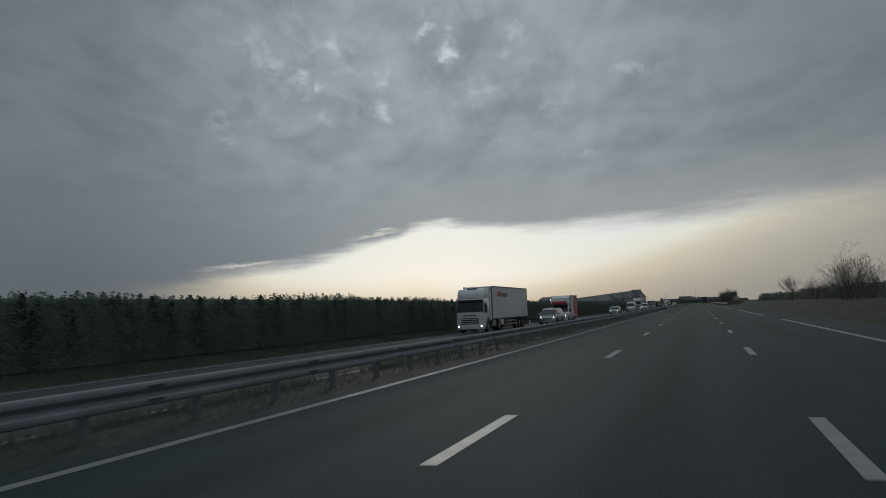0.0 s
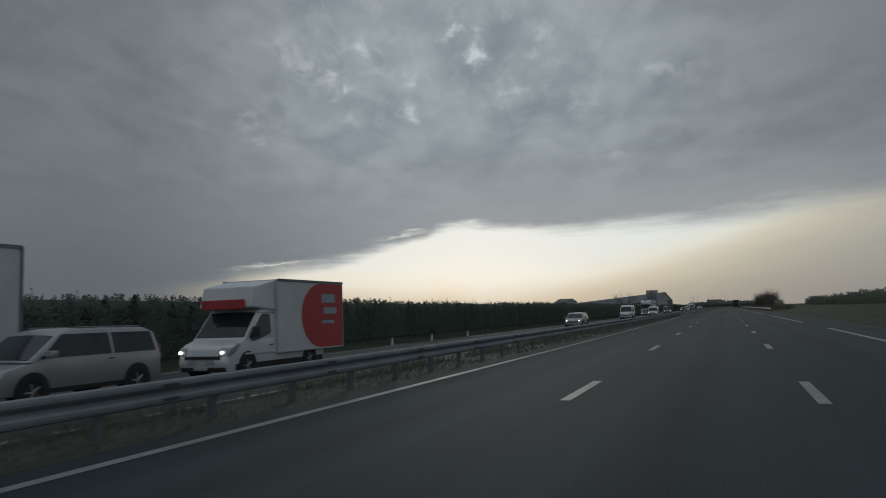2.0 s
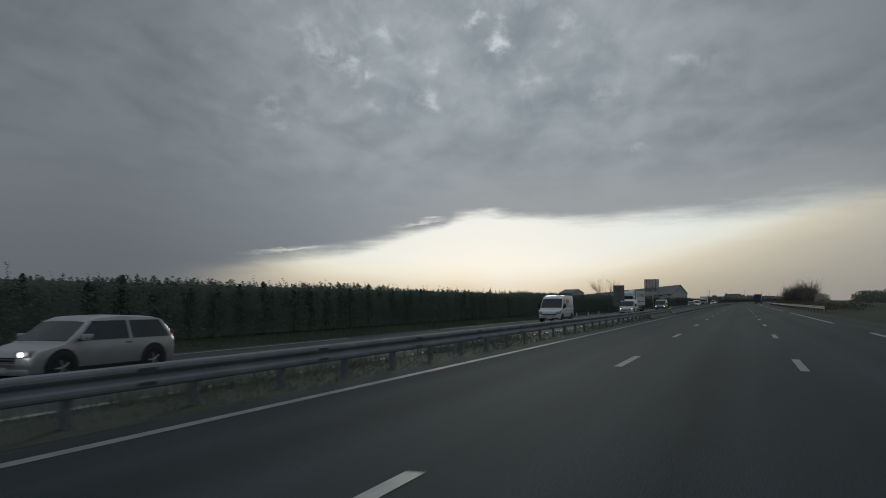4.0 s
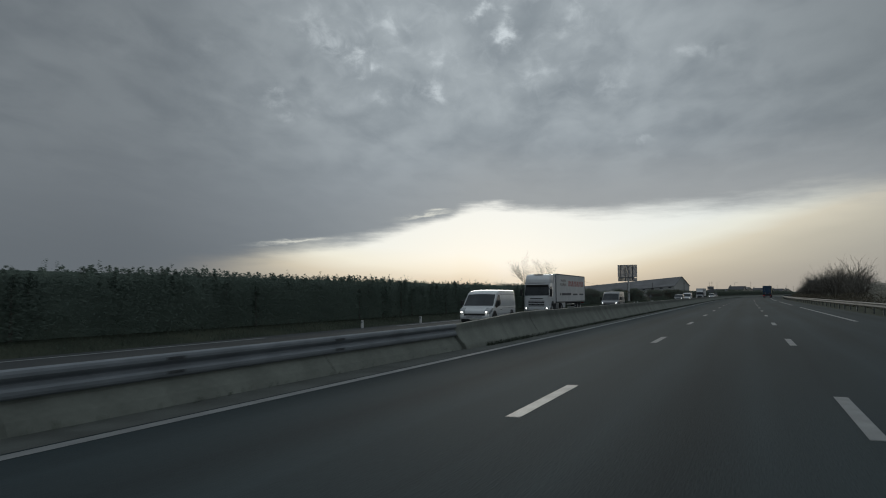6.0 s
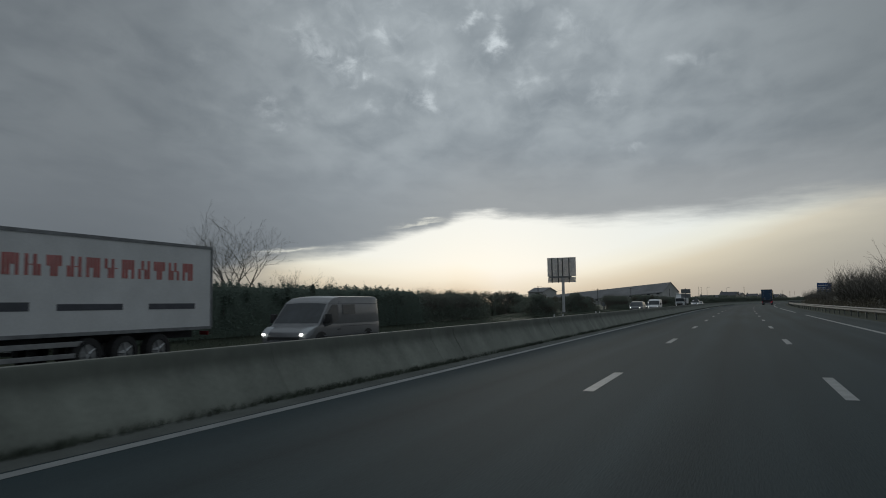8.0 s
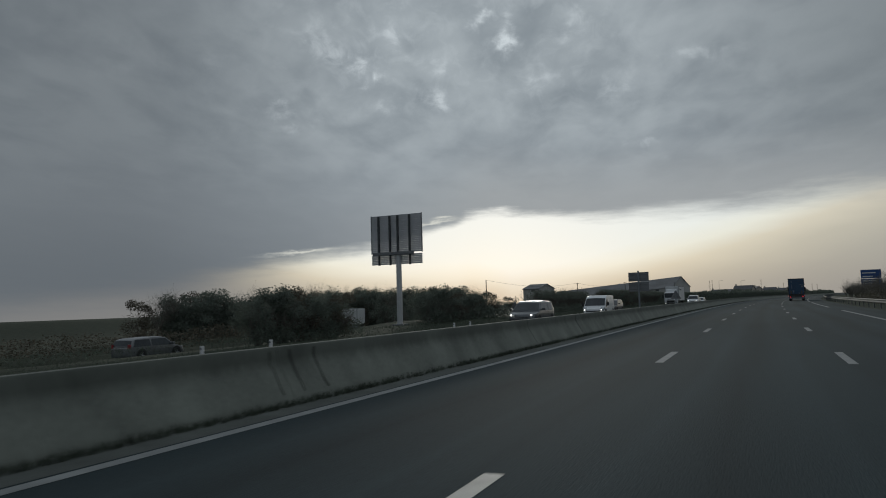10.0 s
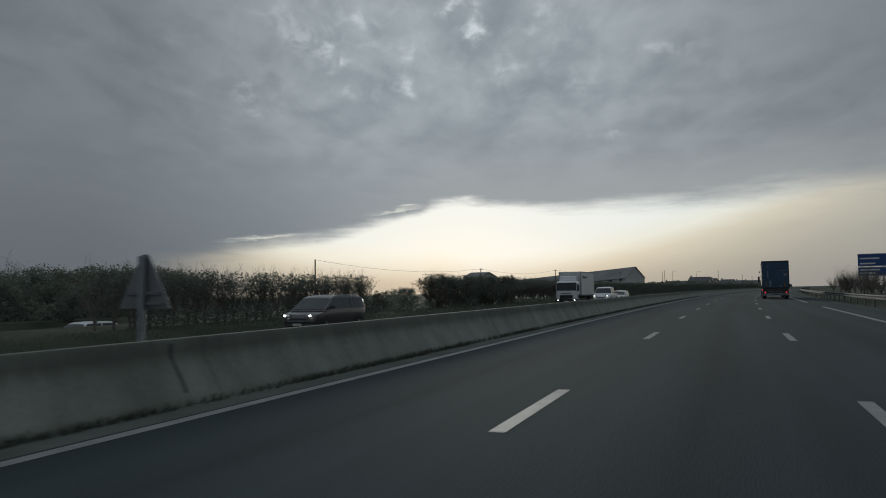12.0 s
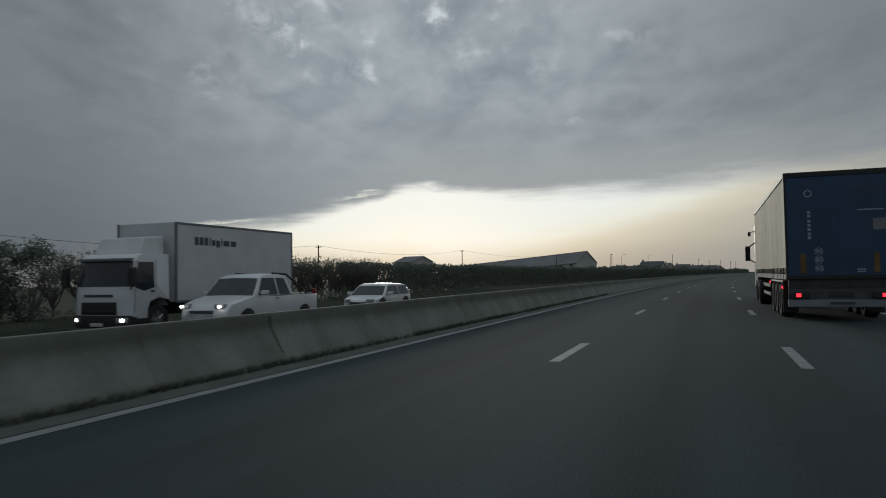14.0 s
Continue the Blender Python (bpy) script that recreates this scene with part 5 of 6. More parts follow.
def make_luton(m):
    """A box van: van cab, white box with a large red disc on each flank."""
    top = make_car("box_van", "white box van with a large red disc printed on its flank", "van", m, 5.4, 1.98, 2.25, "van", WHITE, glazed=False)
    half = 1.08
    part("load_box", one_box(-6.5, -2.35, -half, half, 0.62, 3.0, bevel=0.03), BOX_WHITE, top)
    bm = bmesh.new()
    slab(bm, [(-1.05, 2.1), (-1.25, 2.75), (-2.36, 2.98), (-2.36, 2.0)], -0.98, 0.98, 0.06)
    part("roof_deflector", bm, WHITE, top)
    part("red_visor", one_box(-1.05, -0.93, -0.8, 0.8, 2.05, 2.35, bevel=0.03), RED, top)
    for sg in (1, -1):
        bm = bmesh.new()
        pts = [(-4.95 + 1.25 * math.sin(math.pi * k / 24), 1.80 + 1.12 * math.cos(math.pi * k / 24)) for k in range(25)] + [(-6.45, 0.68), (-6.45, 2.92)]
        vs = [bm.verts.new((x, sg * (half + 0.006), z)) for x, z in pts]
        bm.faces.new(vs if sg < 0 else vs[::-1])
        part("red_disc", bm, RED, top)
        flank_bars(top, sg, half + 0.012, [(-5.0, -5.9, 2.25, 2.55), (-5.1, -6.0, 1.85, 2.08), (-5.0, -5.8, 1.5, 1.62)], PALE_PRINT)
        part("box_rail", one_box(-6.5, -2.35, sg * half - 0.03, sg * half + 0.016, 2.93, 3.02, bevel=0.01), STEEL_DULL, top)
    return top


def text_mesh(name, body, size, mat, parent, m):
    c = bpy.data.curves.new(name, "FONT")
    c.body, c.size, c.align_x, c.align_y, c.extrude, c.offset = body, size, "CENTER", "CENTER", 0.002, 0.002
    tmp = bpy.data.objects.new(name, c)
    scene.collection.objects.link(tmp)
    me = bpy.data.meshes.new_from_object(tmp.evaluated_get(bpy.context.evaluated_depsgraph_get()))
    bpy.data.objects.remove(tmp)
    me.materials.clear()
    me.materials.append(mat)
    ob = new(name, me)
    ob.parent = parent
    ob.matrix_local = m
    return ob


def make_blue_truck(m):
    """The curtain-sided lorry in the slow lane, seen from behind; its rear stands at x = 0, the cab ahead."""
    top = empty("curtain_side_lorry", m)
    tagged(top, "long lorry with a dark blue rear and pale tarpaulin sides", "lorry")
    half, H, z0, L = 1.275, 4.0, 1.18, 13.6
    part("rear_panel", one_box(-0.04, 0.03, -half + 0.03, half - 0.03, z0 + 0.03, H - 0.06, bevel=0.01), BLUE_TARP, top)
    part("roof", one_box(-0.03, L, -half, half, H - 0.05, H, bevel=0.02), BLUE_TARP, top, "dark blue tarpaulin roof")
    for sg in (1, -1):
        # curtain with soft vertical waves
        bm = bmesh.new()
        n, rows = 80, (z0 + 0.12, 2.2, 3.2, H - 0.09)
        grid = []
        for i in range(n + 1):
            x = 0.02 + (L - 0.04) * i / n
            w = 0.012 * math.sin(i * 1.9) + 0.010 * math.sin(i * 0.7 + 1)
            grid.append([bm.verts.new((x, sg * (half - 0.012 + w * (0.4 if k in (0, 3) else 1)), z)) for k, z in enumerate(rows)])
        for i in range(n):
            for k in range(3):
                f = (grid[i][k], grid[i + 1][k], grid[i + 1][k + 1], grid[i][k + 1])
                bm.faces.new(f if sg < 0 else f[::-1])
        part("side_curtain", bm, PALE_TARP, top, "pale cream tarpaulin side curtain", True)
        part("roof_rail", one_box(-0.05, L, sg * half - 0.02, sg * half + 0.02, H - 0.12, H - 0.01, bevel=0.01), STEEL_DULL, top)
        part("floor_rail", one_box(-0.03, L, sg * half - 0.06, sg * half + 0.006, z0 - 0.06, z0 + 0.09, bevel=0.01), STEEL, top)
        for k in range(28):
            x = 0.25 + k * 0.48
            part("buckle", one_box(x - 0.02, x + 0.02, sg * half - 0.01, sg * half + 0.018, z0 - 0.04, z0 + 0.26), BLACK, top)
        part("corner_post", one_box(-0.07, 0.06, sg * half - 0.05, sg * half + 0.012, z0 - 0.05, H, bevel=0.012), BLACK, top)
        part("orange_strap", one_box(-0.055, -0.03, sg * 0.86 - 0.07, sg * 0.86 + 0.07, z0 + 0.10, z0 + 0.62, bevel=0.006), ORANGE, top)
        lamp = part("tail_light", one_box(-0.12, -0.05, sg * 0.95 - 0.24, sg * 0.95 + 0.24, 0.62, 0.78, bevel=0.012), BLACK, top)
        part("lit_lens", one_box(-0.13, -0.115, sg * 1.0 - 0.06, sg * 1.0 + 0.06, 0.65, 0.75, bevel=0.006), TAIL, lamp)
        for k in range(3):
            add_wheel(top, 2.2 + 1.31 * k, sg * (half - 0.2), 0.5, 0.38, True)
        add_wheel(top, 11.0, sg * (half - 0.2), 0.5, 0.5, True)
        add_wheel(top, 14.5, sg * (half - 0.2), 0.5, 0.32, True)
        part("mud_flap", one_box(1.46, 1.49, sg * (half - 0.2) - 0.22, sg * (half - 0.2) + 0.18, 0.16, 1.0, bevel=0.006), BLACK, top)
        part("mudguard", one_box(1.5, 5.6, sg * (half - 0.4), sg * (half - 0.03), 1.02, 1.08, bevel=0.01), BLACK, top)
        part("side_guard", one_box(6.0, 9.2, sg * half - 0.05, sg * half - 0.02, 0.5, 0.62, bevel=0.01), CHASSIS, top)
        part("side_guard", one_box(6.0, 9.2, sg * half - 0.05, sg * half - 0.02, 0.8, 0.92, bevel=0.01), CHASSIS, top)
        part("marker_lamp", one_box(5.7, 5.8, sg * half - 0.02, sg * half + 0.012, 0.95, 1.02, bevel=0.005), TAIL, top)
        part("marker_lamp", one_box(1.3, 1.4, sg * half - 0.02, sg * half + 0.012, 0.85, 0.92, bevel=0.005), TAIL, top)
        bm = bmesh.new()
        box(bm, 15.45, 15.65, sg * (half + 0.24) - 0.11, sg * (half + 0.24) + 0.11, 1.85, 2.55, 0.03)
        tube(bm, (15.3, sg * half * 0.95, 2.7), (15.5, sg * (half + 0.2), 2.5), 0.03, 0.03, 6)
        tube(bm, (15.3, sg * half * 0.95, 1.75), (15.5, sg * (half + 0.2), 1.95), 0.03, 0.03, 6)
        part("mirror", bm, BLACK, top)
        bm = bmesh.new()
        tube(bm, (15.2, sg * half * 0.9, 3.25), (15.35, sg * (half + 0.14), 3.2), 0.02, 0.02, 6)
        box(bm, 15.28, 15.42, sg * (half + 0.16) - 0.06, sg * (half + 0.16) + 0.06, 3.02, 3.22, 0.02)
        part("wide_mirror", bm, BLACK, top)
    part("door_seam", one_box(-0.046, -0.036, -0.006, 0.006, z0 + 0.05, H - 0.13), BLUE_TARP, top)
    part("rear_frame", one_box(-0.06, 0.02, -half, half, z0 - 0.06, z0 + 0.05, bevel=0.012), BLACK, top)
    part("rear_header", one_box(-0.06, 0.04, -half, half, H - 0.13, H + 0.005, bevel=0.012), BLACK, top)
    part("rear_bumper", one_box(-0.08, 0.02, -half + 0.02, half - 0.02, 0.38, 0.58, bevel=0.02), STEEL, top, "pale grey rear bumper")
    part("lamp_panel", one_box(-0.06, 0.0, -half + 0.03, half - 0.03, 0.56, 0.86, bevel=0.01), STEEL_DARK, top)
    part("under_frame", one_box(-0.02, 0.10, -half + 0.05, half - 0.05, 0.84, 1.16, bevel=0.01), CHASSIS, top)
    part("number_plate", one_box(-0.075, -0.055, -0.30, 0.30, 0.66, 0.78, bevel=0.004), CHASSIS, top)
    part("lettering", one_box(-0.09, -0.078, -0.32, 0.26, 0.45, 0.52), DARK_PRINT, top)
    part("chassis", one_box(0.2, 15.0, -0.5, 0.5, 0.72, 1.14, bevel=0.03), CHASSIS, top)
    part("tractor_cab", one_box(13.95, 16.1, -1.2, 1.2, 0.55, 3.6, bevel=0.12), DARK_PAINT, top)
    # faint printing on the blue rear: a ring, a column of letters and lines that cannot be read
    yl = 0.70
    ring_bm = bmesh.new()
    for k in range(20):
        a, b = 2 * math.pi * k / 20, 2 * math.pi * (k + 1) / 20
        vs = [ring_bm.verts.new((-0.046, yl + r * math.cos(t), 3.42 + r * math.sin(t))) for r, t in ((0.075, a), (0.10, a), (0.10, b), (0.075, b))]
        ring_bm.faces.new(vs[::-1])
    part("emblem", ring_bm, PALE_PRINT, top)
    for z in (2.2, 2.30, 2.42, 2.53, 2.64, 2.78, 2.88):
        part("lettering", one_box(-0.046, -0.042, yl - 0.045, yl + 0.03, z, z + 0.07), PALE_PRINT, top)
    for y0, y1, z in ((0.85, 0.45, 3.72), (-0.35, -1.05, 3.55), (-0.28, -1.1, 3.44), (-0.6, -1.0, 3.37), (-0.45, -1.05, 2.92), (-0.40, -0.6, 1.30), (-0.40, -0.6, 1.36)):
        part("lettering", one_box(-0.046, -0.042, min(y0, y1), max(y0, y1), z, z + 0.03), DARK_PRINT if z > 3 else PALE_PRINT, top)
    part("faded_label", one_box(-0.046, -0.042, -1.1, -0.8, 2.40, 2.70), GREY_PAINT, top)
    for k, word in enumerate(("90", "80", "60")):
        z = 1.86 - 0.225 * k
        disc = one_tube((-0.042, 0.48, z), (-0.047, 0.48, z), 0.105, 0.105, seg=24)
        sign = part("speed_disc", disc, PALE_PRINT, top)
        inner = one_tube((-0.046, 0.48, z), (-0.051, 0.48, z), 0.096, 0.096, seg=24)
        part("disc_face", inner, BLUE_TARP, sign)
        text_mesh("figure", word, 0.175, PALE_PRINT, sign, Matrix.Translation((-0.054, 0.48, z)) @ Euler((radians(90), 0, radians(-90))).to_matrix().to_4x4())
    return top


def oncoming(s, u):
    return place(s, u, z_on(u), -90)


LANE_B, LANE_C = -14.2, -18.0
make_artic("articulated_lorry", "white articulated lorry with red and dark lettering on its trailer", oncoming(57.6, LANE_C - 0.2), WHITE, BOX_WHITE, 13.4, 3.95,
           bars=(([(1.75, 2.2, 3.05, 3.5), (2.3, 2.75, 3.05, 3.5), (2.85, 3.2, 3.05, 3.5)], RED),
                 ([(3.3, 3.4, 3.05, 3.5), (3.5, 3.85, 3.05, 3.38), (3.95, 4.3, 2.95, 3.38), (4.4, 4.5, 3.05, 3.5), (4.6, 4.9, 3.05, 3.4), (5.0, 5.35, 3.05, 3.38)], DARK_PRINT)))
make_car("people_carrier", "silver people carrier with lit headlights", "car", oncoming(70.4, LANE_B), 4.6, 1.82, 1.66, "mpv", SILVER)
make_luton(oncoming(77.6, LANE_B - 0.2))
make_car("hatchback_car", "pale silver hatchback with lit headlights", "car", oncoming(131.4, LANE_B), 4.2, 1.78, 1.46, "hatch", SILVER)
make_car("panel_van", "white high-roofed panel van with a small printed side panel", "van", oncoming(181.5, LANE_B - 1.1), 5.6, 2.0, 2.32, "van", WHITE, glazed=False, lamps=False, printed=True)
make_car("panel_van", "white low-roofed panel van with lit headlights", "van", oncoming(218.9, LANE_B), 5.1, 1.95, 1.98, "van", WHITE, glazed=False)
reefer = make_artic("articulated_lorry", "white articulated lorry with faded red and grey lettering", oncoming(246.2, LANE_C - 0.2), WHITE, BOX_WHITE, 13.2, 3.85,
           bars=(([(5.0 + 0.62 * k + 0.12 * j, 5.1 + 0.62 * k + 0.12 * j, 2.68 if (k + j) % 3 else 2.95, 3.24 if (k + 2 * j) % 4 else 2.98) for k in range(12) for j in range(4)], FADED_RED),
                 ([(1.5, 2.0, 1.75, 1.98), (2.3, 4.0, 1.75, 1.98), (4.15, 6.4, 1.75, 1.98), (7.2, 9.4, 1.75, 1.93), (10.4, 12.4, 1.75, 1.93)], DARK_PRINT)))
for word, z in (("TRANSPORTS", 3.22), ("FRIGORIFIQUES", 2.82)):
    for sg in (1, -1):
        text_mesh("lettering", word, 0.36, GREY_PAINT, reefer, Matrix.Translation((-2.7 - 2.9, sg * 1.291, z)) @ Euler((radians(90), 0, radians(180 if sg > 0 else 0))).to_matrix().to_4x4())
make_car("crew_van", "dark grey van with lit headlights and a pale side stripe", "van", oncoming(262.4, LANE_B), 5.2, 1.95, 2.0, "van", GREY_PAINT, glazed=True)
make_car("suv_car", "dark blue-grey estate car with a long roof and lit headlights", "car", oncoming(346.0, LANE_B), 4.75, 1.9, 1.66, "suv", NAVY)
make_car("panel_van", "white compact panel van with lit headlights", "van", oncoming(366.2, LANE_B), 5.0, 1.95, 1.97, "van", WHITE, glazed=False)
make_car("people_carrier", "dark brown people carrier with lit headlights", "car", oncoming(390.6, LANE_C), 4.85, 1.87, 1.68, "mpv", DARK_PAINT)
make_box_lorry("box_lorry", "white box lorry with small dark lettering", oncoming(441.6, LANE_C), WHITE, BOX_WHITE, 7.0,
               bars=(([(0.9, 1.1, 3.0, 3.28), (1.15, 1.35, 3.0, 3.28), (1.4, 1.6, 3.0, 3.28)], DARK_PRINT),
                     ([(1.68, 1.74, 3.0, 3.28), (1.8, 2.0, 3.0, 3.2), (2.05, 2.25, 2.95, 3.2), (2.32, 2.38, 3.0, 3.28), (2.45, 2.8, 3.0, 3.2), (2.88, 3.2, 3.0, 3.2)], DARK_PRINT)))
make_car("pickup_truck", "white double-cab pickup with lit headlights and a roll bar", "pickup", oncoming(441.8, LANE_B), 5.3, 1.95, 1.83, "pickup", WHITE)
make_car("hatchback_car", "white hatchback car on the oncoming carriageway", "car", oncoming(451.7, LANE_B), 4.0, 1.72, 1.38, "hatch", WHITE, lamps=False)
make_blue_truck(place(445.8, 3.25, 0.0, 90))

# vehicles standing off the motorway
make_car("estate_car", "grey estate car on the slip road", "car", place(339.0, -36.0, -1.65, 90), 4.6, 1.8, 1.45, "suv", GREY_PAINT, lit=False)
make_car("hatchback_car", "white hatchback car on the slip road", "car", place(392.9, -36.0, -1.62, -90), 4.2, 1.78, 1.46, "hatch", WHITE, lit=False)


def make_parked_box(m):
    """A white box trailer standing with its doors towards the road."""
    top = empty("box_trailer", m)
    tagged(top, "white box trailer parked on low ground before the trees", "trailer")
    part("load_box", one_box(-6.0, 0.0, -1.25, 1.25, 1.0, 3.5, bevel=0.03), BOX_WHITE, top)
    part("chassis", one_box(-5.8, -0.1, -0.5, 0.5, 0.7, 1.0, bevel=0.02), CHASSIS, top)
    for sg in (1, -1):
        part("corner_post", one_box(-0.05, 0.03, sg * 1.25 - 0.06, sg * 1.25 + 0.012, 0.98, 3.52, bevel=0.01), STEEL_DULL, top)
        part("door", one_box(0.004, 0.04, 0.02 if sg > 0 else -1.18, 1.18 if sg > 0 else -0.02, 1.08, 3.42, bevel=0.01), BOX_WHITE, top)
        for x in (-1.2, -4.6):
            add_wheel(top, x, sg * 1.05, 0.45, 0.3)
    part("rear_bumper", one_box(-0.1, 0.02, -1.2, 1.2, 0.5, 0.66, bevel=0.02), STEEL, top)


make_parked_box(place(399.9, -61.8, ground_z(399.9, -61.8), -70))


# ---- signs, poles and wires ----
def make_billboard(m):
    """A large advertising board seen from its back, on one round column."""
    top = empty("billboard", m)
    tagged(top, "large grey advertising board on a tall round column, seen from behind", "billboard")
    part("column", one_tube((0, 0, 0.30), (0, 0, 5.85), 0.22, 0.21, seg=20), COLUMN, top)
    part("base_plate", one_box(-0.45, 0.45, -0.45, 0.45, 0.31, 0.42, bevel=0.015), STEEL_DULL, top)
    x0, x1 = -2.45, 2.0
    for k in range(21):
        z = 5.98 + k * 0.142
        part("sheet_rib", one_box(x0, x1, 0.10, 0.145 + 0.012 * (k % 2), z, z + 0.132, bevel=0.006), BOARD, top)
    for x in (-1.75, -0.75, -0.05, 0.98):
        part("stiffener", one_box(x - 0.065, x + 0.065, -0.08, 0.10, 5.75, 8.9, bevel=0.01), STEEL_DARK, top)
    part("cross_beam", one_box(x0 + 0.3, x1 - 0.6, -0.30, -0.08, 5.78, 6.02, bevel=0.02), STEEL_DULL, top)
    for k in range(6):
        z = 5.06 + k * 0.132
        part("lower_rib", one_box(x0, x1, 0.10, 0.145, z, z + 0.122, bevel=0.006), BOARD, top)
    for x in (-1.75, -0.75, -0.05, 0.98):
        part("stiffener", one_box(x - 0.065, x + 0.065, -0.02, 0.10, 5.01, 5.8, bevel=0.01), STEEL_DARK, top)
    part("frame_edge", one_box(x0 - 0.03, x0 + 0.02, 0.06, 0.18, 5.94, 8.98, bevel=0.008), STEEL_DULL, top)
    part("frame_edge", one_box(x1 - 0.02, x1 + 0.03, 0.06, 0.18, 5.94, 8.98, bevel=0.008), STEEL_DULL, top)


make_billboard(place(351.7, -25.9, -0.56))


def make_double_sign(m):
    top = empty("road_sign", m)
    tagged(top, "two stacked grey road sign panels on one post, seen from behind", "road sign")
    part("post", one_tube((0, 0, -0.1), (0, 0, 3.15), 0.055, 0.055, seg=12), STEEL, top)
    for z in (1.78, 2.45):
        panel = part("panel", one_box(-0.66, 0.66, 0.06, 0.085, z, z + 0.58, bevel=0.01), SIGN_BACK, top)
        part("panel_edge", one_box(-0.67, 0.67, 0.05, 0.10, z + 0.57, z + 0.60, bevel=0.004), STEEL_DULL, panel)
        for dz in (0.14, 0.42):
            part("bracket", one_box(-0.6, 0.6, 0.03, 0.06, z + dz, z + dz + 0.045, bevel=0.006), STEEL_DULL, panel)


make_double_sign(place(351.3, -7.7, 0.0))


def make_small_sign(m):
    top = empty("road_sign", m)
    tagged(top, "tall narrow road sign with a plate below, seen from behind", "road sign")
    part("post", one_tube((0, 0, -0.1), (0, 0, 2.35), 0.045, 0.045, seg=10), STEEL_DULL, top)
    panel = part("panel", one_box(-0.36, 0.36, 0.05, 0.075, 1.42, 2.45, bevel=0.012), SIGN_BACK, top)
    for z in (1.62, 2.2):
        part("bracket", one_box(-0.3, 0.3, 0.02, 0.05, z, z + 0.04, bevel=0.006), STEEL, panel)
    part("lower_panel", one_box(-0.36, 0.36, 0.05, 0.07, 1.08, 1.38, bevel=0.012), SIGN_BACK, top)


make_small_sign(place(168.6, -7.28, 0.0))


def make_triangle_sign(m):
    top = empty("warning_sign", m)
    tagged(top, "triangular grey warning sign on a post, seen from behind", "road sign")
    part("post", one_tube((0, 0, -0.2), (0, 0, 1.9), 0.05, 0.05, seg=10), STEEL, top)
    bm = bmesh.new()
    slab(bm, [(-0.46, 1.17), (0.46, 1.17), (0.40, 1.30), (0.06, 1.93), (-0.06, 1.93), (-0.40, 1.30)], 0.05, 0.075, 0.01)
    part("panel", bm, SIGN_BACK, top)
    part("bracket", one_box(-0.30, 0.30, 0.02, 0.05, 1.36, 1.41, bevel=0.006), STEEL_DULL, top)
    part("bracket", one_box(0.05, 0.34, 0.02, 0.05, 1.22, 1.27, bevel=0.006), STEEL_DULL, top)


make_triangle_sign(place(371.55, -7.7, 0.0))
make_triangle_sign(place(372.7, -23.8, -0.6))


def make_direction_sign(m):
    top = empty("direction_sign", m)
    tagged(top, "large blue motorway direction sign on two steel posts", "road sign")
    for x in (-1.5, 1.5):
        part("post", one_box(x - 0.09, x + 0.09, -0.02, 0.16, -0.1, 6.4, bevel=0.015), STEEL, top)
    for z0, z1 in ((2.9, 4.4), (4.5, 6.6)):
        panel = part("panel", one_box(-2.1, 2.1, -0.09, -0.03, z0, z1, bevel=0.02), SIGN_BLUE, top)
        part("panel_border", one_box(-2.04, 2.04, -0.098, -0.088, z0 + 0.05, z0 + 0.09), SIGN_WHITE, panel)
        part("panel_border", one_box(-2.04, 2.04, -0.098, -0.088, z1 - 0.09, z1 - 0.05), SIGN_WHITE, panel)
        for k in range(2):
            zz = z0 + 0.35 + k * (z1 - z0 - 0.4) / 2
            part("lettering", one_box(-1.8, 0.4 + 0.6 * k, -0.1, -0.088, zz, zz + 0.24), SIGN_WHITE, panel)


make_direction_sign(place(500.0, 18.4, -0.1))


def make_wood_pole(m, h, arm=True, label="dark wooden utility pole", deep=0.3):
    top = empty("utility_pole", m)
    tagged(top, label, "utility pole", "utility poles")
    part("pole", one_tube((0, 0, -deep), (0, 0, h), 0.14, 0.10, seg=10), WOOD_POLE, top)
    if arm:
        part("cross_arm", one_box(-0.55, 0.55, -0.05, 0.05, h - 0.35, h - 0.25, bevel=0.01), WOOD_POLE, top)
        for x in (-0.45, 0.45):
            part("insulator", one_tube((x, 0, h - 0.25), (x, 0, h - 0.1), 0.04, 0.03, seg=8), STEEL_DULL, top)
    return top


POLES = [(459.2, -63.5, 6.7, False), (522.9, -61.4, 6.66, True), (595.4, -66.5, 8.05, True), (690.0, -70.0, 9.0, True)]
for s, u, ztop, arm in POLES:
    zb = ground_z(s, u)
    make_wood_pole(place(s, u, zb), ztop - zb, arm)


def make_wire(a, b, sag, name="overhead_wire"):
    bm = bmesh.new()
    n = 16
    pts = [a.lerp(b, k / n) - Vector((0, 0, sag * 4 * (k / n) * (1 - k / n))) for k in range(n + 1)]
    for p, q in zip(pts, pts[1:]):
        tube(bm, p, q, 0.022, 0.022, 5, caps=False)
    tagged(mesh_object(name, bm, WIRE), "thin dark wire hung between two poles", "wire")


for (s0, u0, z0, _), (s1, u1, z1, _) in zip(POLES, POLES[1:]):
    make_wire(P(s0, u0, z0 - 0.05), P(s1, u1, z1 - 0.05), 1.3)


def make_delineator(m):
    top = empty("marker_post", m)
    tagged(top, "short white roadside marker post", "marker post", "marker posts")
    part("post", one_tube((0, 0, -0.1), (0, 0, 0.46), 0.085, 0.08, seg=12), SIGN_WHITE, top)
    part("reflector", one_box(-0.05, 0.05, -0.092, -0.076, 0.32, 0.4), STEEL, top)


for s in (90.6, 103.2, 110.0, 118.0, 217.3, 225.4, 233.7, 325.0, 329.3, 350.0, 353.0):
    make_delineator(place(s, -20.6, z_on(-20.6)))


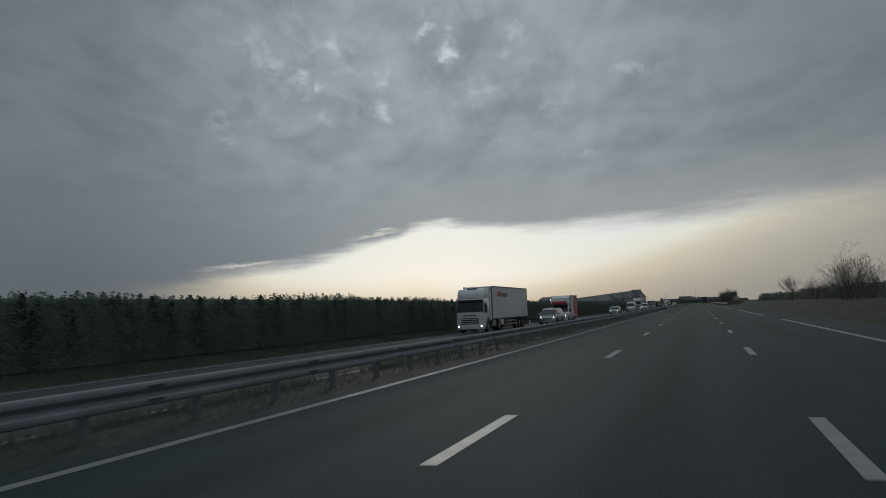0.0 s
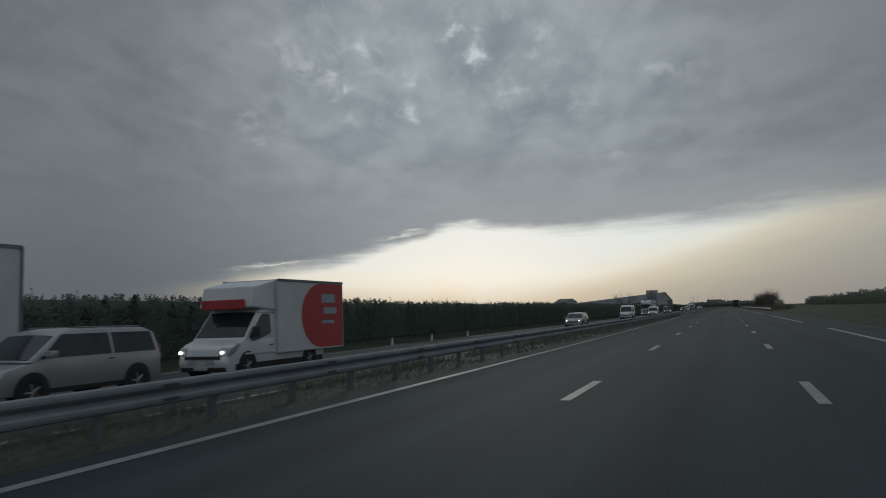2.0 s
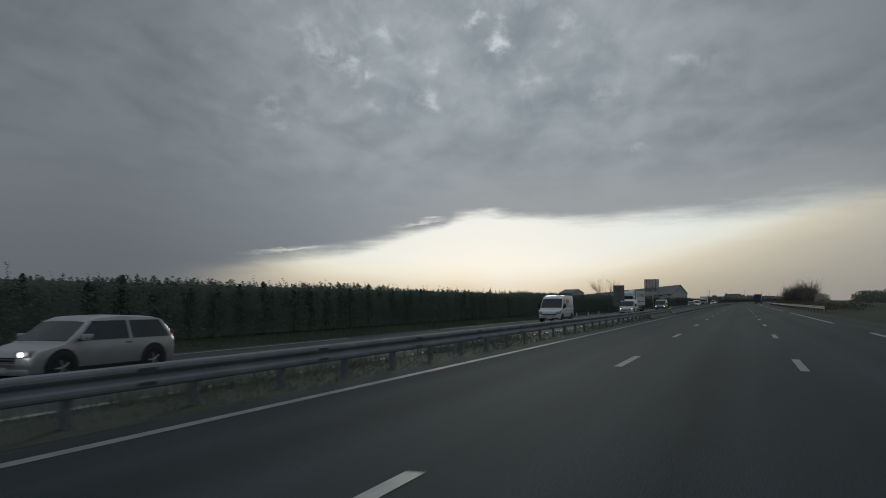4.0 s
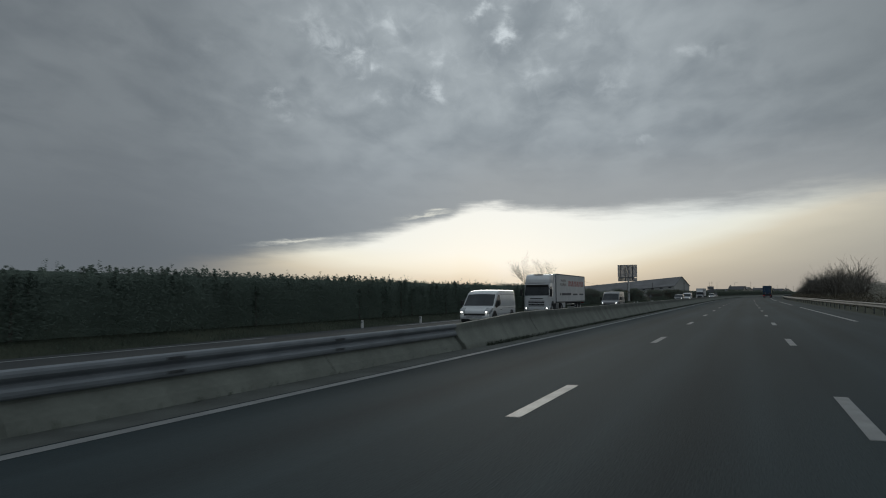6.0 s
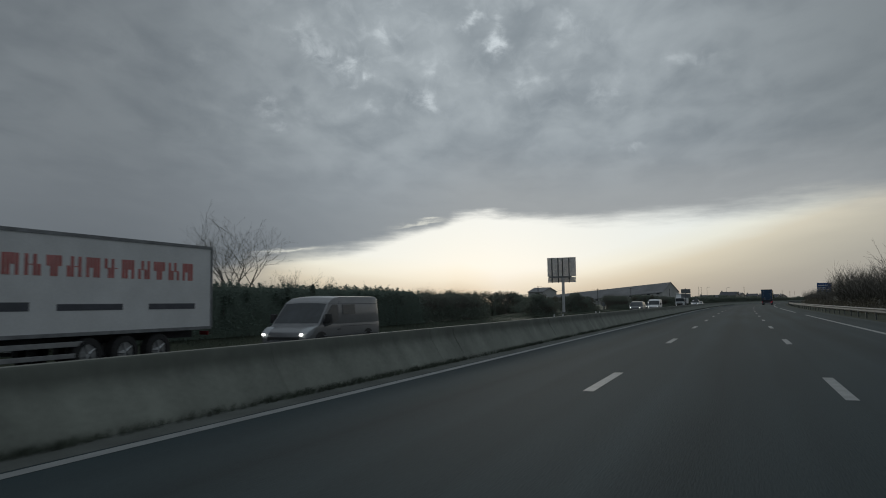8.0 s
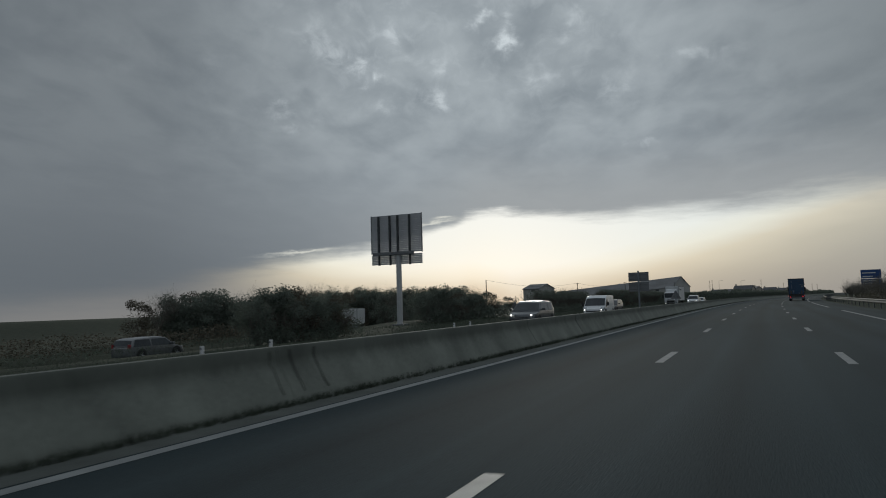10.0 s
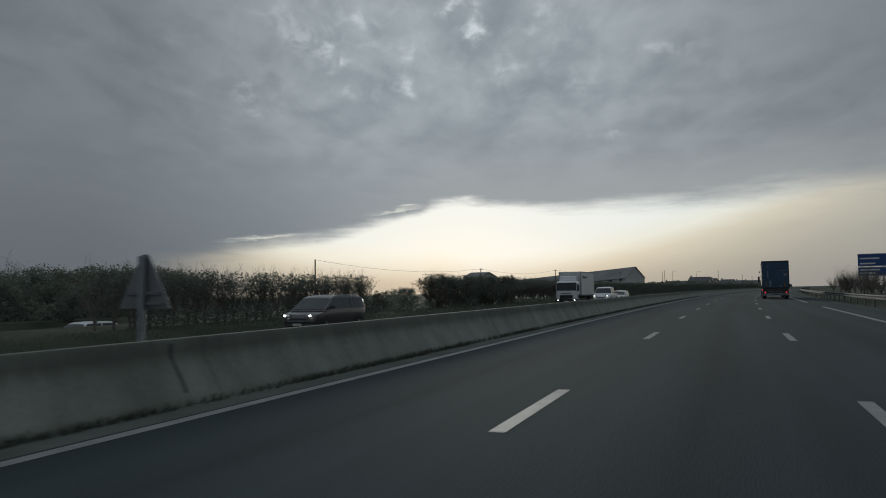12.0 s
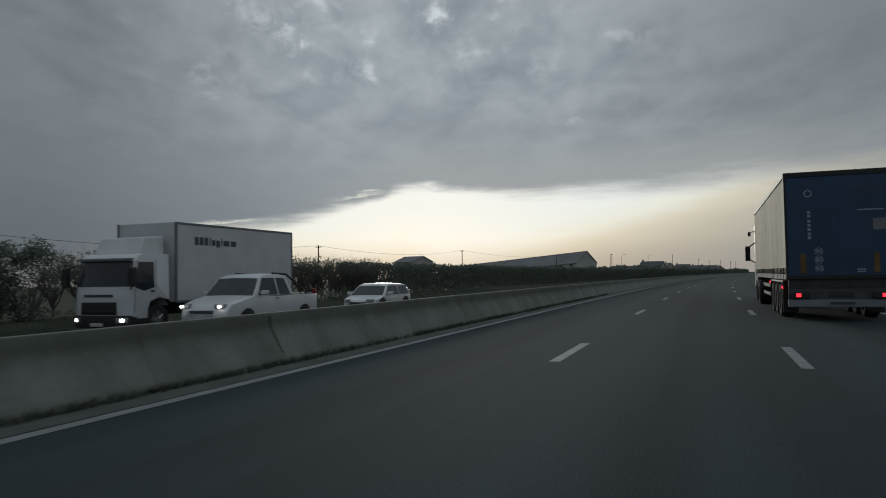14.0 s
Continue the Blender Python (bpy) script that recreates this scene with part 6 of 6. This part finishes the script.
# ---- far buildings ----
def make_hall(name, label, a, b, width, eave, ridge, drop=0.0, base=-14.0):
    """A gabled hall with its ridge from a to b (x, y); doors and a strip of windows on its flank."""
    a, b = Vector((*a, 0)), Vector((*b, 0))
    d = (b - a)
    length = d.length
    m = Matrix.Translation(a) @ Matrix.Rotation(math.atan2(d.y, d.x), 4, "Z")
    top = empty(name, m)
    tagged(top, label, "building")
    h = width / 2
    bm = bmesh.new()
    prof = [(-h, base), (h, base), (h, eave), (0, ridge), (-h, eave)]
    v0 = [bm.verts.new((0, y, z)) for y, z in prof]
    v1 = [bm.verts.new((length, y, z - (drop if z > base else 0))) for y, z in prof]
    bm.faces.new(v0), bm.faces.new(v1[::-1])
    for k in range(5):
        bm.faces.new((v0[k], v1[k], v1[(k + 1) % 5], v0[(k + 1) % 5]))
    bmesh.ops.recalc_face_normals(bm, faces=bm.faces)
    part("wall", bm, SHED_WALL, top)
    for sg in (1, -1):
        bm = bmesh.new()
        o = 0.8
        k = (ridge - eave) / h
        ps = [(-o, 0, ridge + 0.35), (length + o, 0, ridge + 0.35 - drop), (length + o, sg * (h + o), eave - o * k + 0.35 - drop), (-o, sg * (h + o), eave - o * k + 0.35)]
        lo = [(x, y, z - 0.3) for x, y, z in ps]
        vs, ws = [bm.verts.new(p) for p in ps], [bm.verts.new(p) for p in lo]
        bm.faces.new(vs), bm.faces.new(ws[::-1])
        for j in range(4):
            bm.faces.new((vs[j], ws[j], ws[(j + 1) % 4], vs[(j + 1) % 4]))
        bmesh.ops.recalc_face_normals(bm, faces=bm.faces)
        part("roof", bm, SHED_ROOF, top)
        for j in range(int(length // 12)):
            x = 6 + j * 12
            part("window", one_box(x - 2, x + 2, sg * h - 0.1, sg * h + 0.1, eave - 2.4 - drop * x / length, eave - 1.0 - drop * x / length, bevel=0.03), GLASS, top)
    part("large_door", one_box(-0.12, 0.1, -3, 3, base, base + 19, bevel=0.03), SHED_ROOF, top)
    return top


make_hall("warehouse", "long pale warehouse with a grey pitched roof", (-88.5, 1123), (-245, 1185), 40, 12.0, 23.4, 12.0)
make_hall("warehouse", "small pale workshop with a low grey roof", (-176, 897), (-192, 903), 22, 11.5, 15.4)


def make_house(m, w, l, eave, ridge, label="distant rendered house with a slate roof"):
    top = empty("house", m)
    tagged(top, label, "house", "distant houses")
    bm = bmesh.new()
    slab(bm, [(-w / 2, -6.0), (w / 2, -6.0), (w / 2, eave), (0, ridge), (-w / 2, eave)], -l / 2, l / 2)
    part("wall", bm, HOUSE_WALL, top)
    for sg in (1, -1):
        bm = bmesh.new()
        o = 0.35
        k = (ridge - eave) / (w / 2)
        slab(bm, [(0, ridge + 0.05), (0, ridge + 0.25), (sg * (w / 2 + o), eave - o * k + 0.25), (sg * (w / 2 + o), eave - o * k + 0.05)], -l / 2 - o, l / 2 + o)
        part("roof", bm, SLATE, top)
    part("chimney", one_box(-0.4, 0.4, l / 2 - 1.2, l / 2 - 0.3, ridge - 0.8, ridge + 1.2, bevel=0.03), HOUSE_WALL, top)
    for y in (-l / 4, l / 4):
        for z in (1.0, 3.4):
            if z + 1.2 < eave:
                part("window", one_box(-w / 2 - 0.04, -w / 2 + 0.04, y - 0.5, y + 0.5, z, z + 1.2, bevel=0.01), GLASS, top)
    return top


def far(az, dist, z=0.0, turn=0.0):
    """A place seen from the end of the drive at az degrees to the left of the first heading."""
    o = P(424, 0)
    a = radians(az)
    return pose(o.x - dist * math.sin(a), o.y + dist * math.cos(a), z, 0, 0, turn)


for az, dist, w, l, e, r, turn in ((2.05, 430, 9, 15, 6.0, 9.5, 70), (0.9, 480, 8, 12, 5.5, 9.0, 20), (-0.2, 520, 9, 11, 5.0, 8.2, 80), (-1.2, 560, 8, 12, 4.6, 7.6, 40),
                                   (3.6, 470, 9, 24, 4.5, 7.0, 85), (-2.0, 640, 9, 14, 5.0, 8.2, 60), (-2.7, 700, 10, 12, 5, 8.5, 15)):
    make_house(far(az, dist, 0, turn), w * 0.85, l * 0.85, e * 0.82, r * 0.82)


def make_street_lamp(m, h):
    top = empty("street_lamp", m)
    tagged(top, "tall thin street lamp with a curved arm", "street lamp", "street lamps")
    part("pole", one_tube((0, 0, -6.0), (0, 0, h - 0.6), 0.12, 0.07, seg=8), STEEL_DULL, top)
    bm = bmesh.new()
    pts = [Vector((0, 0, h - 0.6)), Vector((0.25, 0, h - 0.15)), Vector((0.9, 0, h)), Vector((1.8, 0, h + 0.02))]
    for p, q in zip(pts, pts[1:]):
        tube(bm, p, q, 0.06, 0.05, 6, caps=False)
    part("arm", bm, STEEL_DULL, top)
    part("head", one_box(1.6, 2.5, -0.15, 0.15, h - 0.06, h + 0.08, bevel=0.03), STEEL_DULL, top)


far_tree = make_conifer(13.0, 1.3)
tagged(far_tree, "tall slender dark tree among the distant houses", "tree")
far_tree.matrix_basis = far(5.2, 400, -1.0)
for az, dist, h in ((4.35, 395, 11.4), (2.35, 400, 11.0)):
    make_street_lamp(far(az, dist, 0, 15), h)
for az, dist, h in ((5.1, 360, 11.0), (0.55, 420, 11.6), (-1.35, 470, 9.5), (-2.1, 500, 9.0), (-2.9, 540, 9.5), (-3.6, 520, 8.5), (-3.95, 560, 8.5)):
    make_wood_pole(far(az, dist, 0, 20), h, True, "distant wooden utility pole with a cross arm", 6.0)


# ---- hedges and trees along the second half ----
bushes = [make_bush_tree(3.1, 1.5), make_bush_tree(3.3, 1.35), make_bush_tree(2.9, 1.6), make_bush_tree(3.2, 1.4, BROWN_LEAVES, "brown-leaved hedgerow tree with an uneven crown", 2800)]
spots = []
for s in np.arange(357.5, 372.5, 1.25):                 # clump beside the billboard
    spots.append((s, -26.0 + RNG.uniform(-0.6, 0.6), GROUND_L, 0.87))
for s in np.arange(335.4, 344.0, 1.0):                  # two bushes grown together before the billboard
    u = -26.2 + RNG.uniform(-0.5, 0.5)
    spots.append((s, u, ground_z(s, u), 0.96 - 0.1 * math.exp(-((s - 340.7) / 0.8) ** 2)))
for s in np.arange(361, 372, 2.0):
    spots.append((s, -28.2, GROUND_L, 0.9))
for k in range(30):                                     # far thicket beyond the slip road
    t = k / 29
    spots.append((391 + 54 * t + RNG.uniform(-2, 2), -93 + 10 * t + RNG.uniform(-3, 3), 9.0, 2.15 + 0.25 * t + 0.3 * RNG.random()))
for k in range(22):
    t = k / 21
    spots.append((398 + 30 * t + RNG.uniform(-2, 2), -80 + 22 * t + RNG.uniform(-3, 3), 9.0, 1.85 + 0.35 * RNG.random()))
for s, u, k in ((415, -27.2, 0.50), (417.2, -27.6, 0.58), (420.6, -27.0, 0.56), (454.0, -45.0, 0.8), (431.0, -46.0, 1.05), (376, -30, 0.6), (381, -41, 0.9), (386, -41.5, 0.9), (388, -42, 0.8), (397, -40, 0.9), (402, -41, 0.8),
                (407, -44, 0.9), (390.5, -43, 1.0), (393, -45.5, 1.1), (394.5, -47, 1.1), (396, -45, 1.1), (396.8, -48, 1.2), (398, -46, 1.1), (395, -52, 1.3), (311, -45, 0.55), (316, -60, 0.6), (322, -75, 0.9), (330, -70, 0.5), (336, -62, 0.5)):
    spots.append((s, u, GROUND_L - (0.3 if -36 < u < -30 else 0), k))
for s in np.arange(424.5, 447, 1.5):                    # second clipped row, leafy
    spots.append((s, -26.4 + RNG.uniform(-0.4, 0.4), GROUND_L, 0.93))
scatter(bushes, spots, 0.88, 1.12)

thin_pollards = [make_pollard(3.3, 620), make_pollard(3.2, 420), make_pollard(3.25, 700)]
scatter(thin_pollards, [(s + RNG.uniform(-0.3, 0.3), -27.3 + RNG.uniform(-0.3, 0.3), GROUND_L, 0.90) for s in np.arange(448.0, 478, 0.95)] +
        [(s + RNG.uniform(-0.3, 0.3), -25.4 + RNG.uniform(-0.3, 0.3), GROUND_L, 0.76) for s in np.arange(286.5, 312.3, 0.9)], 0.93, 1.06)
open_pollards = [make_pollard(3.2, 380, 6, 0.5), make_pollard(3.15, 300, 5, 0.45), make_pollard(3.2, 460, 6, 0.55)]
scatter(open_pollards, [(s + RNG.uniform(-0.25, 0.25), -26.4 + RNG.uniform(-0.2, 0.2), GROUND_L, 0.86) for s in np.arange(387.5, 412, 0.78)], 0.97, 1.03)
pollards = [make_pollard(3.2), make_pollard(3.15, 1200), make_pollard(3.3, 700)]
spots = [(s + RNG.uniform(-0.3, 0.3), -26.9 + RNG.uniform(-0.3, 0.3), GROUND_L, 0.95) for s in np.arange(425, 446, 2.2)]
scatter(pollards, spots, 0.93, 1.06)

bare = [make_bare_tree(6.4), make_bare_tree(5.0), make_bare_tree(5.6, limbs=8)]
scatter(bare, [(275.5, -26.8, GROUND_L, 1.02), (281.5, -27.5, GROUND_L, 0.75), (116.0, 13.2, 0.5, 0.7), (288, -30, GROUND_L, 0.6), (383, -30.2, -0.6, 0.5), (373.5, -29, GROUND_L, 0.62), (320, -48, GROUND_L, 0.5), (393.8, -50, GROUND_L, 0.95)] +
        [(390 + 5.2 * k, -93 + 1.3 * k, 9.0, 1.42 + 0.02 * k) for k in range(11)], 0.9, 1.1)


def leaf_band(name, label, s0, s1, u, z0, h, depth, density, mat, step=1.0, size=(0.05, 0.09), fade=0.12, u_end=None):
    """A long mass of leaves with a ragged top, joined: too many to count."""
    pts, sizes = [], []
    for s in np.arange(s0, s1, step):
        top_h = h * max(0.25, 1 + RNG.normal(0, fade * 0.5))
        uu = u if u_end is None else u + (u_end - u) * (s - s0) / (s1 - s0)
        zz = min(z0, ground_z(s, uu)) if uu < -26 else z0
        n = int(density * step * top_h)
        c = RNG.random((n, 3))
        c[:, 0] = (c[:, 0] - 0.5) * step * 1.5
        c[:, 1] = (c[:, 1] - 0.5) * depth * (1 - 0.25 * c[:, 2])
        c[:, 2] = top_h * c[:, 2] ** 0.8 + RNG.normal(0, 0.07, n)
        t = heading(s)
        p = P(s, uu, zz)
        w = np.stack([p.x + c[:, 1] * math.cos(t) + c[:, 0] * math.sin(t), p.y - c[:, 1] * math.sin(t) + c[:, 0] * math.cos(t), p.z + c[:, 2]], 1)
        pts.append(w)
        sizes.append(size[0] + size[1] * RNG.random(n))
    me = leaf_mesh(name, np.concatenate(pts), np.concatenate(sizes), mat, 0.5)
    return tagged(new(name, me), label, "hedge", kind="stuff")


leaf_band("clipped_hedge", "long dark clipped hedge beside the motorway", 475, 640, -28.2, GROUND_L, 2.75, 2.0, 150, LEAVES, 1.0, (0.08, 0.12), 0.05)
leaf_band("clipped_hedge", "long dark clipped hedge far along the motorway", 640, 900, -29.0, GROUND_L, 2.95, 2.4, 60, LEAVES, 2.0, (0.16, 0.2), 0.06)
leaf_band("scrub", "low scrub at the foot of the roadside trees", 284, 313, -25.0, GROUND_L, 1.15, 1.6, 620, LEAVES, 0.6, (0.04, 0.06), 0.35)
leaf_band("scrub", "low scrub at the foot of the roadside trees", 389.6, 412, -25.8, GROUND_L, 0.75, 1.5, 380, LEAVES, 0.6, (0.04, 0.06), 0.5)
leaf_band("scrub", "low scrub at the foot of the roadside trees", 412, 478, -26.0, GROUND_L, 0.4, 1.2, 120, LEAVES, 0.7, (0.05, 0.08), 0.6)
leaf_band("scrub", "dark bramble scrub between the rows of trees", 410, 425, -28.6, GROUND_L, 1.45, 2.6, 170, LEAVES, 0.6, (0.05, 0.08), 0.45)
leaf_band("scrub", "low scrub under the hedgerow clump", 356, 374, -25.2, GROUND_L, 0.85, 1.6, 160, LEAVES, 0.6, (0.05, 0.08), 0.5)
leaf_band("thicket", "dense dark undergrowth of the far thicket", 391, 446, -91, GROUND_L, 5.2, 9.0, 90, LEAVES, 1.0, (0.12, 0.2), 0.35, -82)
leaf_band("thicket", "dense dark undergrowth of the far thicket", 396, 430, -80, GROUND_L, 4.5, 6.0, 80, LEAVES, 1.0, (0.12, 0.2), 0.35, -57)
leaf_band("bramble_bank", "brown bramble scrub on the bank beyond the slip road", 312, 356, -43.2, GROUND_L, 1.15, 3.0, 190, BROWN_LEAVES, 0.8, (0.045, 0.07), 0.4)
leaf_band("scrub", "low scrub under the bushes before the billboard", 334.4, 345, -25.6, GROUND_L - 0.36, 1.0, 1.6, 300, LEAVES, 0.6, (0.05, 0.06), 0.5)
leaf_band("scrub", "rough dark scrub beyond the slip road", 385, 412, -44.5, GROUND_L, 1.5, 4.0, 100, LEAVES, 0.8, (0.06, 0.1), 0.6)
leaf_band("crest_hedge", "low dark hedge on the crest beyond the slip road", 407, 434, -46, GROUND_L, 1.9, 2.0, 110, LEAVES, 0.8, (0.06, 0.1), 0.5)
leaf_band("field_hedge", "far dark field hedge", 640, 1400, -48, GROUND_L, 3.4, 4.0, 14, LEAVES, 3.0, (0.28, 0.4), 0.45)
leaf_band("field_hedge", "far dark hedge and trees right of the motorway", 130, 1300, 62, 0.0, 4.2, 5.0, 9, LEAVES, 3.0, (0.25, 0.4), 0.6)
leaf_band("bank_hedge", "low dark hedge along the right-hand bank", 20, 330, 27, 0.75, 1.9, 3.0, 70, LEAVES, 1.0, (0.1, 0.14), 0.5)
leaf_band("verge_scrub", "low dark scrub behind the right-hand guard rail", 200, 420, 11.3, -0.1, 1.0, 2.0, 70, BROWN_LEAVES, 0.8, (0.05, 0.08), 0.6)

leaf_band("verge_thicket", "dense grey winter twigs behind the right-hand guard rail", 268, 372, 14.2, -0.1, 2.5, 2.6, 420, TWIGS, 0.7, (0.025, 0.05), 0.22)
thicket = [make_bare_tree(3.6, "bare twiggy roadside shrub", 2, 8), make_bare_tree(3.2, "bare twiggy roadside shrub", 2, 7)]
scatter(thicket, [(s + RNG.uniform(-0.5, 0.5), 12.4 + RNG.uniform(-0.8, 1.8), -0.1, 1.0 + 0.3 * min(1, (s - 276) / 16)) for s in np.arange(276, 356, 2.2)] +
        [(s + RNG.uniform(-1, 1), 14.0 + RNG.uniform(-0.8, 1.6), -0.1, 0.9) for s in np.arange(352, 520, 4.0)], 0.8, 1.25)
right_trees = [make_bush_tree(5.8, 2.6, BROWN_LEAVES, "brown twiggy roadside tree with a full crown", 1500, 2, (0.03, 0.05)), make_bush_tree(4.8, 2.2, BROWN_LEAVES, "smaller brown twiggy roadside tree", 1200, 2, (0.03, 0.05))]
scatter(right_trees, [(90, 15.5, 0.7, 0.85), (96, 17.5, 0.7, 1.2), (104, 19, 0.7, 1.25), (110, 22, 0.7, 1.3), (145, 20.5, 0.8, 0.95), (160, 25, 0.8, 0.9), (149, 27, 0.8, 0.8), (90, 26, 0.8, 0.7), (118, 33, 0.8, 0.7), (185, 36, 0.8, 0.8), (205, 44, 0.5, 0.9),
                      (235, 48, 0, 0.9), (130, 40, 0.8, 0.7)], 0.9, 1.1)


# ---- median grass ----
def grass_strip(name, label, s0, s1, u0, u1, z, n, h, mat):
    s = RNG.uniform(s0, s1, n)
    u = RNG.uniform(u0, u1, n)
    keep = RNG.random(n) < 0.35 + 0.65 * (np.sin(s * 0.9) * np.sin(s * 0.23 + 1) > -0.3)
    s, u = s[keep], u[keep]
    n = len(s)
    t = np.interp(s, _ss, _th)
    x = np.interp(s, _ss, _rx) + u * np.cos(t)
    y = np.interp(s, _ss, _ry) - u * np.sin(t)
    a = RNG.uniform(0, 6.28, n)
    hh = h * RNG.uniform(0.4, 1.2, n)
    w = 0.012
    lean = RNG.normal(0, 0.35, (n, 2)) * hh[:, None]
    base = np.stack([x, y, np.full(n, z) if z is not None else np.array([ground_z(300, v) for v in u])], 1)
    q = np.zeros((n, 3, 3))
    q[:, 0] = base + np.stack([np.cos(a) * w, np.sin(a) * w, np.zeros(n)], 1)
    q[:, 1] = base - np.stack([np.cos(a) * w, np.sin(a) * w, np.zeros(n)], 1)
    q[:, 2] = base + np.stack([lean[:, 0], lean[:, 1], hh], 1)
    me = bpy.data.meshes.new(name)
    me.from_pydata(q.reshape(-1, 3).tolist(), [], np.arange(n * 3).reshape(-1, 3).tolist())
    me.materials.append(mat)
    tagged(new(name, me), label, "grass", kind="stuff")


grass_strip("grass", "short straw-coloured grass on the median", -10, 200, -8.1, -6.35, 0.0, 26000, 0.10, BLADE_MEDIAN)
grass_strip("grass", "taller rough grass behind the median rail", -10, 150, -8.4, -7.5, -0.05, 20000, 0.30, BLADE_MEDIAN)
grass_strip("grass", "rough grass on the far verge", -10, 500, -24.6, -21.3, None, 60000, 0.22, BLADE)
grass_strip("weeds", "dark ragged weeds and dirt along the foot of the barrier", 199, 470, -6.36, -6.20, 0.006, 42000, 0.10, WEED)
